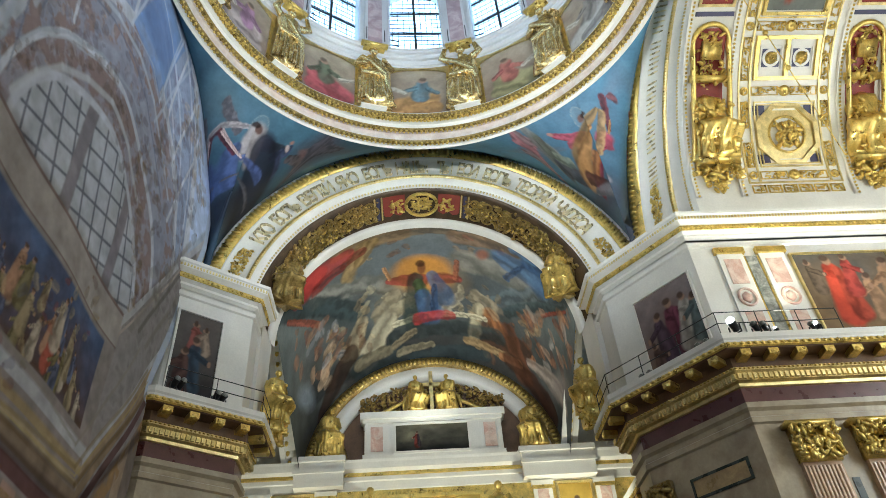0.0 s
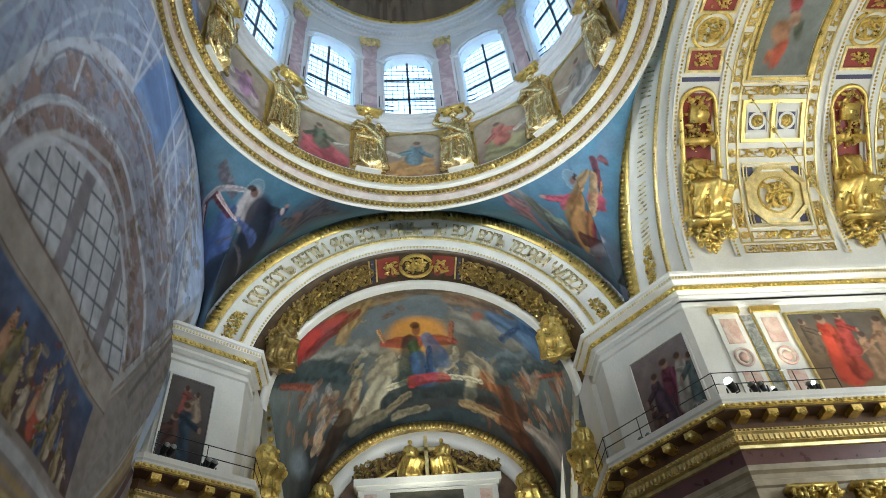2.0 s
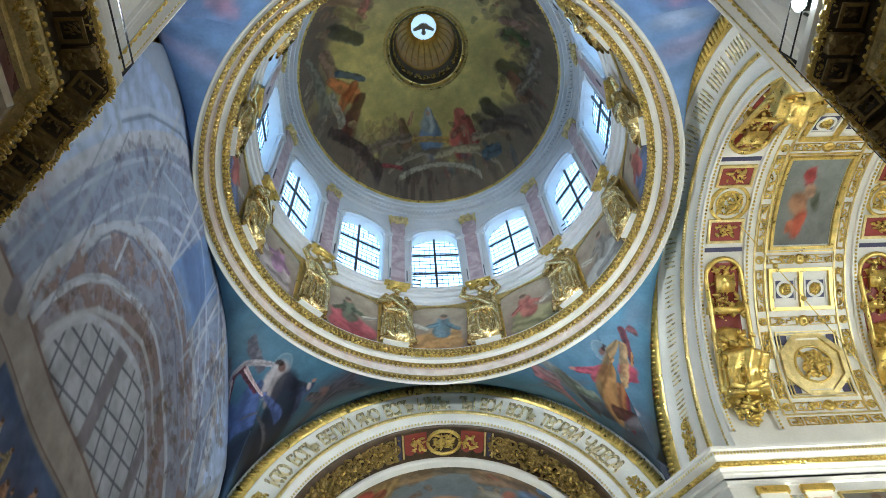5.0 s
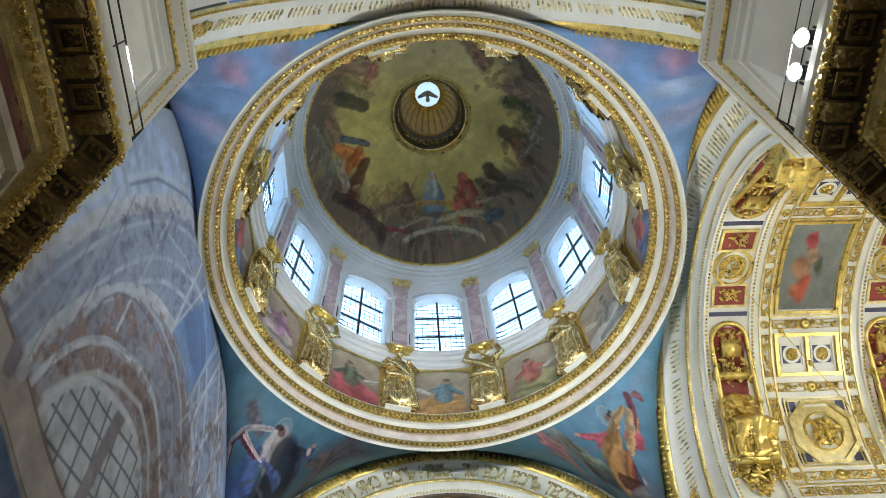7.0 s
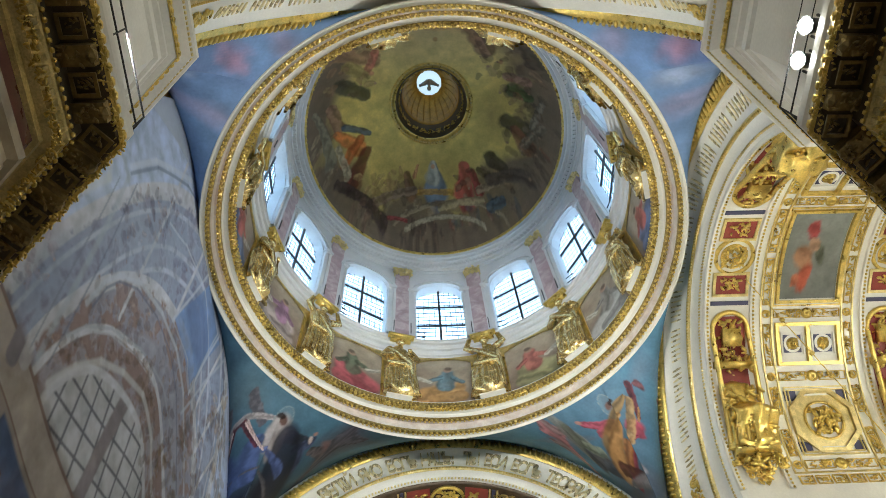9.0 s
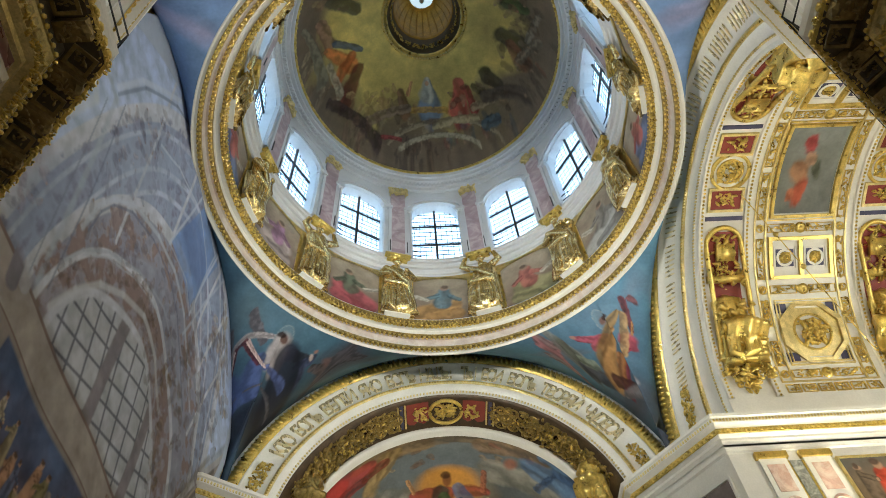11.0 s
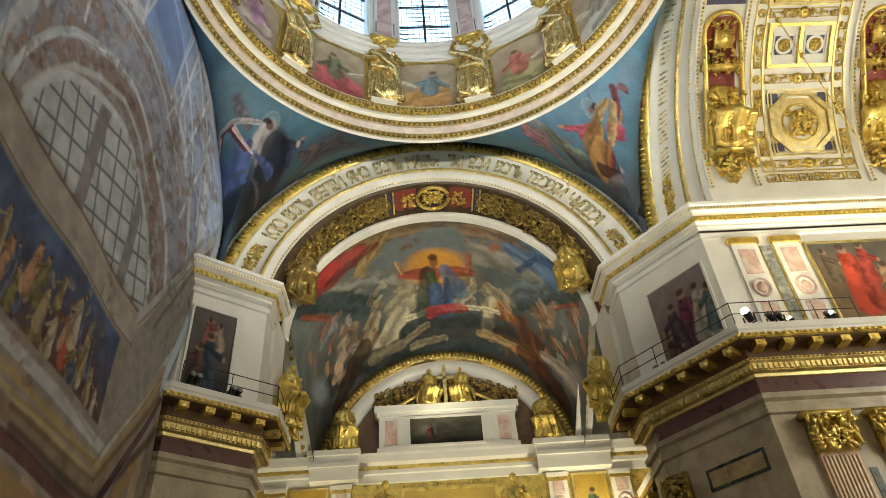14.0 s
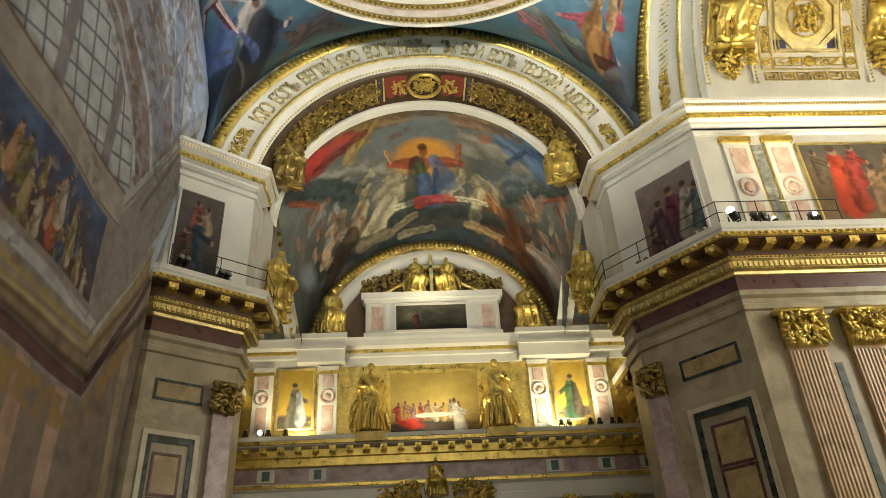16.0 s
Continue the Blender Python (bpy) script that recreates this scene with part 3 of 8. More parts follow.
# white reveal from the arch face in to the vault behind it
for side, prof in (("E", [(9.34, 0.05, 0), (9.2, 0.3, 0), (9.0, 0.34, 0), (8.95, 0.5, 0)]), ("W", [(7.86, 1.9, 0), (7.75, 2.4, 0), (7.4, 2.9, 0)])):
    plane = BANDS[side][0]
    out = 1 if side in "ES" else -1
    a = np.linspace(0, math.pi, 96)
    P = np.stack([np.stack(np.broadcast_arrays(*arc_point(side, plane + out * d, c, SPRING, r, a)), -1) for r, d, c in prof], 1)
    sheet("reveal", P, WHITE, arches[side], "white marble reveal")
    r, d, c = prof[-2]
    tagged(add("reveal_bead", *arch_beads(side, plane + out * d, c, SPRING, r, 0, math.pi, 150, (0.08, 0.06, 0.08)), GILT, arches[side], "", True), kind="stuff")

# the inscription, letter by letter
TEXT = "КТО БОГЪ ВЕЛІЙ ЯКО БОГЪ НАШЪ: ТЫ ЕСИ БОГЪ ТВОРЯЙ ЧУДЕСА"


def letter_mesh(ch, cache={}):
    if ch not in cache:
        cu = bpy.data.curves.new("letter", "FONT")
        cu.body, cu.size, cu.extrude, cu.resolution_u, cu.align_x = ch, 1.0, 0.05, 2, "CENTER"
        ob = bpy.data.objects.new("letter", cu)
        scene.collection.objects.link(ob)
        dg = bpy.context.evaluated_depsgraph_get()
        me = bpy.data.meshes.new_from_object(ob.evaluated_get(dg))
        bpy.data.objects.remove(ob)
        bpy.data.curves.remove(cu)
        me.materials.clear()
        me.materials.append(LETTERGILT)
        cache[ch] = me
    return cache[ch]


def inscription(side, text, a0, a1, r, size, depth):
    plane, c, _ = BANDS[side]
    out = 1 if side in "ES" else -1
    base = Vector(arches[side].location)
    for i, ch in enumerate(text):
        if ch == " ":
            continue
        a = a0 + (a1 - a0) * (i + 0.5) / len(text)
        e = Vector((1, 0, 0)) if side in "EW" else Vector((0, 1, 0))
        rad = e * math.cos(a) + Vector((0, 0, math.sin(a)))
        tan = (e * -math.sin(a) + Vector((0, 0, math.cos(a)))) * (1 if a1 > a0 else -1)
        p = Vector([float(q) for q in arc_point(side, plane + out * depth, c, SPRING, r, np.float64(a))])
        ob = new("letter", letter_mesh(ch))
        ob.parent = arches[side]
        m = Matrix((tan, rad, tan.cross(rad))).transposed().to_4x4()
        ob.matrix_basis = Matrix.Translation(p - base) @ m @ Matrix.Diagonal((size * 0.66, size, size * 1.9, 1))


inscription("E", TEXT, radians(152), radians(28), 11.7 - 1.98, 1.3, 0.03)
# the other two arches carry raised lettering that cannot be read: plain bars
for side in "SW":
    pcs = []
    for k in range(96):
        a = radians(24 + 132 * k / 96)
        if k % 8 != 7:
            pcs.append(skin_beads(side, 1.45, 0.02, a, a, 1, (0.44 if side == "S" else 0.36, 0.06, 0.06)))
    tagged(add("lettering", *joined(pcs), LETTERGILT, arches[side], "raised gilt lettering"), kind="stuff")

# ---- pendentives ----


def pendentive(quarter, colour_fn, label):
    """The curved triangle between two arches and the ring of the drum."""
    sx = 1 if "S" in quarter else -1
    sy = 1 if "E" in quarter else -1
    A, B = BANDS["S" if sx > 0 else "N"], BANDS["E" if sy > 0 else "W"]
    n, m = (260, 190) if sy > 0 else (110, 70)
    P = np.zeros((n, m, 3))
    for i in range(n):
        f = i / (n - 1)
        phi = f * math.pi / 2
        topp = np.array([sx * 11.0 * math.cos(phi), sy * 11.0 * math.sin(phi), 30.45])
        if f <= 0.5:
            th = math.pi / 2 * (1 - f * 2) + 0.02
            low = np.array([A[0], A[1] + sy * (A[2] + 0.2) * math.cos(th), SPRING + (10.7 if sx > 0 else 11.4) * math.sin(th)])
        else:
            th = math.pi / 2 * (f - 0.5) * 2 + 0.02
            low = np.array([B[1] + sx * (B[2] + 0.2) * math.cos(th), B[0], SPRING + (B[2] + 0.2) * math.sin(th)])
        for j in range(m):
            t = j / (m - 1)
            q = low * (1 - t) + topp * t
            bulge = 0.16 * np.linalg.norm(topp - low) * t * (1 - t)
            P[i, j] = q + bulge * np.array([sx * 0.7, sy * 0.7, 0.6])
    f, t = np.meshgrid(np.linspace(0, 1, n), np.linspace(0, 1, m), indexing="ij")
    across = (P[..., 0] * sx - P[..., 1] * sy) / math.sqrt(2)
    ob = sheet("pendentive", P, PAINT, None, "", True, colour_fn(across, P[..., 2]) * (np.array((1.0, 0.86, 0.9)) if sy > 0 else np.array((0.95, 0.92, 0.95))))
    return tagged(ob, label, "painted vault", "pendentives under the drum")


def pend_angel(x, y):
    cv = Canvas(ground(x * 0.2, (y - 24) / 6.5, 11, (0.03, 0.04, 0.07), (0.08, 0.20, 0.28), 0.2), x, y)
    cv.oval(0.72, 30.11, 3.07, 1.14, 2.99, (0.07, 0.195, 0.279), .9, 107)
    cv.oval(1.78, 30.04, 1.68, 0.45, -2.91, (0.091, 0.216, 0.275), .9, 114)
    cv.oval(-4.24, 30.67, 1.92, 0.32, 2.79, (0.095, 0.102, 0.122), .8, 121)
    cv.oval(-1.37, 27.39, 5.8, 1.18, 2.34, (0.02, 0.028, 0.051), .8, 128)
    cv.drape(1.63, 30.05, 0.38, 29.44, 0.14, 0.16, (0.133, 0.144, 0.168), 135)
    cv.drape(1.17, 29.54, -0.64, 29.66, 0.09, 0.1, (0.361, 0.381, 0.381), 142)
    cv.halo(-0.39, 29.7, 0.49, (0.216, 0.381, 0.407))
    cv.drape(-1.17, 29.53, -2.52, 29.97, 0.21, 0.08, (0.034, 0.045, 0.068), 156)
    cv.drape(-1.9, 29.53, -2.47, 29.97, 0.16, 0.14, (0.045, 0.084, 0.188), 163)
    cv.drape(-2.23, 29.66, -2.68, 29.57, 0.14, 0.17, (0.06, 0.102, 0.223), 170)
    cv.drape(-0.48, 29.46, -0.66, 28.97, 0.65, 0.61, (0.314, 0.328, 0.323), 177)
    cv.drape(-1.18, 29.31, -2.17, 28.45, 0.73, 1.6, (0.016, 0.023, 0.042), 184)
    cv.drape(0.1, 28.85, -0.61, 27.65, 0.28, 0.18, (0.047, 0.112, 0.314), 191)
    cv.drape(-0.4, 28.62, -1.98, 28.94, 0.12, 0.2, (0.054, 0.122, 0.352), 198)
    cv.drape(1.07, 29.47, -0.04, 28.77, 0.03, 0.1, (0.102, 0.016, 0.027), 205)
    cv.drape(0.96, 29.44, -0.36, 28.62, 0.02, 0.04, (0.552, 0.479, 0.445), 212)
    cv.drape(-0.28, 27.97, -2.51, 28.42, 0.0, 0.12, (0.109, 0.125, 0.147), 219)
    cv.oval(-2.33, 29.97, 0.17, 0.07, -3.06, (0.584, 0.546, 0.497), .4, 226)
    cv.oval(-2.34, 30.1, 0.12, 0.04, 2.88, (0.376, 0.209, 0.144), .4, 233)
    cv.drape(-2.73, 29.93, -3.96, 30.55, 0.08, 0.03, (0.098, 0.089, 0.093), 240)
    cv.oval(-3.27, 30.28, 0.38, 0.03, 2.82, (0.205, 0.122, 0.107), .6, 247)
    cv.drape(-3.39, 30.37, -4.82, 30.78, 0.02, 0.1, (0.076, 0.089, 0.117), 254)
    cv.oval(-0.41, 29.71, 0.27, 0.18, -3.14, (0.125, 0.061, 0.042), .35, 261)
    cv.oval(-0.19, 29.77, 0.29, 0.12, 2.89, (0.023, 0.015, 0.013), .35, 268)
    return cv.brushed(3.0, 31)


def pend_group(x, y):
    cv = Canvas(ground(x * 0.2, (y - 24) / 6.5, 21, (0.07, 0.09, 0.12), (0.11, 0.29, 0.43), 0.2), x, y)
    cv.oval(-0.75, 30.26, 2.97, 1.19, 2.92, (0.102, 0.283, 0.434), .9, 275)
    cv.oval(1.9, 30.1, 1.3, 0.28, -2.87, (0.144, 0.292, 0.434), .9, 282)
    cv.oval(-2.18, 28.03, 4.03, 0.71, 2.41, (0.078, 0.102, 0.138), .8, 289)
    cv.oval(-3.57, 30.39, 2.04, 0.08, 2.69, (0.171, 0.216, 0.254), .8, 296)
    cv.halo(-0.42, 29.9, 0.37, (0.305, 0.456, 0.468))
    cv.drape(-4.05, 30.55, -2.86, 30.22, 0.03, 0.06, (0.418, 0.178, 0.202), 310)
    cv.drape(-4.19, 30.7, -3.26, 30.32, 0.02, 0.02, (0.266, 0.212, 0.223), 317)
    cv.drape(-3.13, 30.23, -2.83, 29.76, 0.34, 0.32, (0.254, 0.323, 0.296), 324)
    cv.drape(-2.98, 30.14, -3.0, 29.97, 0.23, 0.39, (0.114, 0.156, 0.122), 331)
    cv.drape(-2.89, 29.9, -2.41, 29.41, 0.14, 0.18, (0.202, 0.296, 0.223), 338)
    cv.drape(-3.15, 29.89, -2.21, 28.74, 0.17, 0.22, (0.068, 0.091, 0.117), 345)
    cv.drape(1.12, 29.98, 0.48, 29.04, 0.16, 0.08, (0.147, 0.027, 0.037), 352)
    cv.drape(1.37, 29.9, 1.49, 29.87, 0.09, 0.18, (0.205, 0.068, 0.076), 359)
    cv.drape(0.04, 28.78, 0.01, 28.53, 0.4, 0.22, (0.434, 0.042, 0.089), 366)
    cv.drape(-0.09, 28.47, -1.77, 28.07, 0.01, 0.34, (0.305, 0.03, 0.068), 373)
    cv.drape(-2.19, 30.06, -0.69, 29.31, 0.07, 0.21, (0.485, 0.068, 0.127), 380)
    cv.drape(-0.81, 29.42, -1.75, 29.59, 0.18, 0.12, (0.509, 0.084, 0.15), 387)
    cv.oval(-2.26, 30.12, 0.17, 0.04, 2.8, (0.578, 0.301, 0.212), .4, 394)
    cv.drape(0.57, 29.77, -1.68, 28.99, 0.09, 0.59, (0.275, 0.188, 0.04), 401)
    cv.drape(0.66, 29.61, -0.48, 28.35, 0.16, 0.17, (0.381, 0.275, 0.093), 408)
    cv.drape(-0.17, 29.32, -2.0, 28.84, 0.09, 0.51, (0.434, 0.254, 0.058), 415)
    cv.drape(-0.85, 28.6, -1.51, 28.33, 0.26, 0.22, (0.434, 0.195, 0.025), 422)
    cv.drape(-2.02, 28.71, -1.24, 27.75, 0.24, 0.18, (0.098, 0.037, 0.034), 429)
    cv.drape(-0.94, 27.31, -2.2, 28.33, 0.32, 0.1, (0.205, 0.246, 0.287), 436)
    cv.drape(0.76, 29.3, 0.37, 28.93, 0.03, 0.02, (0.462, 0.254, 0.065), 443)
    cv.oval(-0.36, 29.83, 0.25, 0.14, -3.09, (0.231, 0.122, 0.078), .35, 450)
    cv.oval(-0.17, 29.85, 0.2, 0.11, 2.98, (0.048, 0.033, 0.03), .35, 457)
    return cv.brushed(3.0, 33)


def pend_sky(seed):
    def f(x, y):
        c = ground(x * 0.2, (y - 24) / 6.5, seed, (0.17, 0.22, 0.44), (0.20, 0.34, 0.60), 0.3)
        for k in range(8):
            c = blob(c, x, y, -5 + 1.4 * k, 29.0 + 1.2 * math.sin(k * 2.1 + seed), 1.2, 0.7, ((0.40, 0.26, 0.38), (0.36, 0.44, 0.60), (0.30, 0.32, 0.50))[k % 3], seed + k, 0.4 * k, 0.9)
        return c
    return f


pendentive("NE", lambda x, y: pend_angel(x, y), "blue fresco of a dark winged shape in drapery")
pendentive("SE", lambda x, y: pend_group(x, y), "blue fresco of yellow and crimson draped shapes")
pendentive("NW", pend_sky(41), "pale blue and violet clouded pendentive fresco")
pendentive("SW", pend_sky(61), "light blue clouded pendentive fresco")

# ---- the drum ----
drum = thing("drum", (0, 0, 30.4), "round white drum with gilded rings and mauve pilasters", "drum")


def rings(name, prof, mat, label="", smooth=False):
    P, full = turned(prof)
    return sheet(name, P, mat, drum, label, smooth, wrap_n=True)


rings("outer_moulding", [(11.02, 30.9), (11.02, 30.42), (10.98, 30.42), (10.92, 30.52), (10.8, 30.55)], WHITE, "white moulding")
rings("lower_gilding", [(10.8, 30.55), (10.74, 30.5), (10.62, 30.55), (10.6, 30.68)], BRONZE, "gilded bead moulding")
rings("marble_band", [(10.6, 30.68), (10.56, 31.12), (10.45, 31.14)], PALEPINK, "pale pink marble band")
rings("middle_gilding", [(10.45, 31.14), (10.38, 31.1), (10.28, 31.15), (10.25, 31.25)], BRONZE, "gilded bead moulding")
rings("white_band", [(10.25, 31.25), (10.22, 31.5), (10.0, 31.52)], WHITE)
rings("upper_gilding", [(10.0, 31.52), (9.88, 31.48), (9.74, 31.55), (9.72, 31.8)], BRONZE, "wide gilded leaf band")
rings("lower_wall", [(9.72, 31.8), (9.76, 31.9), (10.1, 31.92), (10.1, 36.0), (10.02, 36.02)], DRUMWHITE)
rings("gallery_gilding", [(10.02, 36.02), (9.94, 36.0), (9.9, 36.08), (9.92, 36.14)], GOLD, "gilded bead moulding")
rings("gallery", [(9.92, 36.14), (9.98, 36.2), (9.98, 36.35), (9.86, 36.38), (9.8, 36.5), (9.86, 36.56), (9.86, 36.78), (9.72, 36.8), (9.66, 36.9), (9.72, 36.96), (9.72, 37.16), (9.58, 37.18), (9.55, 37.35), (9.45, 37.38)], DRUMWHITE, "white moulded gallery cornice")
for r, z, n, s in ((10.76, 30.48, 300, (0.05, 0.07, 0.06)), (10.66, 30.52, 240, (0.07, 0.09, 0.08)), (10.42, 31.08, 280, (0.05, 0.06, 0.06)), (10.31, 31.1, 240, (0.06, 0.09, 0.08)), (9.95, 31.46, 300, (0.05, 0.07, 0.06)), (9.84, 31.48, 200, (0.08, 0.10, 0.11)), (9.74, 31.56, 260, (0.05, 0.06, 0.08)), (9.72, 31.74, 300, (0.05, 0.05, 0.05)), (9.93, 36.03, 240, (0.05, 0.08, 0.06))):
    tagged(add("bead_ring", *ring_beads(r, z, n, s), GOLD, drum, "", True), kind="stuff")

# the wall with its windows: twelve bays
WIN_HALF = math.asin(1.5 / 9.5)
R_WALL, Z_SILL, Z_SPRING, Z_TOP = 9.5, 37.35, 42.75, 45.75
cyl = lambda r, a, z: (r * math.sin(a), r * math.cos(a), z)
lf = [foliage(rng, cyl(9.84, radians(2.5 * k), 31.5), (math.cos(radians(2.5 * k)), -math.sin(radians(2.5 * k)), 0), (math.sin(radians(2.5 * k)), math.cos(radians(2.5 * k)), 0), (0, 0, -1), 0.42, 0.26, 0.06, 9, 0.085) for k in range(144)]
tagged(add("rim_foliage", *joined(lf), GOLD, drum, "gilded leaf carving", True), kind="stuff")


def bay(k):
    a0 = radians(30 * k)
    cells = 12
    aa = np.linspace(-WIN_HALF, WIN_HALF, cells + 1)
    topz = [Z_SPRING + 1.2 * math.sqrt(max(0, 1 - (q / WIN_HALF) ** 2)) for q in aa]
    V, Fs = [], []
    side = radians(15)
    cols = [(-side, Z_SILL), (-WIN_HALF, Z_SILL)] + [(q, z) for q, z in zip(aa, topz)] + [(WIN_HALF, Z_SILL), (side, Z_SILL)]
    for r in (R_WALL, R_WALL + 0.75):
        for q, z in cols:
            V += [cyl(r, a0 + q, z), cyl(r, a0 + q, Z_TOP)]
    m = len(cols)
    for i in range(m - 1):
        if abs(cols[i][0] - cols[i + 1][0]) > 1e-9:
            Fs.append((2 * i, 2 * i + 2, 2 * i + 3, 2 * i + 1))
            Fs.append((2 * m + 2 * i, 2 * m + 2 * i + 1, 2 * m + 2 * i + 3, 2 * m + 2 * i + 2))
        if 0 < i < m - 2:
            Fs.append((2 * i, 2 * m + 2 * i, 2 * m + 2 * i + 2, 2 * i + 2))
    add("bay_wall", V, Fs, DRUMWHITE, drum)
    # moulded surround
    pcs = []
    for q0, q1, r0 in ((1.02, 1.36, 0.10), (1.03, 1.12, 0.22), (1.24, 1.36, 0.26)):
        arcs = np.linspace(math.pi, 0, 17)
        inner = [(-WIN_HALF * q0, Z_SILL)] + [(WIN_HALF * q0 * math.cos(t), Z_SPRING + 1.2 * q0 * math.sin(t)) for t in arcs] + [(WIN_HALF * q0, Z_SILL)]
        outer = [(-WIN_HALF * q1, Z_SILL)] + [(WIN_HALF * q1 * math.cos(t), Z_SPRING + 1.2 * q1 * math.sin(t) * 1.06) for t in arcs] + [(WIN_HALF * q1, Z_SILL)]
        P = np.array([[cyl(R_WALL - 0.003, a0 + u[0], u[1]), cyl(R_WALL - r0, a0 + u[0], u[1]), cyl(R_WALL - r0, a0 + v[0], v[1]), cyl(R_WALL - 0.003, a0 + v[0], v[1])] for u, v in zip(inner, outer)])
        pcs.append((P, grid_faces(*P.shape[:2])))
    add("surround", *joined(pcs), DRUMWHITE, drum, "white moulded window surround")
    # impost blocks where the arch of the surround springs
    for s in (-1, 1):
        b = a0 + s * WIN_HALF * 1.19
        t, o = np.array([math.cos(b), -math.sin(b), 0]), np.array([-math.sin(b), -math.cos(b), 0])
        add("impost", *frame_box(np.array(cyl(R_WALL, b, Z_SPRING - 0.15)) - t * 0.3, t, np.array([0, 0, 1.0]), o, 0.6, 0.26, 0.34), DRUMWHITE, drum)
    # pilaster with gilded capital
    b = a0 + radians(15)
    t, o = np.array([math.cos(b), -math.sin(b), 0]), np.array([-math.sin(b), -math.cos(b), 0])
    p = np.array(cyl(R_WALL + 0.05, b, Z_SILL))
    up = np.array([0, 0, 1.0])
    add("pilaster", *frame_box(p - t * 0.48, t, up, o, 0.96, 7.35, 0.3), MAUVE, drum, "mauve marble pilaster")
    cap = foliage(rng, p + up * 7.55 + o * 0.3, t, up, o, 1.15, 0.75, 0.18, 46, 0.2)
    add("capital", *joined([cap, frame_box(p - t * 0.55 + up * 7.25, t, up, o, 1.1, 0.72, 0.26)]), GILT, drum, "gilded leaf capital", True)
    # gallery rail
    pcs = []
    for z in (0.55, 1.05):
        pcs.append(frame_box(np.array(cyl(9.62, a0 + radians(11), Z_SILL + z)), t, up, o, 2.2, 0.05, 0.05))
    pcs.append(frame_box(p - t * 0.55 + o * 0.45, t, up, o, 0.05, 1.1, 0.05))
    pcs.append(frame_box(p + t * 0.5 + o * 0.45, t, up, o, 0.05, 1.1, 0.05))
    add("gallery_rail", *joined(pcs), IRON, drum, "thin black gallery rail")


for k in range(12):
    bay(k)


def drum_window(k):
    """Iron lattice with a bright pane behind."""
    a = radians(30 * k)
    t, o, up = np.array([math.cos(a), -math.sin(a), 0]), np.array([-math.sin(a), -math.cos(a), 0]), np.array([0, 0, 1.0])
    p = np.array(cyl(R_WALL + 0.55, a, Z_SILL))
    win = thing("window", p, "tall arched lattice window with bright daylight behind", "window", "windows of the drum")
    add("pane", *frame_box(p - t * 1.7 - o * 0.1, t, up, o, 3.4, 6.8, 0.03), SKYGLOW, win, "bright milky glass")
    bars = [frame_box(p - t * 0.07, t, up, o, 0.14, 6.6, 0.12)]
    for z in (2.35, 4.55):
        bars.append(frame_box(p - t * 1.6 + up * z, t, up, o, 3.2, 0.1, 0.1))
    add("frame", *joined(bars), IRON, win, "dark iron window frame")
    bars = [frame_box(p + t * q, t, up, o, 0.034, 6.5, 0.03) for q in np.linspace(-1.4, 1.4, 9)]
    bars += [frame_box(p - t * 1.6 + up * z, t, up, o, 3.2, 0.034, 0.03) for z in np.linspace(0.4, 6.2, 14)]
    add("lattice", *joined(bars), IRON, win, "thin iron lattice")


for k in range(12):
    drum_window(k)

rings("upper_cornice", [(9.7, 45.75), (9.46, 45.66), (9.42, 45.8), (9.46, 45.86), (9.46, 46.0), (9.3, 46.0), (9.22, 45.96), (9.18, 46.06), (9.22, 46.12), (9.22, 46.3), (9.0, 46.28), (8.96, 46.4), (9.0, 46.44), (8.98, 46.52), (8.76, 46.46), (8.72, 46.54), (8.76, 46.6), (8.74, 46.7), (8.56, 46.6), (8.5, 46.6)], DRUMWHITE, "white dome cornice")
rings("dome_gilding", [(8.5, 46.6), (8.42, 46.6), (8.38, 46.75), (8.46, 46.85)], GOLD, "gilded bead ring")
tagged(add("dome_bead", *ring_beads(8.42, 46.66, 170, (0.1, 0.1, 0.12)), GOLD, drum, "", True), kind="stuff")
tagged(add("cornice_dentil", *ring_beads(9.1, 46.22, 200, (0.09, 0.07, 0.09), CUBE), DRUMWHITE, drum), kind="stuff")

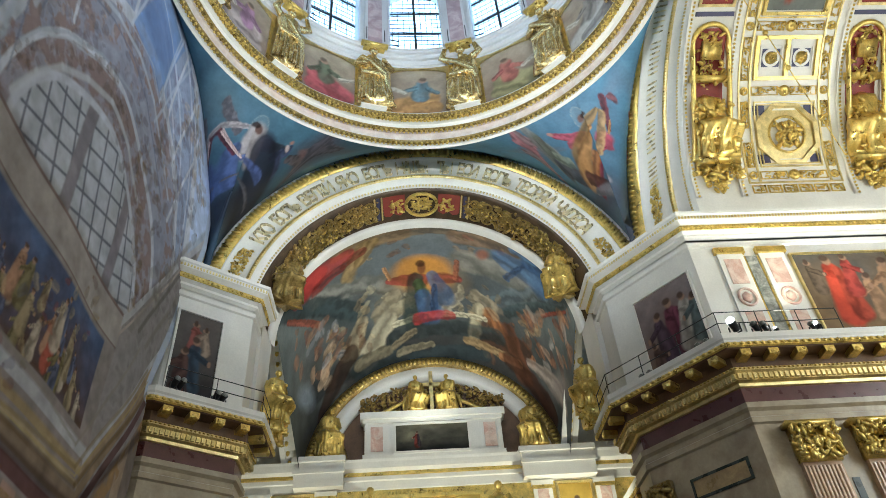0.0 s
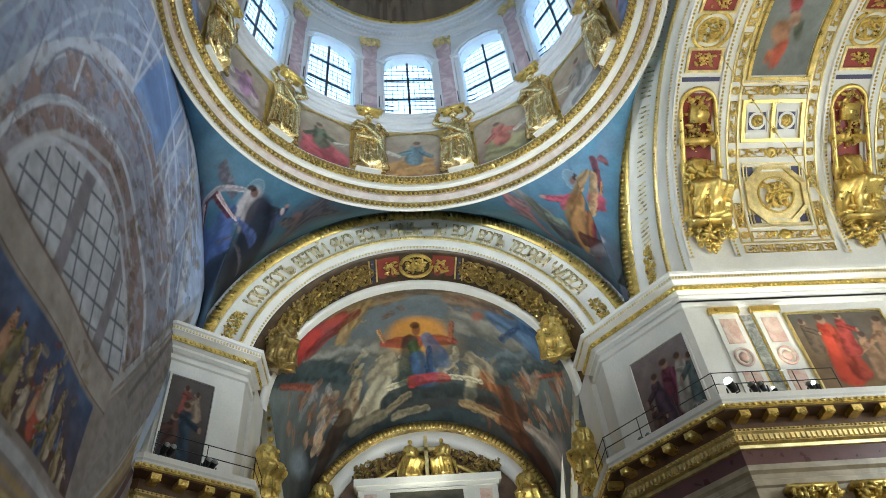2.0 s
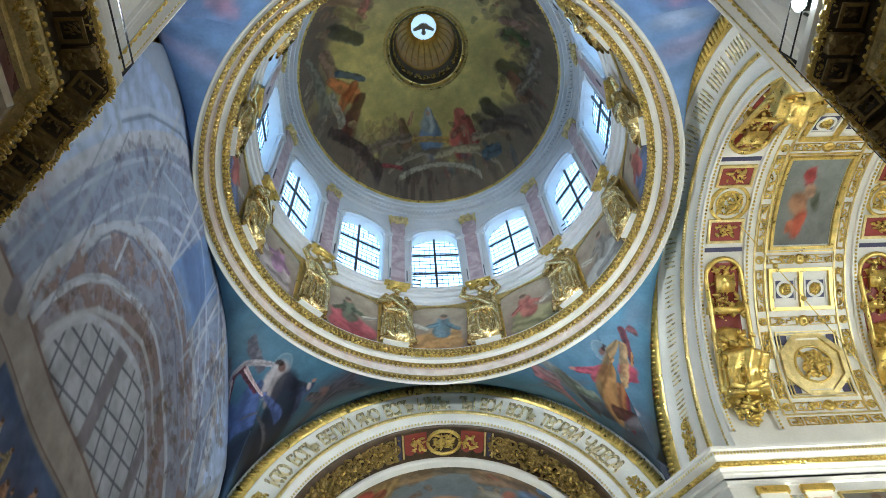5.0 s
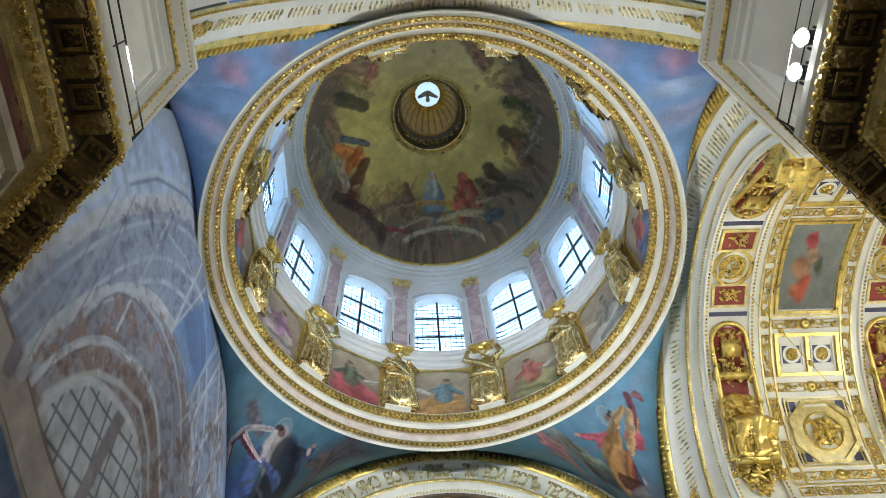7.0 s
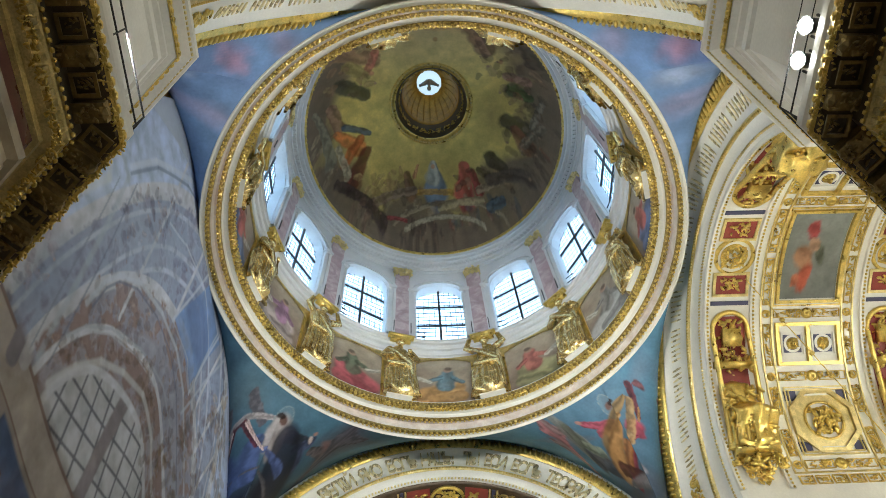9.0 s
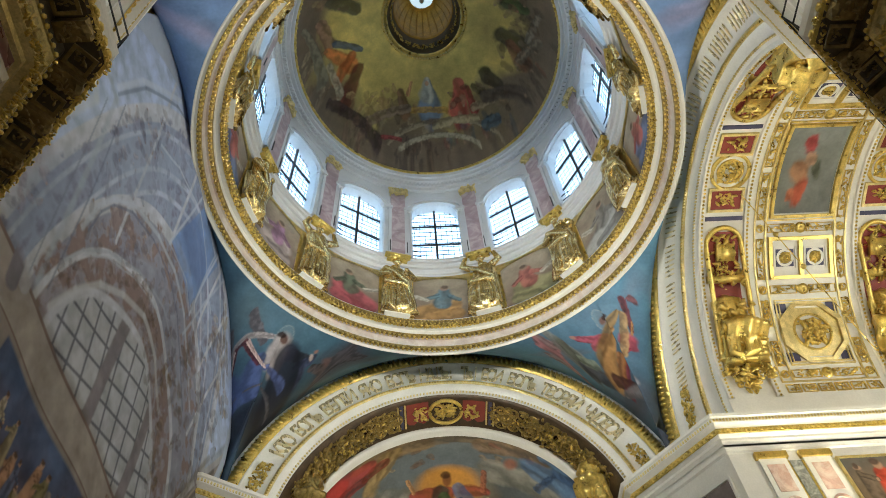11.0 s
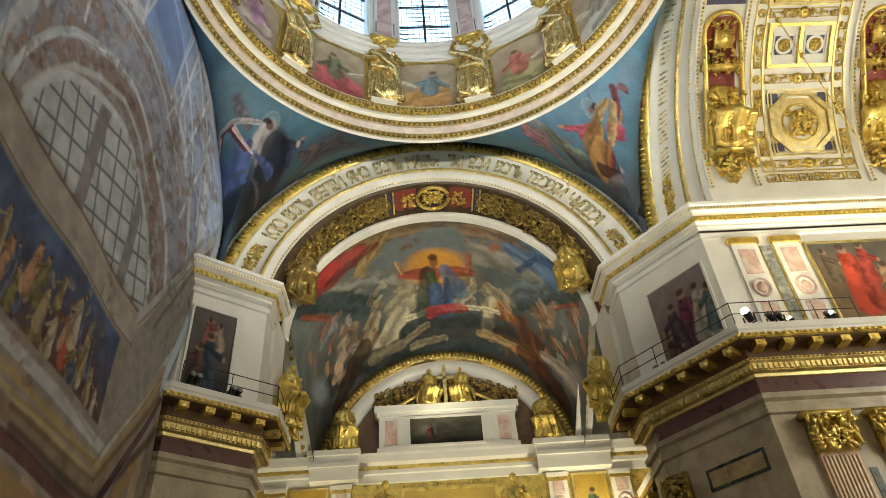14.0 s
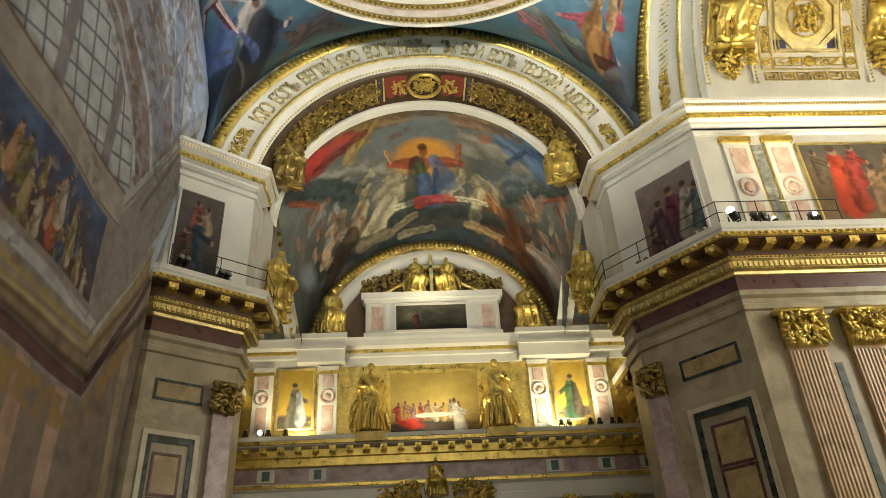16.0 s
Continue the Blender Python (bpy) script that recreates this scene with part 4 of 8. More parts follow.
# painted panels between the statues
pan_rng = np.random.RandomState(9)
PANEL = (((0.40, 0.06, 0.08), (0.10, 0.13, 0.08)), ((0.50, 0.26, 0.06), (0.10, 0.20, 0.26)), ((0.30, 0.28, 0.12), (0.40, 0.10, 0.08)), ((0.36, 0.35, 0.33), (0.22, 0.20, 0.18)),
         ((0.12, 0.17, 0.32), (0.44, 0.10, 0.07)), ((0.40, 0.32, 0.30), (0.30, 0.14, 0.26)))
for k in range(12):
    mid = radians(30 * k)
    s, t = np.meshgrid(np.linspace(-1, 1, 56), np.linspace(0, 1, 56), indexing="ij")
    ang = mid + s * radians(10.2)
    P = np.stack([9.98 * np.sin(ang), 9.98 * np.cos(ang), 31.95 + 4.1 * t], -1)
    lo, hi = PANEL[(k + 1) % 6]
    cv = Canvas(ground(s * 0.5 + k, t, 70 + k, (0.20, 0.15, 0.12), (0.40, 0.34, 0.26), 0.2), s * 1.8, t * 4.1)
    turn = 1 if k % 2 else -1
    cv.oval(0.9 * turn, 1.0, 1.0, 1.0, 0, (0.22, 0.17, 0.13), 0.9, 70 + k)
    cv.drape(-0.5 * turn, 1.5, 1.0 * turn, 0.7, 0.75, 0.8, lo, 80 + k)
    cv.drape(-0.9 * turn, 0.7, 0.5 * turn, 0.45, 0.5, 0.45, np.array(lo) * 0.75, 85 + k)
    cv.drape(-0.2 * turn, 2.75, -0.1 * turn, 1.7, 0.42, 0.6, hi, 90 + k)
    cv.drape(-0.5 * turn, 2.3, -1.0 * turn, 1.9, 0.2, 0.18, np.array(hi) * 0.8, 94 + k)
    cv.drape(0.2 * turn, 2.4, 0.95 * turn, 2.05, 0.22, 0.16, hi, 95 + k)
    cv.drape(0.85 * turn, 2.0, 1.45 * turn, 2.25, 0.2, 0.2, (0.46, 0.42, 0.34), 96 + k)
    cv.oval(-0.2 * turn, 3.05, 0.24, 0.3, 1.5, (0.36, 0.21, 0.14), 0.35, 99 + k)
    cv.oval(-0.25 * turn, 3.2, 0.26, 0.2, 0, (0.13, 0.09, 0.06), 0.4, 97 + k)
    c = cv.brushed(2.5, 60 + k)
    pan = sheet("painting", P, PAINT, None, "", True, c)
    tagged(pan, "arched painting of draped seated shapes on the drum", "painting", "paintings round the drum")
    arch_line = [(9.95, q, 32.1 + 3.0 + 0.85 * math.sqrt(max(0, 1 - (q / radians(10.4)) ** 2))) for q in np.linspace(-radians(10.4), radians(10.4), 25)]
    P = np.array([[cyl(9.93, mid + q, z), cyl(9.86, mid + q, z), cyl(9.86, mid + q, 36.02), cyl(9.93, mid + q, 36.02)] for _, q, z in arch_line])
    add("spandrel", P, grid_faces(*P.shape[:2]), GILT, drum, "gilded spandrel over the painting")

# ---- dome and lantern ----
dome_top = thing("dome", (0, 0, 46.8), "painted dome, dark cloud shapes round a golden centre", "dome")
n, m = 520, 170
tt = np.linspace(0, 1, m)
rad = 3.15 + (8.46 - 3.15) * (np.cos(tt * math.pi / 2) ** 0.95)
hgt = 46.85 + (55.34 - 46.85) * np.sin(tt * math.pi / 2) ** 1.0
aa = np.linspace(0, math.tau, n, endpoint=False)
P = np.stack([np.outer(np.sin(aa), rad), np.outer(np.cos(aa), rad), np.tile(hgt, (n, 1))], -1)
q = (rad / 8.46)
X, Y = np.sin(aa)[:, None] * q[None], np.cos(aa)[:, None] * q[None]
mott = cloud(X * 4 + 9, Y * 4 + 9, 3)
edge = np.clip((np.hypot(X, Y) + (mott - 0.5) * 0.5 - 0.69) / 0.2, 0, 1)
c = np.array((0.50, 0.39, 0.12)) * (0.75 + 0.5 * cloud(X * 5 + 3, Y * 5, 13))[..., None]
c = mixed(c, (0.30, 0.23, 0.17), np.clip(-Y - 0.1, 0, 1))
c = mixed(c, (0.135, 0.10, 0.07), edge)
c = c * (0.75 + 0.5 * cloud(X * 11 + 3, Y * 11 + 7, 17))[..., None]
cv = Canvas(c, X * 10, Y * 10, 1.05, 0.4, 0.84, 0.85)
cv.oval(-0.36, 5.77, 8.47, 3.29, -3.11, (0.275, 0.195, 0.042), .9, 975)
cv.oval(5.87, 0.98, 4.12, 2.89, 1.68, (0.235, 0.162, 0.042), .9, 982)
cv.drape(-7.54, -5.57, -5.02, -4.25, 0.91, 0.71, (0.254, 0.144, 0.068), 989)
cv.drape(-4.78, -4.97, -5.68, -2.96, 0.39, 0.4, (0.347, 0.107, 0.065), 996)
cv.drape(-7.04, -4.09, -5.79, -2.76, 0.55, 0.48, (0.266, 0.205, 0.058), 1003)
cv.drape(-7.72, -2.46, -6.03, -1.22, 0.74, 0.63, (0.044, 0.041, 0.026), 1010)
cv.oval(-5.19, -3.04, 0.27, 0.24, 1.3, (0.392, 0.175, 0.08), .4, 1017)
cv.crowd(-6.99, -3.73, (1.9, 0.68), (-0.23, 2.17), 16, 0.58, 1024, (0.205, 0.114, 0.058), (0.102, 0.061, 0.03), (0.266, 0.195, 0.08))
cv.drape(-8.63, -0.68, -8.15, 1.16, 0.42, 0.53, (0.205, 0.107, 0.065), 1031)
cv.drape(-7.72, 1.35, -5.71, 2.36, 0.34, 0.28, (0.037, 0.065, 0.098), 1038)
cv.drape(-8.34, 1.62, -6.58, 3.43, 0.31, 0.72, (0.479, 0.133, 0.01), 1045)
cv.drape(-6.46, 2.72, -7.64, 3.95, 0.43, 0.54, (0.305, 0.065, 0.005), 1052)
cv.drape(-5.91, 3.8, -7.04, 5.49, 0.48, 0.74, (0.102, 0.021, 0.013), 1059)
cv.drape(-8.28, 2.71, -7.49, 5.06, 0.24, 0.28, (0.296, 0.25, 0.159), 1066)
cv.crowd(-8.87, 3.16, (0.92, 0.79), (0.05, 1.83), 16, 0.44, 1073, (0.144, 0.089, 0.051), (0.254, 0.195, 0.117), (0.068, 0.042, 0.025))
cv.crowd(-4.95, 6.39, (2.08, 0.55), (-0.0, 0.67), 20, 0.47, 1080, (0.266, 0.156, 0.048), (0.144, 0.072, 0.025), (0.352, 0.231, 0.08))
cv.drape(-2.38, 6.37, -2.0, 7.67, 0.4, 0.59, (0.144, 0.068, 0.03), 1087)
cv.drape(-1.7, 6.51, -1.36, 5.64, 0.21, 0.16, (0.301, 0.127, 0.05), 1094)
cv.drape(0.17, 5.69, 0.26, 7.57, 0.26, 1.21, (0.093, 0.144, 0.216), 1101)
cv.drape(0.07, 5.5, 0.04, 6.6, 0.32, 0.74, (0.296, 0.279, 0.212), 1108)
cv.oval(0.06, 5.78, 0.24, 0.21, 1.65, (0.352, 0.168, 0.078), .35, 1115)
cv.drape(-1.37, 7.65, 1.76, 7.67, 0.22, 0.22, (0.361, 0.195, 0.021), 1122)
cv.drape(3.0, 5.79, 2.87, 7.77, 0.56, 0.95, (0.314, 0.034, 0.03), 1129)
cv.drape(3.7, 6.06, 4.2, 7.31, 0.37, 0.47, (0.195, 0.021, 0.019), 1136)
cv.drape(4.31, 5.88, 5.17, 6.11, 0.37, 0.27, (0.098, 0.068, 0.03), 1143)
cv.drape(4.11, 7.22, 5.79, 6.38, 0.26, 0.25, (0.212, 0.15, 0.084), 1150)
cv.crowd(-2.5, 6.73, (1.57, 0.18), (-0.02, 0.81), 10, 0.51, 1157, (0.205, 0.107, 0.045), (0.102, 0.061, 0.04))
cv.crowd(4.79, 6.08, (2.45, -0.51), (-0.06, 0.81), 18, 0.49, 1164, (0.102, 0.058, 0.034), (0.205, 0.117, 0.058), (0.047, 0.034, 0.023))
cv.drape(5.44, 4.81, 6.35, 5.16, 0.7, 0.49, (0.04, 0.032, 0.02), 1171)
cv.drape(5.16, 6.27, 8.1, 4.9, 0.44, 0.45, (0.065, 0.048, 0.037), 1178)
cv.crowd(-3.55, 8.27, (4.0, 0.91), (0.0, 0.69), 26, 0.48, 1185, (0.153, 0.102, 0.065), (0.068, 0.042, 0.032), (0.231, 0.175, 0.102))
cv.crowd(4.07, 8.16, (3.37, -0.83), (-0.13, 0.7), 24, 0.47, 1192, (0.109, 0.072, 0.051), (0.047, 0.068, 0.084), (0.178, 0.133, 0.078), (0.144, 0.042, 0.034))
cv.drape(-6.04, 7.49, -1.73, 7.47, 0.32, 0.33, (0.162, 0.109, 0.068), 1199)
cv.drape(-3.54, 8.79, 6.14, 7.81, 0.19, 0.12, (0.202, 0.156, 0.093), 1206)
cv.drape(0.56, 8.59, 4.37, 7.74, 0.27, 0.23, (0.266, 0.205, 0.102), 1213)
cv.oval(0.32, 8.37, 0.73, 0.26, 3.13, (0.098, 0.058, 0.037), .6, 1220)
cv.drape(-2.56, 9.31, 4.34, 8.78, 0.14, 0.11, (0.27, 0.227, 0.147), 1227)
cv.drape(-4.13, 8.5, -2.45, 9.02, 0.1, 0.09, (0.209, 0.03, 0.03), 1234)
cv.drape(4.93, 7.92, 6.08, 7.17, 0.28, 0.26, (0.044, 0.067, 0.084), 1241)
cv.drape(6.72, 1.33, 8.2, 1.7, 0.89, 0.85, (0.038, 0.033, 0.026), 1248)
cv.drape(7.45, 1.9, 8.18, 2.78, 0.47, 0.73, (0.15, 0.06, 0.03), 1255)
cv.drape(7.07, -1.65, 8.18, -1.34, 0.65, 0.56, (0.047, 0.072, 0.025), 1262)
cv.drape(6.55, -2.81, 8.06, -2.65, 0.44, 0.45, (0.205, 0.107, 0.08), 1269)
cv.drape(8.66, 1.18, 9.18, -1.29, 0.26, 0.21, (0.162, 0.136, 0.102), 1276)
cv.drape(8.01, 2.95, 9.28, 0.73, 0.32, 0.26, (0.15, 0.12, 0.084), 1283)
cv.crowd(7.88, -0.02, (1.44, -0.55), (0.13, 3.51), 30, 0.59, 1290, (0.102, 0.061, 0.037), (0.195, 0.122, 0.072), (0.047, 0.036, 0.025), (0.153, 0.048, 0.03))
cv.crowd(8.81, 3.11, (1.05, -0.81), (-0.19, 2.37), 20, 0.47, 1297, (0.068, 0.045, 0.032), (0.144, 0.102, 0.068), (0.042, 0.03, 0.023))
cv.drape(-4.76, -7.16, -2.89, -6.49, 1.01, 0.65, (0.074, 0.084, 0.08), 1304)
cv.drape(-1.24, -7.54, 1.31, -7.22, 0.85, 0.67, (0.266, 0.15, 0.04), 1311)
cv.oval(0.39, -5.85, 0.26, 0.24, 1.48, (0.27, 0.15, 0.051), .4, 1318)
cv.drape(3.47, -6.9, 4.73, -5.14, 0.92, 0.88, (0.144, 0.076, 0.042), 1325)
cv.drape(4.77, -4.59, 4.02, -5.94, 0.39, 0.29, (0.216, 0.117, 0.068), 1332)
cv.oval(6.0, -4.07, 0.28, 0.22, 1.67, (0.27, 0.122, 0.058), .4, 1339)
cv.drape(6.59, -7.3, 8.19, -4.58, 0.38, 0.56, (0.068, 0.047, 0.034), 1346)
cv.crowd(6.0, -4.91, (2.09, -0.49), (0.26, 2.23), 20, 0.64, 1353, (0.102, 0.058, 0.034), (0.178, 0.098, 0.068), (0.05, 0.037, 0.027))
cv.drape(-9.64, -1.16, -8.67, 3.53, 0.15, 0.41, (0.165, 0.15, 0.102), 1360)
cv.drape(-8.29, 4.95, -4.41, 8.65, 0.23, 0.31, (0.04, 0.025, 0.023), 1367)
cv.crowd(-6.42, 7.12, (2.22, 1.18), (0.08, 0.72), 16, 0.41, 1374, (0.068, 0.042, 0.032), (0.144, 0.08, 0.051), (0.04, 0.027, 0.023))
cv.crowd(-0.58, 9.7, (6.96, 0.35), (-0.04, 0.25), 26, 0.36, 1381, (0.045, 0.03, 0.023), (0.102, 0.065, 0.04), (0.027, 0.019, 0.016))
sheet("painted_vault", P, PAINT, dome_top, "dome fresco in browns round a golden sky", True, cv.brushed(2.0, 37) * 1.7, wrap_n=True)


def dome_ring(name, prof, mat, label=""):
    P, _ = turned(prof, 96)
    return sheet(name, P, mat, dome_top, label, True, wrap_n=True)


dome_ring("lantern_ring", [(3.2, 55.3), (3.12, 55.2), (2.95, 55.25), (2.9, 55.5), (2.75, 55.55)], GOLD, "gilded ring round the lantern")
tagged(add("lantern_bead", *ring_beads(3.02, 55.22, 90, (0.08, 0.1, 0.09)), GILT, dome_top, "", True), kind="stuff")
dome_ring("lantern_dark_band", [(2.75, 55.55), (2.62, 55.7), (2.5, 56.9), (2.3, 57.6)], SHADECOFFER_DARKBAND, "dark band with gilded ornament")
lt = [foliage(rng, cyl(2.5, radians(15 * k), 56.4), (math.cos(radians(15 * k)), -math.sin(radians(15 * k)), 0), (0, 0, 1), (-math.sin(radians(15 * k)), -math.cos(radians(15 * k)), 0), 0.5, 1.0, 0.06, 16, 0.11) for k in range(24)]
tagged(add("band_ornament", *joined(lt), GOLD, dome_top, "gilded ornament", True), kind="stuff")
dome_ring("lantern_bowl", [(2.3, 57.6)] + [(1.05 + 1.2 * math.cos(t), 57.7 + 4.4 * math.sin(t)) for t in np.linspace(0, math.pi / 2, 14)], DEEPGOLD, "ribbed gilded bowl")
for k in range(24):
    a = radians(15 * k)
    pts = [cyl(1.02 + 1.2 * math.cos(t), a, 57.7 + 4.38 * math.sin(t)) for t in np.linspace(0.05, math.pi / 2 * (0.8 if k % 2 else 1.0), 10)]
    v = []
    for p in pts:
        v += [(p[0] + 0.035 * math.cos(a), p[1] - 0.035 * math.sin(a), p[2]), (p[0] - 0.03 * math.sin(a), p[1] - 0.03 * math.cos(a), p[2] - 0.02), (p[0] - 0.035 * math.cos(a), p[1] + 0.035 * math.sin(a), p[2])]
    add("rib", v, grid_faces(10, 3), DEEPGOLD, dome_top)
add("lantern_pane", [cyl(1.1, radians(10 * k), 62.1) for k in range(36)], [tuple(range(36))], LANTERNGLOW, dome_top, "bright lantern glass")
# dove: body, head, tail and two wings of dull silver
dv = [lumps([(0, 0.05, 61.9), (0, -0.3, 61.9), (0, 0.42, 61.92)], np.tile(np.eye(3), (3, 1, 1)), [(0.14, 0.34, 0.12), (0.1, 0.12, 0.1), (0.2, 0.22, 0.03)], BALL2)]
for s in (-1, 1):
    dv.append(lumps([(s * (0.18 + 0.14 * k), -0.12 + 0.07 * k, 61.9) for k in range(5)], np.tile(np.eye(3), (5, 1, 1)), [(0.13, 0.26 - 0.03 * k, 0.03) for k in range(5)], BALL2))
tagged(add("dove_sculpture", *joined(dv), material("dull_silver", (0.35, 0.38, 0.42), 0.5, 0.4), None, "", True), "silvery sculpted dove hung in the lantern", "sculpture")

# ---- sculpture ----


def tube(points, radii, n=8):
    P = np.array(points, float)
    V = []
    for i, p in enumerate(P):
        d = P[min(i + 1, len(P) - 1)] - P[max(i - 1, 0)]
        d = d / (np.linalg.norm(d) + 1e-9)
        a = np.cross(d, (0.3, 0.9, 0.1))
        a /= np.linalg.norm(a)
        b = np.cross(d, a)
        V.append([p + radii[i] * (a * math.cos(t) + b * math.sin(t)) for t in np.linspace(0, math.tau, n, endpoint=False)])
    return np.array(V).reshape(-1, 3), grid_faces(len(P), n, False, True)


def drapery(h, seed, wide=0.2, seated=False):
    """A robed body: rings with deep folds, narrow at the waist and shoulders, closed below."""
    r = np.random.RandomState(seed)
    lv, n = 30, 44
    V = np.zeros((lv, n, 3))
    ph = r.uniform(0, 6, 5)
    prof = np.interp(np.linspace(0, 1, lv), (0, 0.02, 0.3, 0.5, 0.62, 0.78, 0.9, 0.96, 1.0), (0.0, 0.95, 0.85, 0.88, 0.62, 0.74, 0.68, 0.32, 0.2))
    for i in range(lv):
        t = i / (lv - 1)
        z = t * 0.86 * h
        rad = h * wide * prof[i]
        push = 0.75 * wide * h * math.exp(-((t - 0.40) / 0.13) ** 2) if seated else 0.03 * h * math.sin(t * 5 + ph[3])
        for j in range(n):
            a = math.tau * j / n
            amp = 0.24 * max(0.0, 1 - t * 1.1) + 0.07
            fold = 1 + amp * (math.sin(6 * a + ph[0] + 3.0 * t) * 0.55 + math.sin(11 * a + ph[1] - 5 * t) * 0.45)
            V[i, j] = (rad * fold * math.cos(a) + 0.03 * h * math.sin(t * 4 + ph[2]), rad * fold * math.sin(a) * 0.8 - (push if math.sin(a) < 0 else push * 0.35), z)
    return V.reshape(-1, 3), grid_faces(lv, n, False, True)


def sculpted(h, seed, wings=0.0, arms="down", seated=False, wide=0.2):
    """A plain robed shape facing -y, standing on the origin: one joined body."""
    r = np.random.RandomState(seed)
    eye3 = np.eye(3)
    pcs = [drapery(h, seed, wide, seated)]
    fwd = -0.03 * h
    pcs.append(lumps([(0, fwd, 0.94 * h), (0, fwd + 0.02 * h, 0.96 * h), (0, 0, 0.86 * h)], [eye3] * 3, [(0.045 * h, 0.052 * h, 0.062 * h), (0.055 * h, 0.055 * h, 0.052 * h), (0.035 * h, 0.035 * h, 0.05 * h)], BALL2))
    for s in (-1, 1):
        sh = np.array((s * 0.11 * h, 0, 0.79 * h))
        if arms == "up":
            pts = [sh, sh + (s * 0.085 * h, -0.05 * h, 0.05 * h), sh + (s * 0.05 * h, -0.05 * h, 0.19 * h)]
        elif arms == "wide":
            pts = [sh, sh + (s * 0.06 * h, -0.04 * h, -0.14 * h), sh + (-s * 0.02 * h, -0.13 * h, -0.12 * h + s * 0.05 * h)]
        else:
            pts = [sh, sh + (s * 0.05 * h, -0.02 * h, -0.18 * h), sh + (-s * 0.05 * h, -0.13 * h, -0.24 * h + s * 0.04 * h)]
        pcs.append(tube(pts, (0.048 * h, 0.042 * h, 0.026 * h)))
        pcs.append(lumps([pts[-1]], [eye3], [(0.03 * h, 0.03 * h, 0.035 * h)]))
        if wings:
            feathers = [((s * (0.07 + 0.035 * k) * h * wings, 0.08 * h, (0.74 - 0.07 * k) * h)) for k in range(8)]
            fr = []
            for k in range(8):
                t = radians(-50 - 5 * k) * s
                fr.append(np.array([[math.cos(t), 0, -math.sin(t)], [0, 1, 0], [math.sin(t), 0, math.cos(t)]]))
            pcs.append(lumps(feathers, fr, [(0.2 * h, 0.022 * h, 0.04 * h)] * 8))
    # a cloak slung across the body, and hanging folds
    pcs.append(tube([(-0.12 * h, -0.03 * h, 0.80 * h), (-0.03 * h, -0.12 * h, 0.66 * h), (0.11 * h, -0.09 * h, 0.52 * h), (0.14 * h, -0.02 * h, 0.30 * h)], (0.03 * h, 0.038 * h, 0.04 * h, 0.025 * h)))
    pcs.append(tube([(0.13 * h, -0.04 * h, 0.5 * h), (0.02 * h, -0.16 * h, 0.44 * h), (-0.12 * h, -0.08 * h, 0.5 * h)], (0.03 * h, 0.035 * h, 0.03 * h)))
    for k in range(7):
        a = math.pi * (1.08 + 0.84 * (k + 0.5 * r.rand()) / 7)
        z0 = r.uniform(0.40, 0.56) * h
        rr = wide * h * 0.9
        pcs.append(tube([(rr * 0.85 * math.cos(a), rr * 0.75 * math.sin(a), z0), (rr * 0.95 * math.cos(a + 0.12), rr * 0.85 * math.sin(a + 0.12), z0 * 0.55), (rr * 1.05 * math.cos(a + 0.05), rr * 0.9 * math.sin(a + 0.05), 0.03 * h)], (0.012 * h, 0.024 * h, 0.02 * h), 6))
    return joined(pcs)


def statue(name, mesh_src, place, turn, label, group="", mat=None, tilt=None):
    v, f = mesh_src
    ob = add(name, v, f, mat or GOLD, None, "", True)
    ob.location = place
    ob.rotation_euler = (0, 0, turn)
    if tilt is not None:
        ob.matrix_basis = tilt
    return tagged(ob, label, "statue", group)


# the twelve gilded bearers round the drum
for k in range(12):
    a = radians(15 + 30 * k)
    v, f = sculpted(5.15, 30 + k % 6, 0.0, ("up", "wide", "down", "up", "wide")[k % 5], wide=0.17)
    v = v * np.array((1.08, 0.62, 1.0))
    st = statue("statue", (v, f), cyl(9.62, a, 32.0), -a, "tall gilded robed bearer statue standing on the drum ledge", "statues round the drum", FLOODLITGOLD)
    t, o, up = np.array([math.cos(a), -math.sin(a), 0]), np.array([-math.sin(a), -math.cos(a), 0]), np.array([0, 0, 1.0])
    p = np.array(cyl(10.06, a, 31.95))
    add("bearer_panel", *frame_box(p - t * 0.86, t, up, o, 1.72, 4.1, 0.12), GILT, drum, "gilded panel behind a bearer")
    add("panel_edge", *ring_box(p - t * 1.0 + o * 0.0, t, up, o, 2.0, 4.15, 0.13, 0.22), GOLD, drum, "gilded frame of the panel")
    add("plinth", *frame_box(p - t * 0.7 - up * 0.03, t, up, o, 1.4, 0.1, 0.56), WHITE, drum, "white plinth")
    cap = [frame_box(p - t * 0.62 + up * 5.1 + o * 0.1, t, up, o, 1.24, 0.16, 0.65), frame_box(p - t * 0.78 + up * 5.26 + o * 0.1, t, up, o, 1.56, 0.14, 0.75), foliage(rng, p + o * 0.7 + up * 5.12, t, up, o, 1.2, 0.3, 0.1, 18, 0.14)]
    add("console", *joined(cap), GOLD, drum, "gilded console", True)

# ---- south arm: coffered vault ----
VY, VR = 0.1, 8.1
vault = thing("coffered_vault", (12.1, VY, SPRING), "white barrel vault with gilded coffers and a painted centre", "vault")


def vpt(x, a, d=0.0):
    return (x, VY + (VR - d) * math.cos(radians(a)), SPRING + (VR - d) * math.sin(radians(a)))


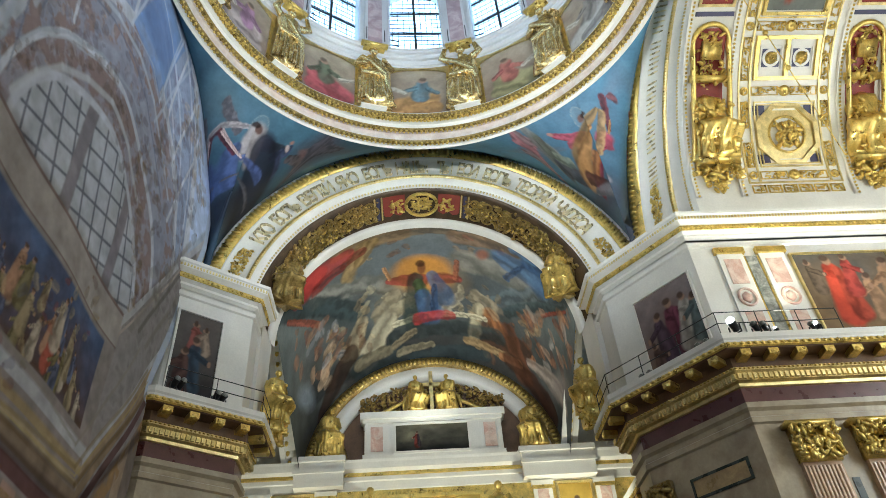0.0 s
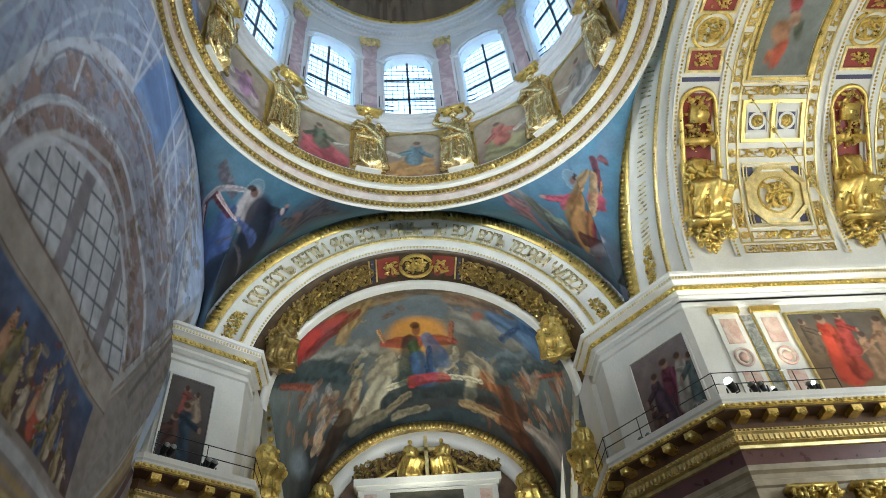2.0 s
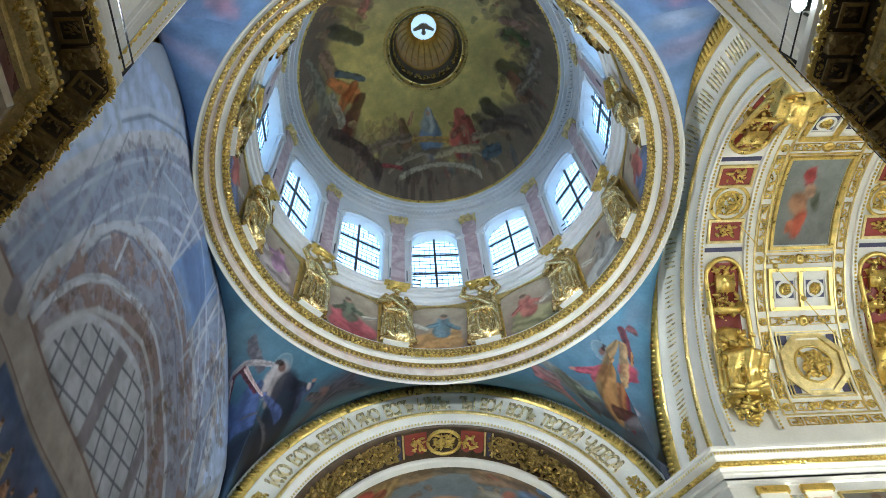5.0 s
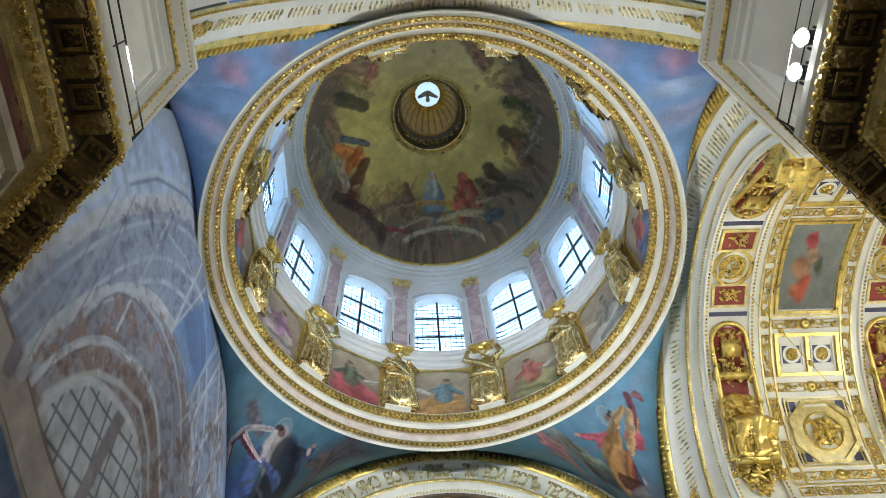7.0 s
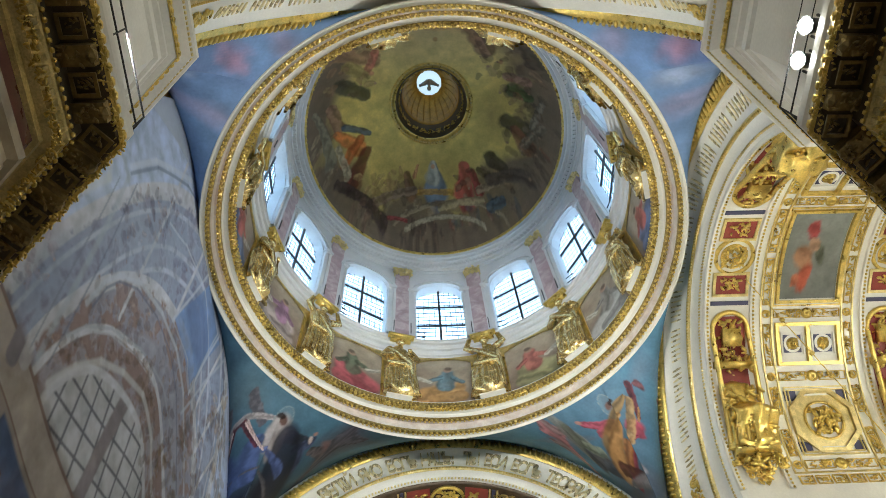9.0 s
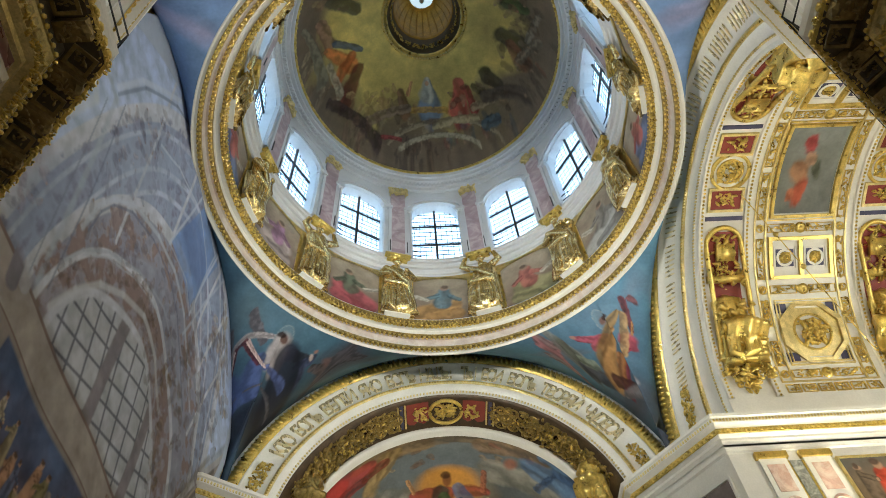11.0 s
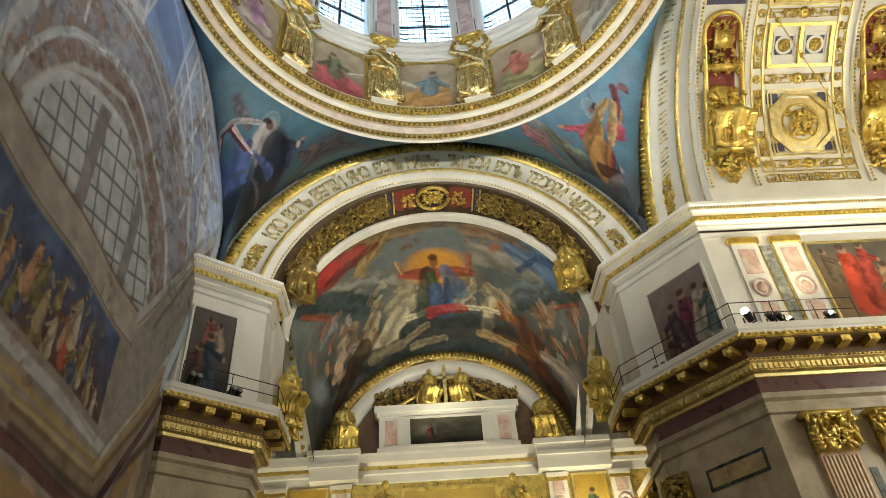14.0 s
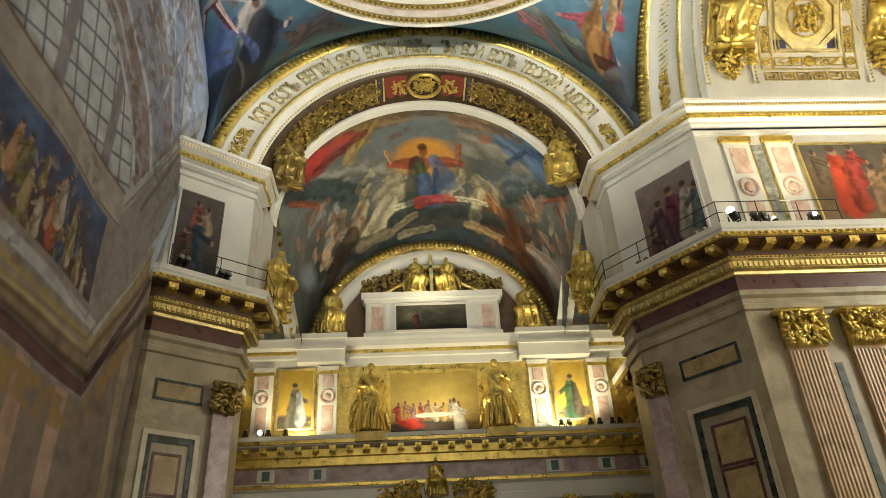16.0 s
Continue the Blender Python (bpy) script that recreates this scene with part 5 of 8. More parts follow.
def vbox(x0, x1, a0, a1, d0, d1):
    n = max(2, int(abs(a1 - a0) / 4) + 1)
    P = np.array([[vpt(x0, a, d0), vpt(x1, a, d0), vpt(x1, a, d1), vpt(x0, a, d1)] for a in np.linspace(a0, a1, n)])
    v, f = P.reshape(-1, 3), grid_faces(n, 4, False, True)
    return v, f + [(0, 1, 2, 3), (4 * n - 1, 4 * n - 2, 4 * n - 3, 4 * n - 4)]


def vframe(x0, x1, a0, a1, w, d0, d1):
    da = math.degrees(w / VR)
    return joined([vbox(x0, x0 + w, a0, a1, d0, d1), vbox(x1 - w, x1, a0, a1, d0, d1), vbox(x0 + w, x1 - w, a0, a0 + da, d0, d1), vbox(x0 + w, x1 - w, a1 - da, a1, d0, d1)])


def vleaf(x, a, wx, wa, count, size, depth=0.08):
    """Carved leaves on the vault at x and angle a."""
    u, v = np.array([1.0, 0, 0]), np.array([0, -math.sin(radians(a)), math.cos(radians(a))])
    w = -np.array([0, math.cos(radians(a)), math.sin(radians(a))])
    return foliage(rng, vpt(x, a, 0.02), u, v, w, wx, wa, depth, count, size)


def vdisc(x, a, r, d0, d1, n=20, hole=0.0):
    u, v = np.array([1.0, 0, 0]), np.array([0, -math.sin(radians(a)), math.cos(radians(a))])
    w = -np.array([0, math.cos(radians(a)), math.sin(radians(a))])
    o = np.array(vpt(x, a, 0))
    q = [(np.cos(t), np.sin(t)) for t in np.linspace(0, math.tau, n, endpoint=False) + math.pi / n]
    P = np.array([[o + (u * c + v * s) * rr + w * d for rr, d in ((r, d0), (r, d1), (max(hole, 0.001), d1), (max(hole, 0.001), d0))] for c, s in q])
    return P.reshape(-1, 3), grid_faces(n, 4, True, True)


xs, an = np.linspace(12.1, 30, 40), np.linspace(0, 180, 64)
P = np.array([[vpt(x, a) for a in an] for x in xs])
sheet("vault_shell", P, WHITE, vault)


def sculpted_group(seed, size):
    return sculpted(size, seed, 0.3, "wide", True, 0.27)


def niche_band(x0, x1):
    """The rib with a roundel at its crown and gilded seated shapes over both feet."""
    xm = 0.5 * (x0 + x1)
    for xe in (x0, x1 - 0.26):
        add("rib_edge", *vbox(xe, xe + 0.26, 8, 166, -0.05, 0.14), WHITE, vault)
        P = np.array([vpt(xe + 0.13, a, 0.16) for a in np.linspace(8, 166, 120)])
        tagged(add("rib_bead", *lumps(P, np.tile(np.eye(3), (120, 1, 1)), np.tile((0.06, 0.07, 0.07), (120, 1))), GOLD, vault, "", True), kind="stuff")
    add("roundel", *joined([vdisc(xm, 87, 0.95, -0.05, 0.14, 32, 0.8), vdisc(xm, 87, 0.62, -0.05, 0.1, 24, 0.54), vleaf(xm, 87, 1.0, 1.0, 60, 0.16, 0.12)]), GOLD, vault, "gilded roundel", True)
    for a in (77, 97):
        add("crimson_panel", *vbox(xm - 0.72, xm + 0.72, a - 3.4, a + 3.4, -0.05, 0.03), CRIMSON, vault, "crimson panel")
        add("panel_frame", *vframe(xm - 0.85, xm + 0.85, a - 4.2, a + 4.2, 0.13, -0.05, 0.1), GILT, vault)
        add("panel_relief", *vleaf(xm, a, 0.9, 0.6, 30, 0.14, 0.12), GOLD, vault, "gilded relief", True)
    for a in (70.5, 103.5):
        add("blue_bar", *vbox(xm - 0.9, xm + 0.9, a - 0.7, a + 0.7, -0.05, 0.05), INDIGO, vault, "dark blue bar")
    for s in (1, -1):
        A = lambda q: 87 - s * (87 - q)
        add("niche", *vbox(xm - 0.72, xm + 0.72, min(A(22), A(66)), max(A(22), A(66)), -0.05, 0.03), CRIMSON, vault, "crimson niche ground")
        pts = [(xm + 0.86 * math.cos(t), 61 + 6.5 * math.sin(t)) for t in np.linspace(0, math.pi, 13)]
        line = [(xm + 0.86, 22)] + pts + [(xm - 0.86, 22)]
        add("niche_frame", *tube([vpt(x, A(q), 0.08) for x, q in line], [0.12] * len(line), 8), GOLD, vault, "gilded niche frame", True)
        # tablet, garland and bracket
        add("tablet", *joined([vbox(xm - 0.45, xm + 0.4, min(A(56), A(62)), max(A(56), A(62)), 0.1, 0.4), vleaf(xm, A(62), 1.1, 0.9, 34, 0.18, 0.3)]), GOLD, vault, "gilded tablet and leaves", True)
        add("bracket", *joined([vbox(xm - 0.95, xm + 0.95, min(A(48.5), A(51)), max(A(48.5), A(51)), 0.0, 0.45), vleaf(xm, A(50), 1.7, 0.7, 40, 0.18, 0.5), vleaf(xm, A(54), 1.2, 0.6, 24, 0.16, 0.4)]), GOLD, vault, "gilded bracket", True)
        add("console", *joined([vbox(xm - 0.95, xm + 0.95, min(A(18), A(20.5)), max(A(18), A(20.5)), 0.0, 0.75), vleaf(xm, A(16), 2.0, 0.7, 70, 0.2, 0.7), vleaf(xm, A(13), 1.0, 0.5, 30, 0.18, 0.4), vleaf(xm, A(11), 0.5, 0.4, 14, 0.15, 0.3)]), GOLD, vault, "gilded leaf console", True)
        up = Vector((0, -math.sin(radians(A(33))), math.cos(radians(A(33))))) * s
        w = -Vector((0, math.cos(radians(A(33))), math.sin(radians(A(33)))))
        up = (up * 0.9 + Vector((0, 0, 0.35))).normalized()
        w = (w - up * w.dot(up)).normalized()
        side = up.cross(w)
        m = Matrix((-side, -w, up)).transposed().to_4x4()
        if m.determinant() < 0:
            m = Matrix((side, -w, up)).transposed().to_4x4()
        base = Vector(vpt(xm, A(20.5), 0.35))
        statue("statue", joined([sculpted_group(51 + int(x0), 3.9), foliage(rng, (0, -0.3, 1.5), (1, 0, 0), (0, 0, 1), (0, -1, 0), 1.8, 2.6, 0.5, 60, 0.24)]), (0, 0, 0), 0, "gilded seated winged statue on a leaf console of the vault", "statues of the vault", GOLD, Matrix.Translation(base) @ m)


def coffer_field(x0, x1):
    """Five rows of gilded coffers with a painted panel at the crown."""
    xm = 0.5 * (x0 + x1)
    add("field_edge", *joined([vframe(x0 + 0.1, x1 - 0.1, 13, 161, 0.07, -0.05, 0.06), vbox(x0 + 0.62, x0 + 0.7, 13, 161, -0.05, 0.07), vbox(x1 - 0.7, x1 - 0.62, 13, 161, -0.05, 0.07)]), GILT, vault, "thin gilded fillets")
    for s in (1, -1):
        A = lambda q: 87 - s * (87 - q)
        R = lambda a, b: (min(A(a), A(b)), max(A(a), A(b)))
        # octagon with a medallion
        add("coffer_ground", *joined([vframe(x0 + 0.85, x1 - 0.85, *R(19, 42), 0.06, -0.05, 0.08), vframe(x0 + 1.0, x1 - 1.0, *R(20, 41), 0.05, -0.05, 0.1)]), GILT, vault)
        for dx in (-1, 1):
            for q in (22, 39):
                add("coffer_corner", *vbox(xm + dx * 1.25 - 0.28, xm + dx * 1.25 + 0.28, *R(q - 1.6, q + 1.6), -0.05, 0.03), INDIGO, vault, "dark blue corner")
        add("octagon", *joined([vdisc(xm, A(30.5), 1.62, -0.05, 0.22, 8, 1.38), vdisc(xm, A(30.5), 1.36, -0.05, 0.09, 8, 0.9)]), GILT, vault, "gilded octagonal coffer")
        add("medallion", *joined([vdisc(xm, A(30.5), 0.92, -0.02, 0.14, 28, 0.82), vleaf(xm, A(30.5), 1.15, 1.15, 90, 0.2, 0.22)]), GOLD, vault, "gilded medallion relief", True)
        # strip of leaves
        for q in (45.5, 66.5, 16.0):
            add("leaf_strip", *joined([vleaf(xm - 0.85, A(q), 1.2, 0.26, 26, 0.11), vleaf(xm + 0.85, A(q), 1.2, 0.26, 26, 0.11), vframe(xm - 1.6, xm - 0.3, *R(q - 1.5, q + 1.5), 0.04, -0.05, 0.05), vframe(xm + 0.3, xm + 1.6, *R(q - 1.5, q + 1.5), 0.04, -0.05, 0.05), vdisc(xm, A(q), 0.26, -0.05, 0.1, 16)]), GOLD, vault, "gilded leaf strip", True)
            for xe in (x0 + 0.4, x1 - 0.4):
                add("rosette", *joined([vdisc(xe, A(q), 0.2, -0.05, 0.08, 16, 0.14), vleaf(xe, A(q), 0.26, 0.26, 8, 0.1)]), GOLD, vault, "gilded rosette", True)
        # pair of square coffers
        add("square_frame", *joined([vframe(xm - 1.55, xm + 1.55, *R(49, 63.5), 0.17, -0.05, 0.16), vbox(xm - 0.085, xm + 0.085, *R(50, 62.5), -0.05, 0.16)]), GOLD, vault, "gilded double coffer frame")
        for dx in (-0.74, 0.74):
            add("square_ground", *vbox(xm + dx - 0.42, xm + dx + 0.42, *R(53.3, 59.2), -0.05, 0.03), INDIGO, vault, "dark blue square")
            add("square_fillet", *joined([vframe(xm + dx - 0.55, xm + dx + 0.55, *R(52.3, 60.2), 0.05, -0.05, 0.07), vdisc(xm + dx, A(56.3), 0.42, -0.05, 0.06, 20, 0.3)]), WHITE, vault)
            add("square_rosette", *joined([vleaf(xm + dx, A(56.3), 0.4, 0.4, 20, 0.13, 0.1), vdisc(xm + dx, A(56.3), 0.28, -0.05, 0.06, 16)]), GOLD, vault, "gilded rosette", True)
        # side strips
        for xe in (x0 + 0.4, x1 - 0.4):
            for a0, a1 in ((49, 63), (33, 42), (19, 28), (69.5, 86)):
                mid = 0.5 * (a0 + a1)
                L = math.radians(a1 - a0) * VR
                add("side_strip", *joined([vframe(xe - 0.18, xe + 0.18, *R(a0, a1), 0.04, -0.05, 0.05)] + [vleaf(xe, A(a0 + (a1 - a0) * (k + 0.5) / 4), 0.2, L / 4.5, 8, 0.11) for k in range(4)]), GOLD, vault, "gilded side strip", True)
        for k in range(6):
            xe = x0 + 0.5 + k * (x1 - x0 - 1.0) / 5
            add("foot_panel", *joined([vframe(xe - 0.32, xe + 0.32, *R(9.2, 12.2), 0.05, -0.05, 0.06), vleaf(xe, A(10.7), 0.36, 0.2, 9, 0.1)]), GOLD, vault, "small gilded panel", True)
    n = 50
    s, t = np.meshgrid(np.linspace(0, 1, n), np.linspace(0, 1, n), indexing="ij")
    P = np.array([[vpt(x0 + 1.0 + (x1 - x0 - 2.0) * i / (n - 1), 71.5 + 31 * j / (n - 1), 0.03) for j in range(n)] for i in range(n)])
    c = ground(s, t, 140, (0.18, 0.19, 0.18), (0.26, 0.28, 0.27), 0.2)
    for cx, cy, rx, ry, col in ((0.42, 0.8, 0.12, 0.14, (0.34, 0.07, 0.07)), (0.34, 0.45, 0.16, 0.2, (0.32, 0.17, 0.10)), (0.62, 0.5, 0.16, 0.1, (0.10, 0.11, 0.08)), (0.4, 0.22, 0.2, 0.12, (0.40, 0.10, 0.06)), (0.5, 0.62, 0.1, 0.12, (0.36, 0.22, 0.15)), (0.25, 0.2, 0.1, 0.08, (0.42, 0.14, 0.08))):
        c = blob(c, s, t, cx, cy, rx, ry, col, int(cx * 100), cx * 3, 0.4)
    sheet("painted_panel", P, PAINT, vault, "painted panel of red draped shapes on grey", True, c)
    add("painted_panel_frame", *joined([vframe(x0 + 0.82, x1 - 0.82, 70, 104, 0.14, -0.05, 0.16), vframe(x0 + 0.7, x1 - 0.7, 69, 105, 0.06, -0.05, 0.07)]), GOLD, vault, "gilded frame")


niche_band(12.1, 14.55)
coffer_field(14.7, 19.4)
niche_band(19.6, 22.0)
coffer_field(22.2, 26.9)
sx_pts = [(13.3, 0.9, 28.9), (15.9, 3.3, 26.3), (18.5, 6.2, 24.0)]
chain = tube([np.array(sx_pts[0]) * (1 - t) + np.array(sx_pts[2]) * t + np.array((0, 0, -0.25 * math.sin(math.pi * t))) for t in np.linspace(0, 1, 14)], [0.025] * 14, 6)
knots = [(np.array(sx_pts[0]) * (1 - t) + np.array(sx_pts[2]) * t + np.array((0, 0, -0.25 * math.sin(math.pi * t)))) for t in (0.25, 0.45, 0.75)]
tagged(add("hanging_chain", *joined([chain, lumps(knots, np.tile(np.eye(3), (3, 1, 1)), [(0.13, 0.13, 0.16)] * 3)]), GOLD, None, "", True), "thin gilded chain with knobs across the vault", "chain")

# ---- nave vault over the camera and other plain vaults ----
P = arch_band("W", -12.9, 0, SPRING, [(7.45, 0.0), (7.4, 0.05), (7.4, 29.2)], n=48)
tagged(sheet("nave_vault", P, CREAM), "plain pale barrel vault over the nave", "vault", kind="structure")
for k, y in enumerate((-13.3, -15.3)):
    tagged(add("vault_rib", *joined([arch_beads("W", y, 0, SPRING, 7.3, 0.05, math.pi - 0.05, 90, (0.1, 0.12, 0.5))]), GILT, None, "", True), "gilded rib of the nave vault", "rib", "nave ribs")
P = arch_band("N", -12.2, 0.5, SPRING, [(9.6, -0.6), (9.4, 0.0), (9.3, 17.5)], n=48)
tagged(sheet("north_vault", P, CREAM), "plain pale barrel vault behind the cloth", "vault", kind="structure")

# ---- choir: soffit, painted vault and lunette ----
choir = thing("choir_arch", (0, 14.8, SPRING), "deep arch with gilded reliefs on dark red and brown grounds", "arch")
# soffit ground carries the shadows of the carving in its colour
sheet("soffit", arch_band("E", 14.76, 0, SPRING, [(8.95, 0), (8.75, 0.1), (8.7, 2.1), (8.45, 2.2), (8.4, 2.35)], n=96), SHADEDGROUND, choir)
sheet("border", arch_band("E", 16.9, 0, SPRING, [(8.55, 0.1), (8.5, 0.0), (8.25, 0.0), (8.2, 0.12), (8.1, 0.4)], n=96), WHITE, choir, "white marble border")


for s in (-1, 1):
    add("leg", *joined([box((min(s * 9.6, s * 11.6), 14.75, 0), (max(s * 9.6, s * 11.6), 17.2, 16.0)), box((min(s * 8.25, s * 11.6), 14.75, 16.0), (max(s * 8.25, s * 11.6), 17.2, SPRING))]), WHITE, choir, "white marble jamb")


def spt(a, y, d=0.0):
    r = 8.74 - d
    return (r * math.cos(radians(a)), y, SPRING + r * math.sin(radians(a)))


def sleaf(a, y, wa, wy, count, size, depth):
    u, v = np.array([-math.sin(radians(a)), 0, math.cos(radians(a))]), np.array([0, 1.0, 0])
    w = -np.array([math.cos(radians(a)), 0, math.sin(radians(a))])
    return foliage(rng, spt(a, y), u, v, w, wa, wy, depth, count, size)


def sring(a, y, r, t):
    u, v = np.array([-math.sin(radians(a)), 0, math.cos(radians(a))]), np.array([0, 1.0, 0])
    w = -np.array([math.cos(radians(a)), 0, math.sin(radians(a))])
    o = np.array(spt(a, y)) + w * 0.1
    pts = [o + (u * math.cos(q) + v * math.sin(q)) * r for q in np.linspace(0, math.tau, 33)]
    return tube(pts, [t] * 33, 8)


def sbox(a0, a1, y0, y1, d):
    n = max(2, int((a1 - a0) / 3) + 1)
    P = np.array([[spt(a, y0, -0.02), spt(a, y1, -0.02), spt(a, y1, d), spt(a, y0, d)] for a in np.linspace(a0, a1, n)])
    return P.reshape(-1, 3), grid_faces(n, 4, False, True) + [(0, 1, 2, 3), (4 * n - 1, 4 * n - 2, 4 * n - 3, 4 * n - 4)]


add("roundel", *joined([sring(90, 15.85, 0.92, 0.11), sleaf(90, 15.85, 1.1, 1.1, 60, 0.2, 0.1)]), GOLD, choir, "gilded roundel with leaves", True)
for s in (-1, 1):
    add("crimson_panel", *sbox(*sorted((90 + s * 6.5, 90 + s * 15)), 15.0, 16.75, 0.03), CRIMSON, choir, "crimson panel")
    add("panel_relief", *sleaf(90 + s * 10, 15.85, 0.7, 1.0, 26, 0.18, 0.12), GOLD, choir, "gilded relief", True)
    add("blue_bar", *sbox(*sorted((90 + s * 16.4, 90 + s * 17.6)), 14.95, 16.8, 0.06), INDIGO, choir, "violet bar")
    add("bar_frame", *joined([sbox(*sorted((90 + s * 15.3, 90 + s * 15.9)), 14.95, 16.8, 0.08), sbox(*sorted((90 + s * 18.1, 90 + s * 18.7)), 14.95, 16.8, 0.08)]), GILT, choir)
    for a, cnt, dep, size in ((24, 60, 0.3, 0.22), (32, 70, 0.45, 0.24), (40, 70, 0.45, 0.24), (48, 70, 0.4, 0.22), (56, 60, 0.35, 0.2), (64, 50, 0.2, 0.18), (69, 40, 0.15, 0.16)):
        mid = 90 - s * (90 - a)
        rolls = [sring(mid + 1.6 * math.cos(q), 15.9 + 0.55 * math.sin(q), 0.26 + 0.05 * (k % 3), 0.06) for k, q in enumerate(np.linspace(0.3, 6.0, 5))]
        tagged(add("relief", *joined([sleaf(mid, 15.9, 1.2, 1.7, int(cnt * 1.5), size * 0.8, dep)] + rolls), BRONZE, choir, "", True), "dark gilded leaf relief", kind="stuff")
        # gold leaves scattered over the bronze stand for its highlights
        tagged(add("relief_highlight", *sleaf(mid, 15.85, 1.0, 1.3, cnt // 4, size * 0.7, dep + 0.08), GOLD, choir, "", True), "brighter gilded leaves standing for highlights of the relief", kind="stuff")
    # gilded drapery shape at the foot
    src = sculpted(3.4, 71 + s, 0.4, "wide", True, 0.25)
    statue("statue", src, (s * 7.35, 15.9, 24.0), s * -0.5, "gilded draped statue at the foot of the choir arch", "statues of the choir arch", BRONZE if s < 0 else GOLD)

n, m = 460, 260
TH = np.linspace(radians(172), radians(8), n)
OUTR = np.stack([8.2 * np.cos(TH), 0 * TH + 17.2, SPRING + 8.2 * np.sin(TH)], -1)
half = math.asin(7.4 / 7.54)
TI = np.linspace(math.pi / 2 + half + 0.25, math.pi / 2 - half - 0.25, n)
INNR = np.stack([0.3 + 7.54 * np.cos(TI), 0 * TI + 24.2, 17.8 + 7.54 * np.sin(TI)], -1)
t = np.linspace(0, 1, m)[None, :, None]
P = OUTR[:, None] * (1 - t) + INNR[:, None] * t
P[..., 2] += 1.4 * np.sin(t[..., 0] * math.pi) * np.sin(np.linspace(0, math.pi, n))[:, None] ** 0.6
X = np.repeat(np.linspace(-1, 1, n)[:, None], m, 1)
T = np.repeat(np.linspace(0, 1, m)[None], n, 0)
Y = 1 - T
cv = Canvas(ground(X * 1.2, Y, 201, (0.05, 0.05, 0.048), (0.19, 0.22, 0.22), 0.3), X * 9, Y * 8, 0.9, 0.4, 0.8, 0.85)
cv.oval(0.07, 5.88, 4.98, 2.4, -3.14, (0.205, 0.246, 0.296), .9, 464)
cv.oval(4.05, 4.22, 4.4, 1.05, -2.45, (0.147, 0.188, 0.216), .9, 471)
cv.oval(-5.47, 4.81, 5.51, 0.8, 2.32, (0.044, 0.067, 0.074), .9, 478)
cv.drape(-5.71, 5.88, -1.48, 3.69, 0.54, 0.53, (0.266, 0.266, 0.231), 485)
cv.drape(-8.26, 7.91, -3.25, 3.08, 0.4, 0.52, (0.042, 0.065, 0.072), 492)
cv.drape(-7.8, 6.95, -5.69, 4.33, 0.14, 0.17, (0.332, 0.068, 0.027), 499)
cv.drape(-4.13, 7.58, -1.19, 7.44, 0.64, 0.71, (0.323, 0.195, 0.072), 506)
cv.drape(-1.33, 7.49, 1.27, 7.65, 0.48, 0.41, (0.258, 0.178, 0.098), 513)
cv.drape(1.66, 7.17, 4.18, 7.6, 0.58, 0.68, (0.332, 0.202, 0.112), 520)
cv.crowd(-2.44, 6.74, (1.6, -1.0), (-0.04, -0.97), 16, 0.35, 527, (0.392, 0.254, 0.08), (0.205, 0.102, 0.04), (0.479, 0.352, 0.162))
cv.crowd(2.62, 6.73, (1.4, 0.73), (0.0, -0.93), 12, 0.36, 534, (0.392, 0.254, 0.117), (0.434, 0.144, 0.08), (0.254, 0.195, 0.138))
cv.drape(-2.92, 7.17, -3.74, 5.61, 0.46, 0.52, (0.402, 0.262, 0.084), 541)
cv.drape(-2.36, 7.38, -3.05, 6.15, 0.33, 0.4, (0.323, 0.209, 0.065), 548)
cv.drape(-3.75, 7.16, -6.12, 7.12, 0.45, 0.86, (0.434, 0.027, 0.021), 555)
cv.drape(-5.44, 7.18, -6.83, 7.27, 0.73, 0.55, (0.479, 0.03, 0.021), 562)
cv.drape(-4.11, 6.42, -5.56, 6.42, 0.31, 0.45, (0.223, 0.019, 0.014), 569)
cv.drape(-3.91, 6.52, -3.0, 6.85, 0.3, 0.35, (0.254, 0.042, 0.021), 576)
cv.drape(2.05, 5.32, 5.21, 5.5, 0.89, 0.75, (0.332, 0.314, 0.262), 583)
cv.drape(3.43, 3.51, 7.77, 7.55, 0.37, 0.39, (0.138, 0.178, 0.205), 590)
cv.drape(4.03, 3.2, 7.84, 7.05, 0.28, 0.2, (0.061, 0.093, 0.1), 597)
cv.drape(6.16, 4.82, 7.94, 7.11, 0.1, 0.09, (0.376, 0.068, 0.027), 604)
cv.drape(3.98, 6.63, 5.69, 6.68, 0.7, 1.0, (0.107, 0.223, 0.445), 611)
cv.drape(5.37, 7.39, 7.14, 7.86, 0.53, 0.47, (0.051, 0.117, 0.27), 618)
cv.drape(4.51, 7.7, 5.45, 7.9, 0.41, 0.38, (0.12, 0.238, 0.434), 625)
cv.drape(4.99, 6.95, 4.05, 5.3, 0.14, 0.21, (0.047, 0.098, 0.216), 632)
cv.oval(2.83, 6.21, 0.61, 0.35, -2.0, (0.456, 0.15, 0.08), .5, 639)
cv.oval(-0.0, 3.84, 2.43, 1.67, -3.13, (0.392, 0.231, 0.042), .9, 646)
cv.oval(-0.07, 4.27, 1.74, 1.36, -3.13, (0.761, 0.314, 0.01), .35, 653)
cv.oval(-0.05, 4.76, 1.31, 0.89, -3.14, (0.823, 0.352, 0.009), .6, 660)
cv.crowd(-1.8, 2.88, (1.62, -0.59), (-0.03, -0.72), 26, 0.36, 667, (0.434, 0.352, 0.202), (0.296, 0.216, 0.107), (0.552, 0.479, 0.296), (0.205, 0.15, 0.08))
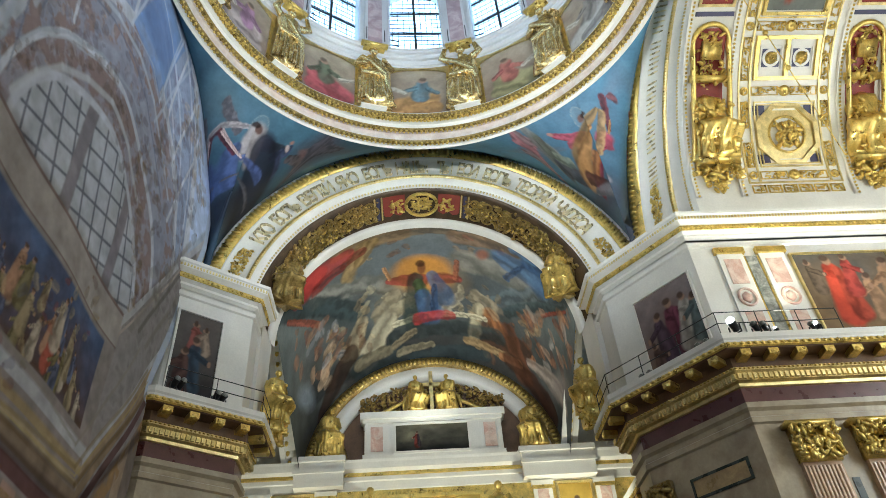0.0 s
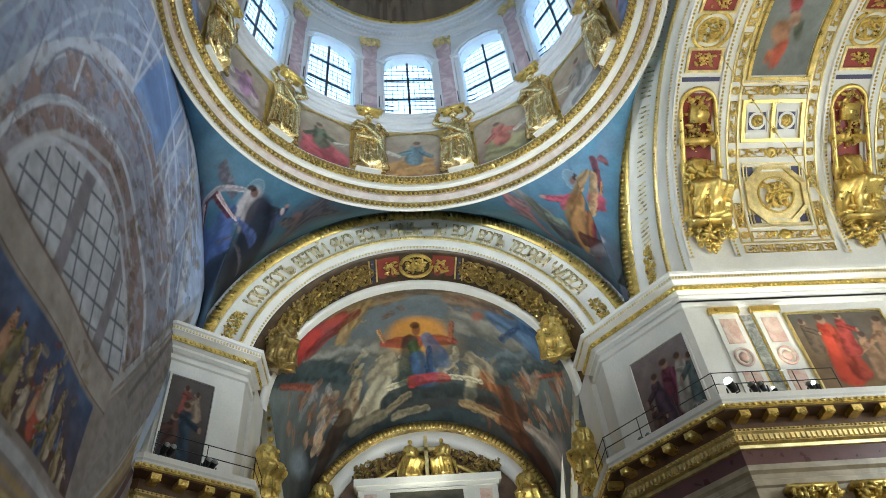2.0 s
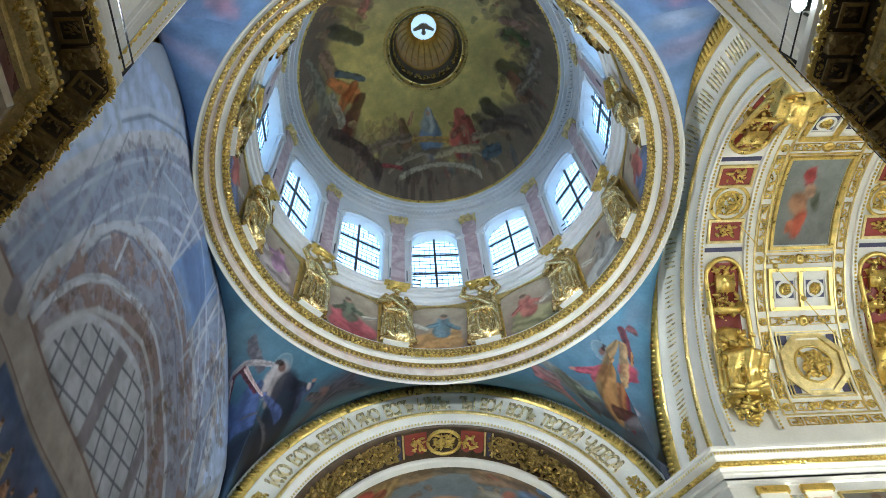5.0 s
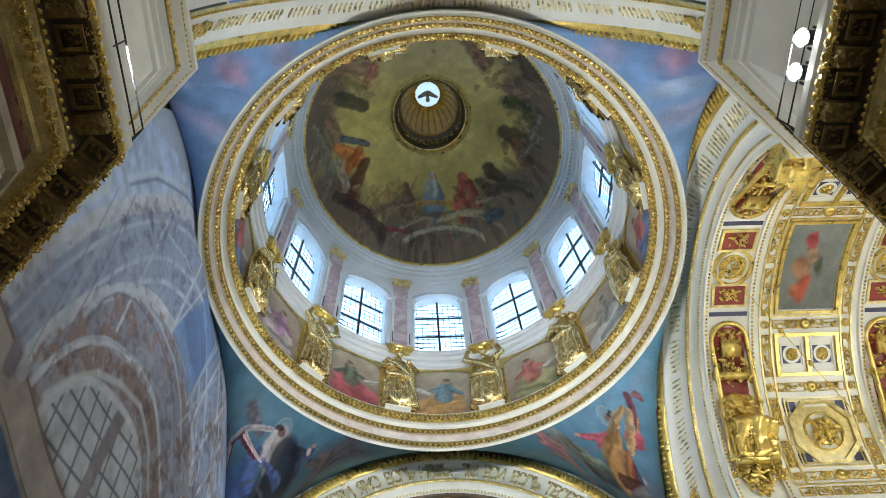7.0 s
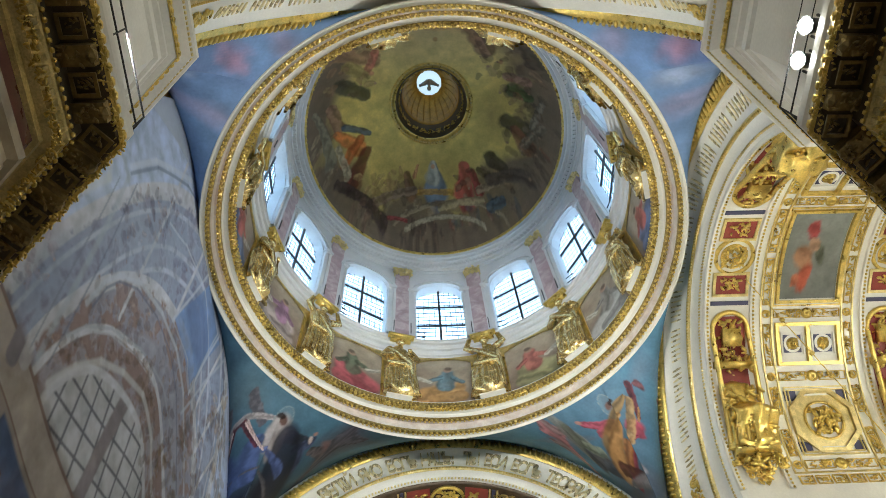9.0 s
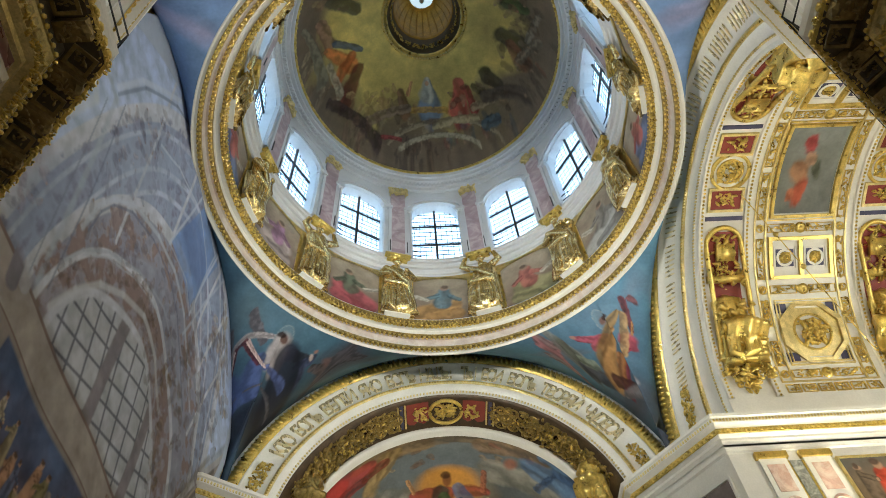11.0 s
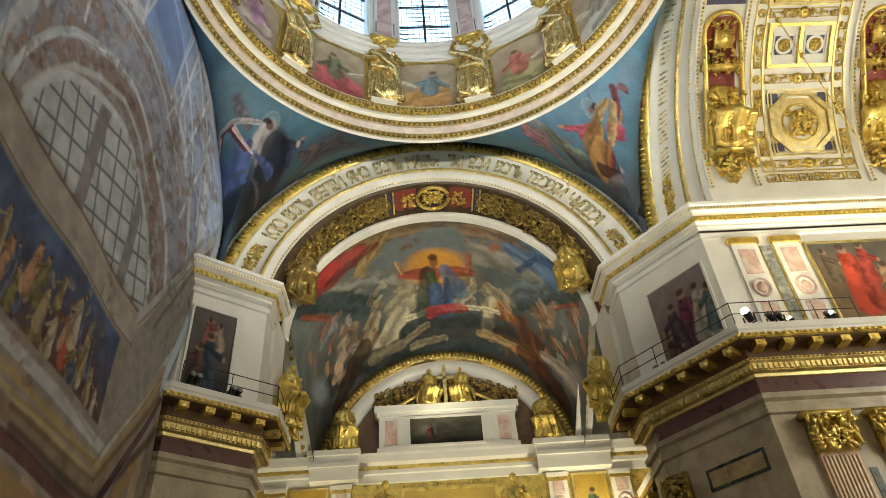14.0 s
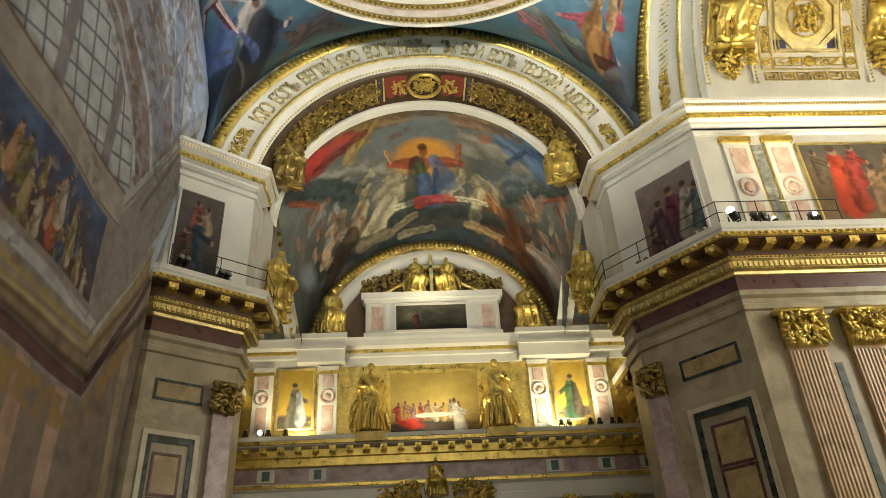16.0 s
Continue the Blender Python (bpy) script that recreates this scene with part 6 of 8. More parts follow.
cv.crowd(2.0, 3.09, (1.74, 0.58), (-0.06, -0.73), 24, 0.38, 674, (0.456, 0.392, 0.254), (0.296, 0.216, 0.107), (0.527, 0.456, 0.279), (0.238, 0.175, 0.102))
cv.drape(-1.52, 3.14, -2.31, 2.45, 0.41, 0.45, (0.392, 0.323, 0.202), 681)
cv.drape(-0.71, 2.76, -1.54, 2.5, 0.27, 0.3, (0.479, 0.402, 0.246), 688)
cv.drape(1.58, 3.09, 0.86, 2.21, 0.24, 0.27, (0.413, 0.352, 0.246), 695)
cv.drape(2.42, 3.36, 3.18, 3.04, 0.37, 0.39, (0.371, 0.301, 0.195), 702)
cv.drape(-1.82, 2.12, -2.91, 0.83, 0.49, 0.62, (0.485, 0.423, 0.279), 709)
cv.drape(-3.21, 2.45, -3.91, 1.33, 0.43, 0.64, (0.366, 0.287, 0.168), 716)
cv.crowd(-3.93, 2.1, (1.41, -0.89), (-0.08, -0.87), 24, 0.37, 723, (0.352, 0.254, 0.127), (0.254, 0.144, 0.058), (0.479, 0.381, 0.216), (0.153, 0.068, 0.03))
cv.drape(2.52, 2.71, 2.14, 1.35, 0.34, 0.34, (0.578, 0.491, 0.296), 730)
cv.drape(3.05, 2.54, 3.56, 2.13, 0.48, 0.41, (0.423, 0.15, 0.025), 737)
cv.crowd(4.17, 2.34, (1.84, 1.1), (-0.02, -0.96), 26, 0.39, 744, (0.254, 0.102, 0.034), (0.392, 0.246, 0.107), (0.144, 0.048, 0.016), (0.479, 0.323, 0.162))
cv.drape(2.76, 1.3, 5.07, 1.9, 0.38, 0.54, (0.089, 0.034, 0.014), 751)
cv.drape(4.01, 2.27, 4.66, 0.89, 0.44, 0.61, (0.144, 0.051, 0.019), 758)
cv.drape(-1.6, 1.16, 3.53, 1.69, 0.36, 0.37, (0.04, 0.054, 0.054), 765)
cv.drape(-6.37, 1.57, -1.66, 0.19, 0.56, 0.43, (0.023, 0.028, 0.031), 772)
cv.drape(-3.39, 0.6, -0.83, 0.24, 0.6, 0.55, (0.026, 0.04, 0.045), 779)
cv.drape(-0.57, 0.04, 2.71, 0.61, 0.46, 0.34, (0.028, 0.044, 0.05), 786)
cv.drape(-1.9, 0.77, -3.38, 0.74, 0.27, 0.33, (0.205, 0.168, 0.098), 793)
cv.drape(1.79, 1.0, 4.1, 0.99, 0.21, 0.23, (0.434, 0.279, 0.107), 800)
cv.drape(3.55, 0.89, 4.53, 1.09, 0.19, 0.21, (0.381, 0.15, 0.045), 807)
cv.drape(-1.41, 0.49, 0.13, 0.66, 0.19, 0.15, (0.305, 0.254, 0.15), 814)
cv.drape(-1.61, 0.84, -0.64, 1.31, 0.17, 0.17, (0.254, 0.195, 0.107), 821)
cv.crowd(-6.07, 3.39, (1.59, -1.61), (-0.22, -1.24), 34, 0.47, 828, (0.456, 0.27, 0.15), (0.323, 0.144, 0.068), (0.552, 0.381, 0.238), (0.205, 0.068, 0.034), (0.275, 0.279, 0.314))
cv.crowd(6.97, 4.37, (1.67, 1.9), (0.12, -1.55), 32, 0.54, 835, (0.552, 0.323, 0.195), (0.631, 0.254, 0.08), (0.392, 0.162, 0.068), (0.479, 0.434, 0.392), (0.195, 0.061, 0.03))
cv.drape(-5.82, 0.24, -3.97, 1.37, 0.5, 0.6, (0.034, 0.014, 0.007), 842)
cv.drape(4.0, 0.92, 6.74, 0.62, 0.43, 0.64, (0.065, 0.021, 0.009), 856)
cv.drape(5.16, 1.54, 7.79, 2.34, 0.23, 0.64, (0.392, 0.314, 0.262), 863)
cv.oval(-7.13, 2.15, 1.56, 0.56, 2.23, (0.275, 0.323, 0.392), .7, 870)
cv.oval(7.63, 2.71, 1.92, 0.59, -2.18, (0.323, 0.275, 0.262), .7, 877)
cv.drape(-1.58, 1.75, 2.79, 2.27, 0.16, 0.13, (0.672, 0.604, 0.392), 884)
cv.drape(-0.27, 3.79, -1.74, 4.05, 0.48, 0.21, (0.361, 0.034, 0.023), 891)
cv.drape(-1.68, 4.16, -1.95, 4.97, 0.12, 0.1, (0.578, 0.275, 0.08), 898)
cv.drape(0.68, 3.94, 1.59, 3.99, 0.41, 0.25, (0.332, 0.042, 0.027), 905)
cv.drape(1.45, 4.0, 1.55, 5.14, 0.15, 0.14, (0.392, 0.107, 0.04), 912)
cv.drape(-0.46, 3.82, -0.68, 2.02, 0.43, 0.65, (0.031, 0.05, 0.04), 919)
cv.drape(-0.35, 3.62, -0.12, 3.1, 0.28, 0.34, (0.068, 0.122, 0.037), 926)
cv.drape(0.35, 4.05, 0.84, 2.87, 0.33, 0.61, (0.08, 0.156, 0.314), 933)
cv.drape(-0.13, 2.93, 0.16, 2.13, 0.39, 0.72, (0.054, 0.125, 0.275), 940)
cv.drape(0.43, 3.47, 0.34, 2.17, 0.15, 0.22, (0.027, 0.063, 0.15), 947)
cv.drape(-0.43, 1.85, 1.18, 2.02, 0.31, 0.21, (0.434, 0.021, 0.016), 954)
cv.oval(-0.14, 4.54, 0.48, 0.24, 1.54, (0.231, 0.067, 0.023), .35, 961)
cv.oval(-0.19, 4.85, 0.27, 0.27, 1.63, (0.063, 0.022, 0.01), .35, 968)
tagged(sheet("vault_painting", P, PAINT, None, "", True, cv.brushed(3.0, 35)), "curved vault painting with a bright yellow glory among clouds", "painting")
for sgn in (-1, 1):
    q = np.linspace(0, 1, 16)
    pts = np.stack([sgn * (8.0 - 0.55 * q ** 2), 17.7 + 5.9 * q ** 0.8, 25.2 - 6.5 * q], -1)
    jm = thing("vault_jamb", pts[-1], "white marble strip with gilded beading beside the vault painting", "jamb", "jambs of the painted vault")
    P = np.stack([pts + np.array((sgn * w, d, 0)) for w, d in ((0.0, 0.3), (0.0, 0.0), (0.32, 0.0), (0.36, 0.08), (0.62, 0.08), (0.66, 0.0), (0.95, 0.0), (0.95, 0.3))], 1)
    sheet("strip", P, WHITE, jm, smooth=False)
    add("beading", *lumps(pts + np.array((sgn * 0.49, 0.02, 0)), np.tile(np.eye(3), (16, 1, 1)), [(0.12, 0.07, 0.2)] * 16), GOLD, jm, "gilded beading", True)
    add("disc", *lumps([pts[8] + np.array((sgn * 0.49, -0.02, 0))], [np.eye(3)], [(0.34, 0.1, 0.34)], BALL2), GILT, jm, "gilt disc", True)

lun = thing("lunette", (0, 24.3, 18.5), "white and gilded lunette wall over the icon screen", "wall")
a = np.linspace(TI[-1], TI[0], 72)
band = lambda r0, r1, d0, d1: np.stack([np.stack([0.3 + r * np.cos(a), 0 * a + 24.2 + d, 17.8 + r * np.sin(a)], -1) for r, d in ((r0, 0.1), (r0, d0), (r1, d1), (r1, 0.3))], 1)
sheet("gilded_archivolt", band(7.6, 6.95, -0.2, -0.15), BRONZE, lun, "dark gilded archivolt")
sheet("white_archivolt", band(6.95, 6.1, -0.1, -0.05), WHITE, lun, "white marble archivolt")
tagged(add("archivolt_leaf", *arch_beads("E", 23.98, 0.3, 17.8, 7.28, a[0], a[-1], 90, (0.22, 0.12, 0.08)), GOLD, lun, "", True), kind="stuff")
add("back", [(0.3, 24.55, 17.0)] + [(0.3 + 7.7 * math.cos(q), 24.55, 17.8 + 7.7 * math.sin(q)) for q in a], [(0, i, i + 1) for i in range(1, len(a))], SHADOWBROWN, lun, "dark brown lunette ground")

# ---- icon screen ----
screen = thing("icon_screen", (0, 24.0, 0), "white and gilded icon screen with mosaics, pilasters and cornices", "icon screen")
SY = 24.0


def srun(name, prof, mat, label="", x0=-13.0, x1=13.0):
    """A straight moulding on the screen: (out, height) points."""
    P = np.array([[(x, SY - o, z) for o, z in prof] for x in (x0, x1)])
    return sheet(name, P, mat, screen, label, smooth=False)


add("wall", *box((-13, SY, 0), (13, SY + 0.5, 18.6)), WHITE, screen)
srun("attic_cornice", [(0, 17.0), (0.1, 17.05), (0.1, 17.5), (0.2, 17.55), (0.22, 17.9), (0.5, 18.1), (0.55, 18.45), (0.6, 18.6), (0, 18.62)], WHITE, "white marble cornice")
srun("attic_bead", [(0.24, 17.75), (0.3, 17.78), (0.3, 17.95), (0.24, 17.98)], GOLD, "gilded bead row")
add("gold_field", *box((-12.5, SY - 0.04, 12.9), (12.5, SY - 0.005, 17.0)), GOLD, screen, "gilded ground of the screen")
# lower entablature
srun("ledge", [(0, 12.2), (1.2, 12.25), (1.25, 12.5), (1.3, 12.55), (1.3, 12.75), (0, 12.78)], WHITE, "white ledge")
srun("ledge_gilding", [(1.25, 12.3), (1.3, 12.33), (1.3, 12.5), (1.25, 12.53)], GOLD)
srun("bed_moulding", [(0.35, 11.3), (0.5, 11.35), (0.5, 11.75), (0.62, 11.8), (0.62, 12.2)], GOLD, "gilded bed moulding")
srun("frieze", [(0.3, 10.55), (0.3, 11.3)], MAUVE, "mauve marble frieze")
srun("architrave", [(0.2, 9.2), (0.45, 9.25), (0.45, 9.6), (0.38, 9.62), (0.38, 10.1), (0.55, 10.2), (0.55, 10.45), (0.3, 10.55)], WHITE, "white architrave")
srun("architrave_bead", [(0.56, 10.22), (0.6, 10.25), (0.6, 10.4), (0.56, 10.43)], GOLD)
srun("lower_wall", [(0.15, 0), (0.15, 9.2)], CREAM)
for x in np.arange(-12.6, 12.7, 0.9):
    add("bracket", *joined([box((x - 0.17, SY - 1.15, 11.95), (x + 0.17, SY - 0.6, 12.22)), lumps([(x, SY - 1.1, 12.02)], [np.eye(3)], [(0.15, 0.12, 0.16)])]), GOLD, screen, "gilded bracket")
for x in (-11.3, -8.9, -6.2, 6.4, 9.2, 11.5):
    add("frieze_panel", *box((x - 0.45, SY - 0.36, 10.6), (x + 0.45, SY - 0.3, 11.25)), WHITE, screen)
    add("frieze_stone", *box((x - 0.2, SY - 0.4, 10.68), (x + 0.2, SY - 0.36, 11.17)), material("green_stone", (0.10, 0.20, 0.17), 0.3, scale=3, fine=20, amount=0.3) if x == -11.3 else bpy.data.materials["green_stone"], screen, "dull green stone")


def small_pilaster(x, w=1.05):
    add("pilaster", *joined([box((x - w / 2, SY - 0.22, 12.9), (x + w / 2, SY - 0.02, 16.75)), box((x - w / 2 - 0.08, SY - 0.3, 16.75), (x + w / 2 + 0.08, SY - 0.02, 17.0)), box((x - w / 2 - 0.06, SY - 0.28, 12.8), (x + w / 2 + 0.06, SY - 0.02, 13.05))]), WHITE, screen, "white pilaster")
    for z0, z1 in ((13.3, 14.7), (15.75, 16.5)):
        add("pilaster_panel", *box((x - w / 2 + 0.22, SY - 0.25, z0), (x + w / 2 - 0.22, SY - 0.22, z1)), PINK, screen, "pink marble panel")
    ringp = [(x + 0.36 * math.cos(t), SY - 0.27, 15.22 + 0.36 * math.sin(t)) for t in np.linspace(0, math.tau, 25)]
    add("pilaster_disc", *joined([tube(ringp, [0.06] * 25, 6), lumps([(x, SY - 0.24, 15.22)], [np.eye(3)], [(0.22, 0.06, 0.22)])]), PINK, screen, "round medallion", True)
    add("pilaster_cap", *joined([box((x - w / 2 - 0.04, SY - 0.27, 16.55), (x + w / 2 + 0.04, SY - 0.02, 16.75))]), GOLD, screen, "gilded cap")


for x in (-9.45, -5.85, 6.1, 9.6):
    small_pilaster(x)
for x0, x1 in ((-7.6, -4.9), (5.1, 9.2)):
    add("pedestal_block", *joined([box((x0, SY - 0.75, 17.1), (x1, SY, 18.55)), box((x0 - 0.12, SY - 0.9, 18.5), (x1 + 0.12, SY, 18.8)), box((x0 - 0.08, SY - 0.85, 17.85), (x1 + 0.08, SY, 18.05))]), WHITE, screen, "white stepped block")


def picture(name, o, u, v, a, b, painter, label, category="painting", frame_mat=None, bar=0.18, group="", res=110):
    """A framed painting: canvas and raised frame."""
    o, u, v = np.array(o, float), np.array(u, float), np.array(v, float)
    w = np.cross(u, v)
    pic = thing(name, o + u * a / 2, label, category, group)
    P, s, t = flat_canvas(o + w * 0.06, u, v, a, b, max(20, int(res * min(1.6, a / b))), res)
    sheet("canvas", P, PAINT, pic, "", False, painter(s * a / b, t) * 0.78)
    add("frame", *ring_box(o - u * bar - v * bar, u, v, w, a + 2 * bar, b + 2 * bar, bar, 0.14), frame_mat or GOLD, pic, "moulded frame")
    return pic


def saint(seed, robe, cloak):
    def f(x, y):
        c = np.array((0.60, 0.40, 0.08)) * (0.85 + 0.3 * cloud(x * 6, y * 6, seed))[..., None]
        c = blob(c, x, y, 0.28, 0.1, 0.4, 0.14, (0.14, 0.11, 0.08), seed)
        return figure(c, x, y, 0.27, 0.4, 0.72, robe, seed + 2, cloak)
    return f


U, V = (1, 0, 0), (0, 0, 1)
picture("icon", (-8.55, SY - 0.05, 13.5), U, V, 1.85, 3.3, saint(1, (0.16, 0.15, 0.12), (0.42, 0.44, 0.44)), "gold-ground icon of a grey draped standing shape", "icon", GILT, 0.14, "icons of the screen")
picture("icon", (7.0, SY - 0.05, 13.5), U, V, 1.8, 3.3, saint(8, (0.05, 0.13, 0.06), (0.09, 0.07, 0.05)), "gold-ground icon of a dark green draped standing shape", "icon", GILT, 0.14, "icons of the screen")


def supper(x, y):
    c = ground(x * 0.6, y, 301, (0.30, 0.20, 0.07), (0.52, 0.38, 0.11), 0.15)
    c = blob(c, x, y, 0.6, 0.10, 0.9, 0.16, (0.07, 0.05, 0.04), 3)
    r = np.random.RandomState(2)
    for k in range(9):
        c = figure(c, x, y, 0.12 + 0.12 * k, 0.36 + 0.03 * math.sin(k * 2), 0.26, np.array(ROBES[r.randint(8)]) * 0.7, k)
    c = blob(c, x, y, 0.68, 0.30, 0.32, 0.045, (0.58, 0.52, 0.40), 5, 0, 0.2, 0.1)
    c = blob(c, x, y, 0.32, 0.16, 0.26, 0.10, (0.46, 0.04, 0.03), 7, -0.2)
    return figure(c, x, y, 1.06, 0.28, 0.5, (0.54, 0.50, 0.42), 9, None, 0.5)


picture("mosaic", (-2.35, SY - 0.05, 12.95), U, V, 4.95, 3.5, supper, "wide gold-ground mosaic of shapes at a white table", "mosaic", GOLD, 0.2)
tagged(add("bead_frieze", *lumps([(x, SY - 0.15, 16.75) for x in np.linspace(-2.4, 2.6, 26)], np.tile(np.eye(3), (26, 1, 1)), [(0.07, 0.06, 0.09)] * 26), GOLD, screen, "", True), kind="stuff")

att = thing("attic_block", (0.2, SY - 0.4, 18.6), "white marble attic block with a dark picture and pink panels", "attic")
add("body", *joined([box((-3.75, SY - 0.5, 18.6), (4.2, SY + 0.3, 20.75)), box((-4.0, SY - 0.75, 21.0), (4.45, SY + 0.3, 21.4)), box((-3.85, SY - 0.62, 20.75), (4.3, SY + 0.3, 21.0)), box((-3.85, SY - 0.6, 18.6), (4.3, SY + 0.3, 18.85))]), WHITE, att)
for x in (-3.05, 3.5):
    add("side_panel", *box((x - 0.35, SY - 0.53, 19.05), (x + 0.35, SY - 0.5, 20.55)), PINK, att, "pink veined panel")
    add("side_pilaster", *joined([box((x - 0.62, SY - 0.56, 18.85), (x - 0.45, SY - 0.5, 20.75)), box((x + 0.45, SY - 0.56, 18.85), (x + 0.62, SY - 0.5, 20.75))]), WHITE, att)


def gloomy(x, y):
    c = ground(x * 0.5, y, 311, (0.03, 0.03, 0.028), (0.16, 0.15, 0.11), 0.3)
    c = blob(c, x, y, 0.55, 0.62, 0.5, 0.34, (0.26, 0.24, 0.16), 3, 0, 0.9, 0.1)
    return figure(c, x, y, 0.75, 0.45, 0.55, (0.22, 0.04, 0.03), 4, (0.05, 0.04, 0.05))


picture("painting", (-1.95, SY - 0.52, 18.95), U, V, 4.15, 1.6, gloomy, "dark landscape painting with a dim red shape", "painting", WHITE, 0.14)
# gilded relief filling the lunette behind the cross
rel = [foliage(rng, (0.25 + dx, SY + 0.1, 21.7 + 1.5 * math.sqrt(max(0, 1 - (dx / 4.6) ** 2)) * 0.6), (1, 0, 0), (0, 0, 1), (0, -1, 0), 0.8, 1.7 * math.sqrt(max(0.02, 1 - (dx / 4.4) ** 2)), 0.25, 34, 0.17) for dx in np.linspace(-3.9, 3.9, 13)]
tagged(add("lunette_relief", *joined(rel), BRONZE, None, "", True), "dark gilded relief of clouds and heads round the cross", "relief")
# cross with two winged shapes
cx = [box((0.13, SY - 0.35, 21.4), (0.35, SY - 0.15, 24.2)), box((-0.45, SY - 0.35, 23.2), (0.93, SY - 0.15, 23.42))]
tagged(add("cross", *joined(cx), GILT), "gilded cross on top of the attic block", "cross")
for s in (-1, 1):
    statue("statue", sculpted(2.5, 82 + s, 0.9, "wide", True, 0.26), (0.24 + s * 0.95, SY - 0.35, 21.4), s * -0.35, "gilded kneeling winged statue beside the cross", "statues by the cross")
    wing = lumps([(0.24 + s * (1.7 + 0.22 * k), SY - 0.25, 22.2 - 0.12 * k) for k in range(9)], [np.array([[math.cos(q), 0, -math.sin(q)], [0, 1, 0], [math.sin(q), 0, math.cos(q)]]) for q in [s * -(0.5 + 0.03 * k) for k in range(9)]], [(0.62, 0.08, 0.13)] * 9)
    tagged(add("wing_relief", *wing, GOLD, None, "", True), "gilded wing relief beside the cross", "relief", "wing reliefs")
    statue("statue", sculpted(3.1, 92 + s, 0.75, "down", True, 0.25), (-5.7 if s < 0 else 5.95, SY - 0.45, 18.8), s * -0.3, "gilded seated winged statue on a white block", "seated statues of the screen")
    statue("statue", sculpted(4.0, 97 + s, 0.8, "wide", False, 0.2), (-3.4 if s < 0 else 3.55, SY - 0.9, 12.8), s * -0.25, "large gilded winged statue on the screen ledge", "standing statues of the screen")
    pb = box(((-3.4 if s < 0 else 3.55) - 0.8, SY - 1.5, 12.3), ((-3.4 if s < 0 else 3.55) + 0.8, SY - 0.2, 12.8))
    add("statue_base", *pb, BRONZE, screen, "bronze base")
    st = statue("statue", sculpted(2.9, 61 + s, 0.6, "wide", True, 0.25), (s * 7.5, 15.9, 17.1), s * -0.9, "gilded seated statue on a bracket of the choir jamb", "jamb statues")
    tagged(add("jamb_bracket", *joined([box((s * 7.75 - 0.65, 15.3, 16.55), (s * 7.75 + 0.65, 16.7, 17.1)), foliage(rng, (s * 7.3, 15.6, 16.4), (1, 0, 0), (0, 0, 1), (0, -1, 0), 1.0, 0.9, 0.3, 30, 0.2)]), GOLD, None, "", True), "gilded bracket under a statue", "bracket", "jamb brackets")
statue("statue", sculpted(2.0, 5, 0.9, "wide", True, 0.24), (0.0, SY - 1.0, 9.4), 0, "gilded statue group over the middle gate")
tagged(add("gate_relief", *joined([foliage(rng, (x, SY - 0.8, 9.9 - 0.25 * abs(x)), (1, 0, 0), (0, 0, 1), (0, -1, 0), 1.1, 1.3, 0.4, 60, 0.24) for x in (-2.4, -1.4, 1.4, 2.4)]), GOLD, None, "", True), "gilded cloud and figure relief over the gate", "relief")
for x in (-9.6, -7.0, 7.0, 9.8):
    add("capital", *joined([foliage(rng, (x, SY - 0.55, 8.8), (1, 0, 0), (0, 0, 1), (0, -1, 0), 1.3, 0.9, 0.25, 60, 0.2), box((x - 0.6, SY - 0.6, 8.4), (x + 0.6, SY - 0.15, 9.2))]), GOLD, screen, "gilded leaf capital", True)
    add("column", *tube([(x, SY - 0.45, z) for z in (0.0, 4.0, 8.4)], [0.62, 0.6, 0.52], 20), material("malachite", (0.04, 0.16, 0.11), 0.25, scale=4, fine=20, amount=0.4) if x == -9.6 else bpy.data.materials["malachite"], screen, "green malachite column", True)

# ---- paintings and panels on the piers ----


def scene_painter(seed, low, high, robes, dim=1.0):
    def f(x, y):
        c = ground(x, y, seed, low, high, 0.25)
        r = np.random.RandomState(seed)
        for k, (px_, py_, h, col, cl) in enumerate(robes):
            c = figure(c, x, y, px_, py_, h, col, seed + 3 * k, cl, 0.25 * math.sin(k * 2.0))
        return c
    return f


def diag(key):
    p = PATHS[key]
    i = 3 if key == "north_east" else 1
    a, b = np.array((*p[i], 0.0)), np.array((*p[i + 1], 0.0))
    u = (b - a) / np.linalg.norm(b - a)
    return a, u, np.array([-u[1], u[0], 0.0]), np.linalg.norm(b - a)


a, u, w, L = diag("south_east")   # runs from the side arm to the choir
robes = ((0.40, 0.45, 0.75, (0.16, 0.04, 0.07), (0.20, 0.05, 0.09)), (0.24, 0.42, 0.6, (0.10, 0.06, 0.09), None), (0.56, 0.5, 0.6, (0.42, 0.38, 0.33), None), (0.68, 0.48, 0.5, (0.12, 0.16, 0.16), None), (0.12, 0.2, 0.4, (0.12, 0.07, 0.06), None))
o = a + np.array((0, 0, 15.75)) + w * 0.01
up = np.array((0, 0, 1.0))
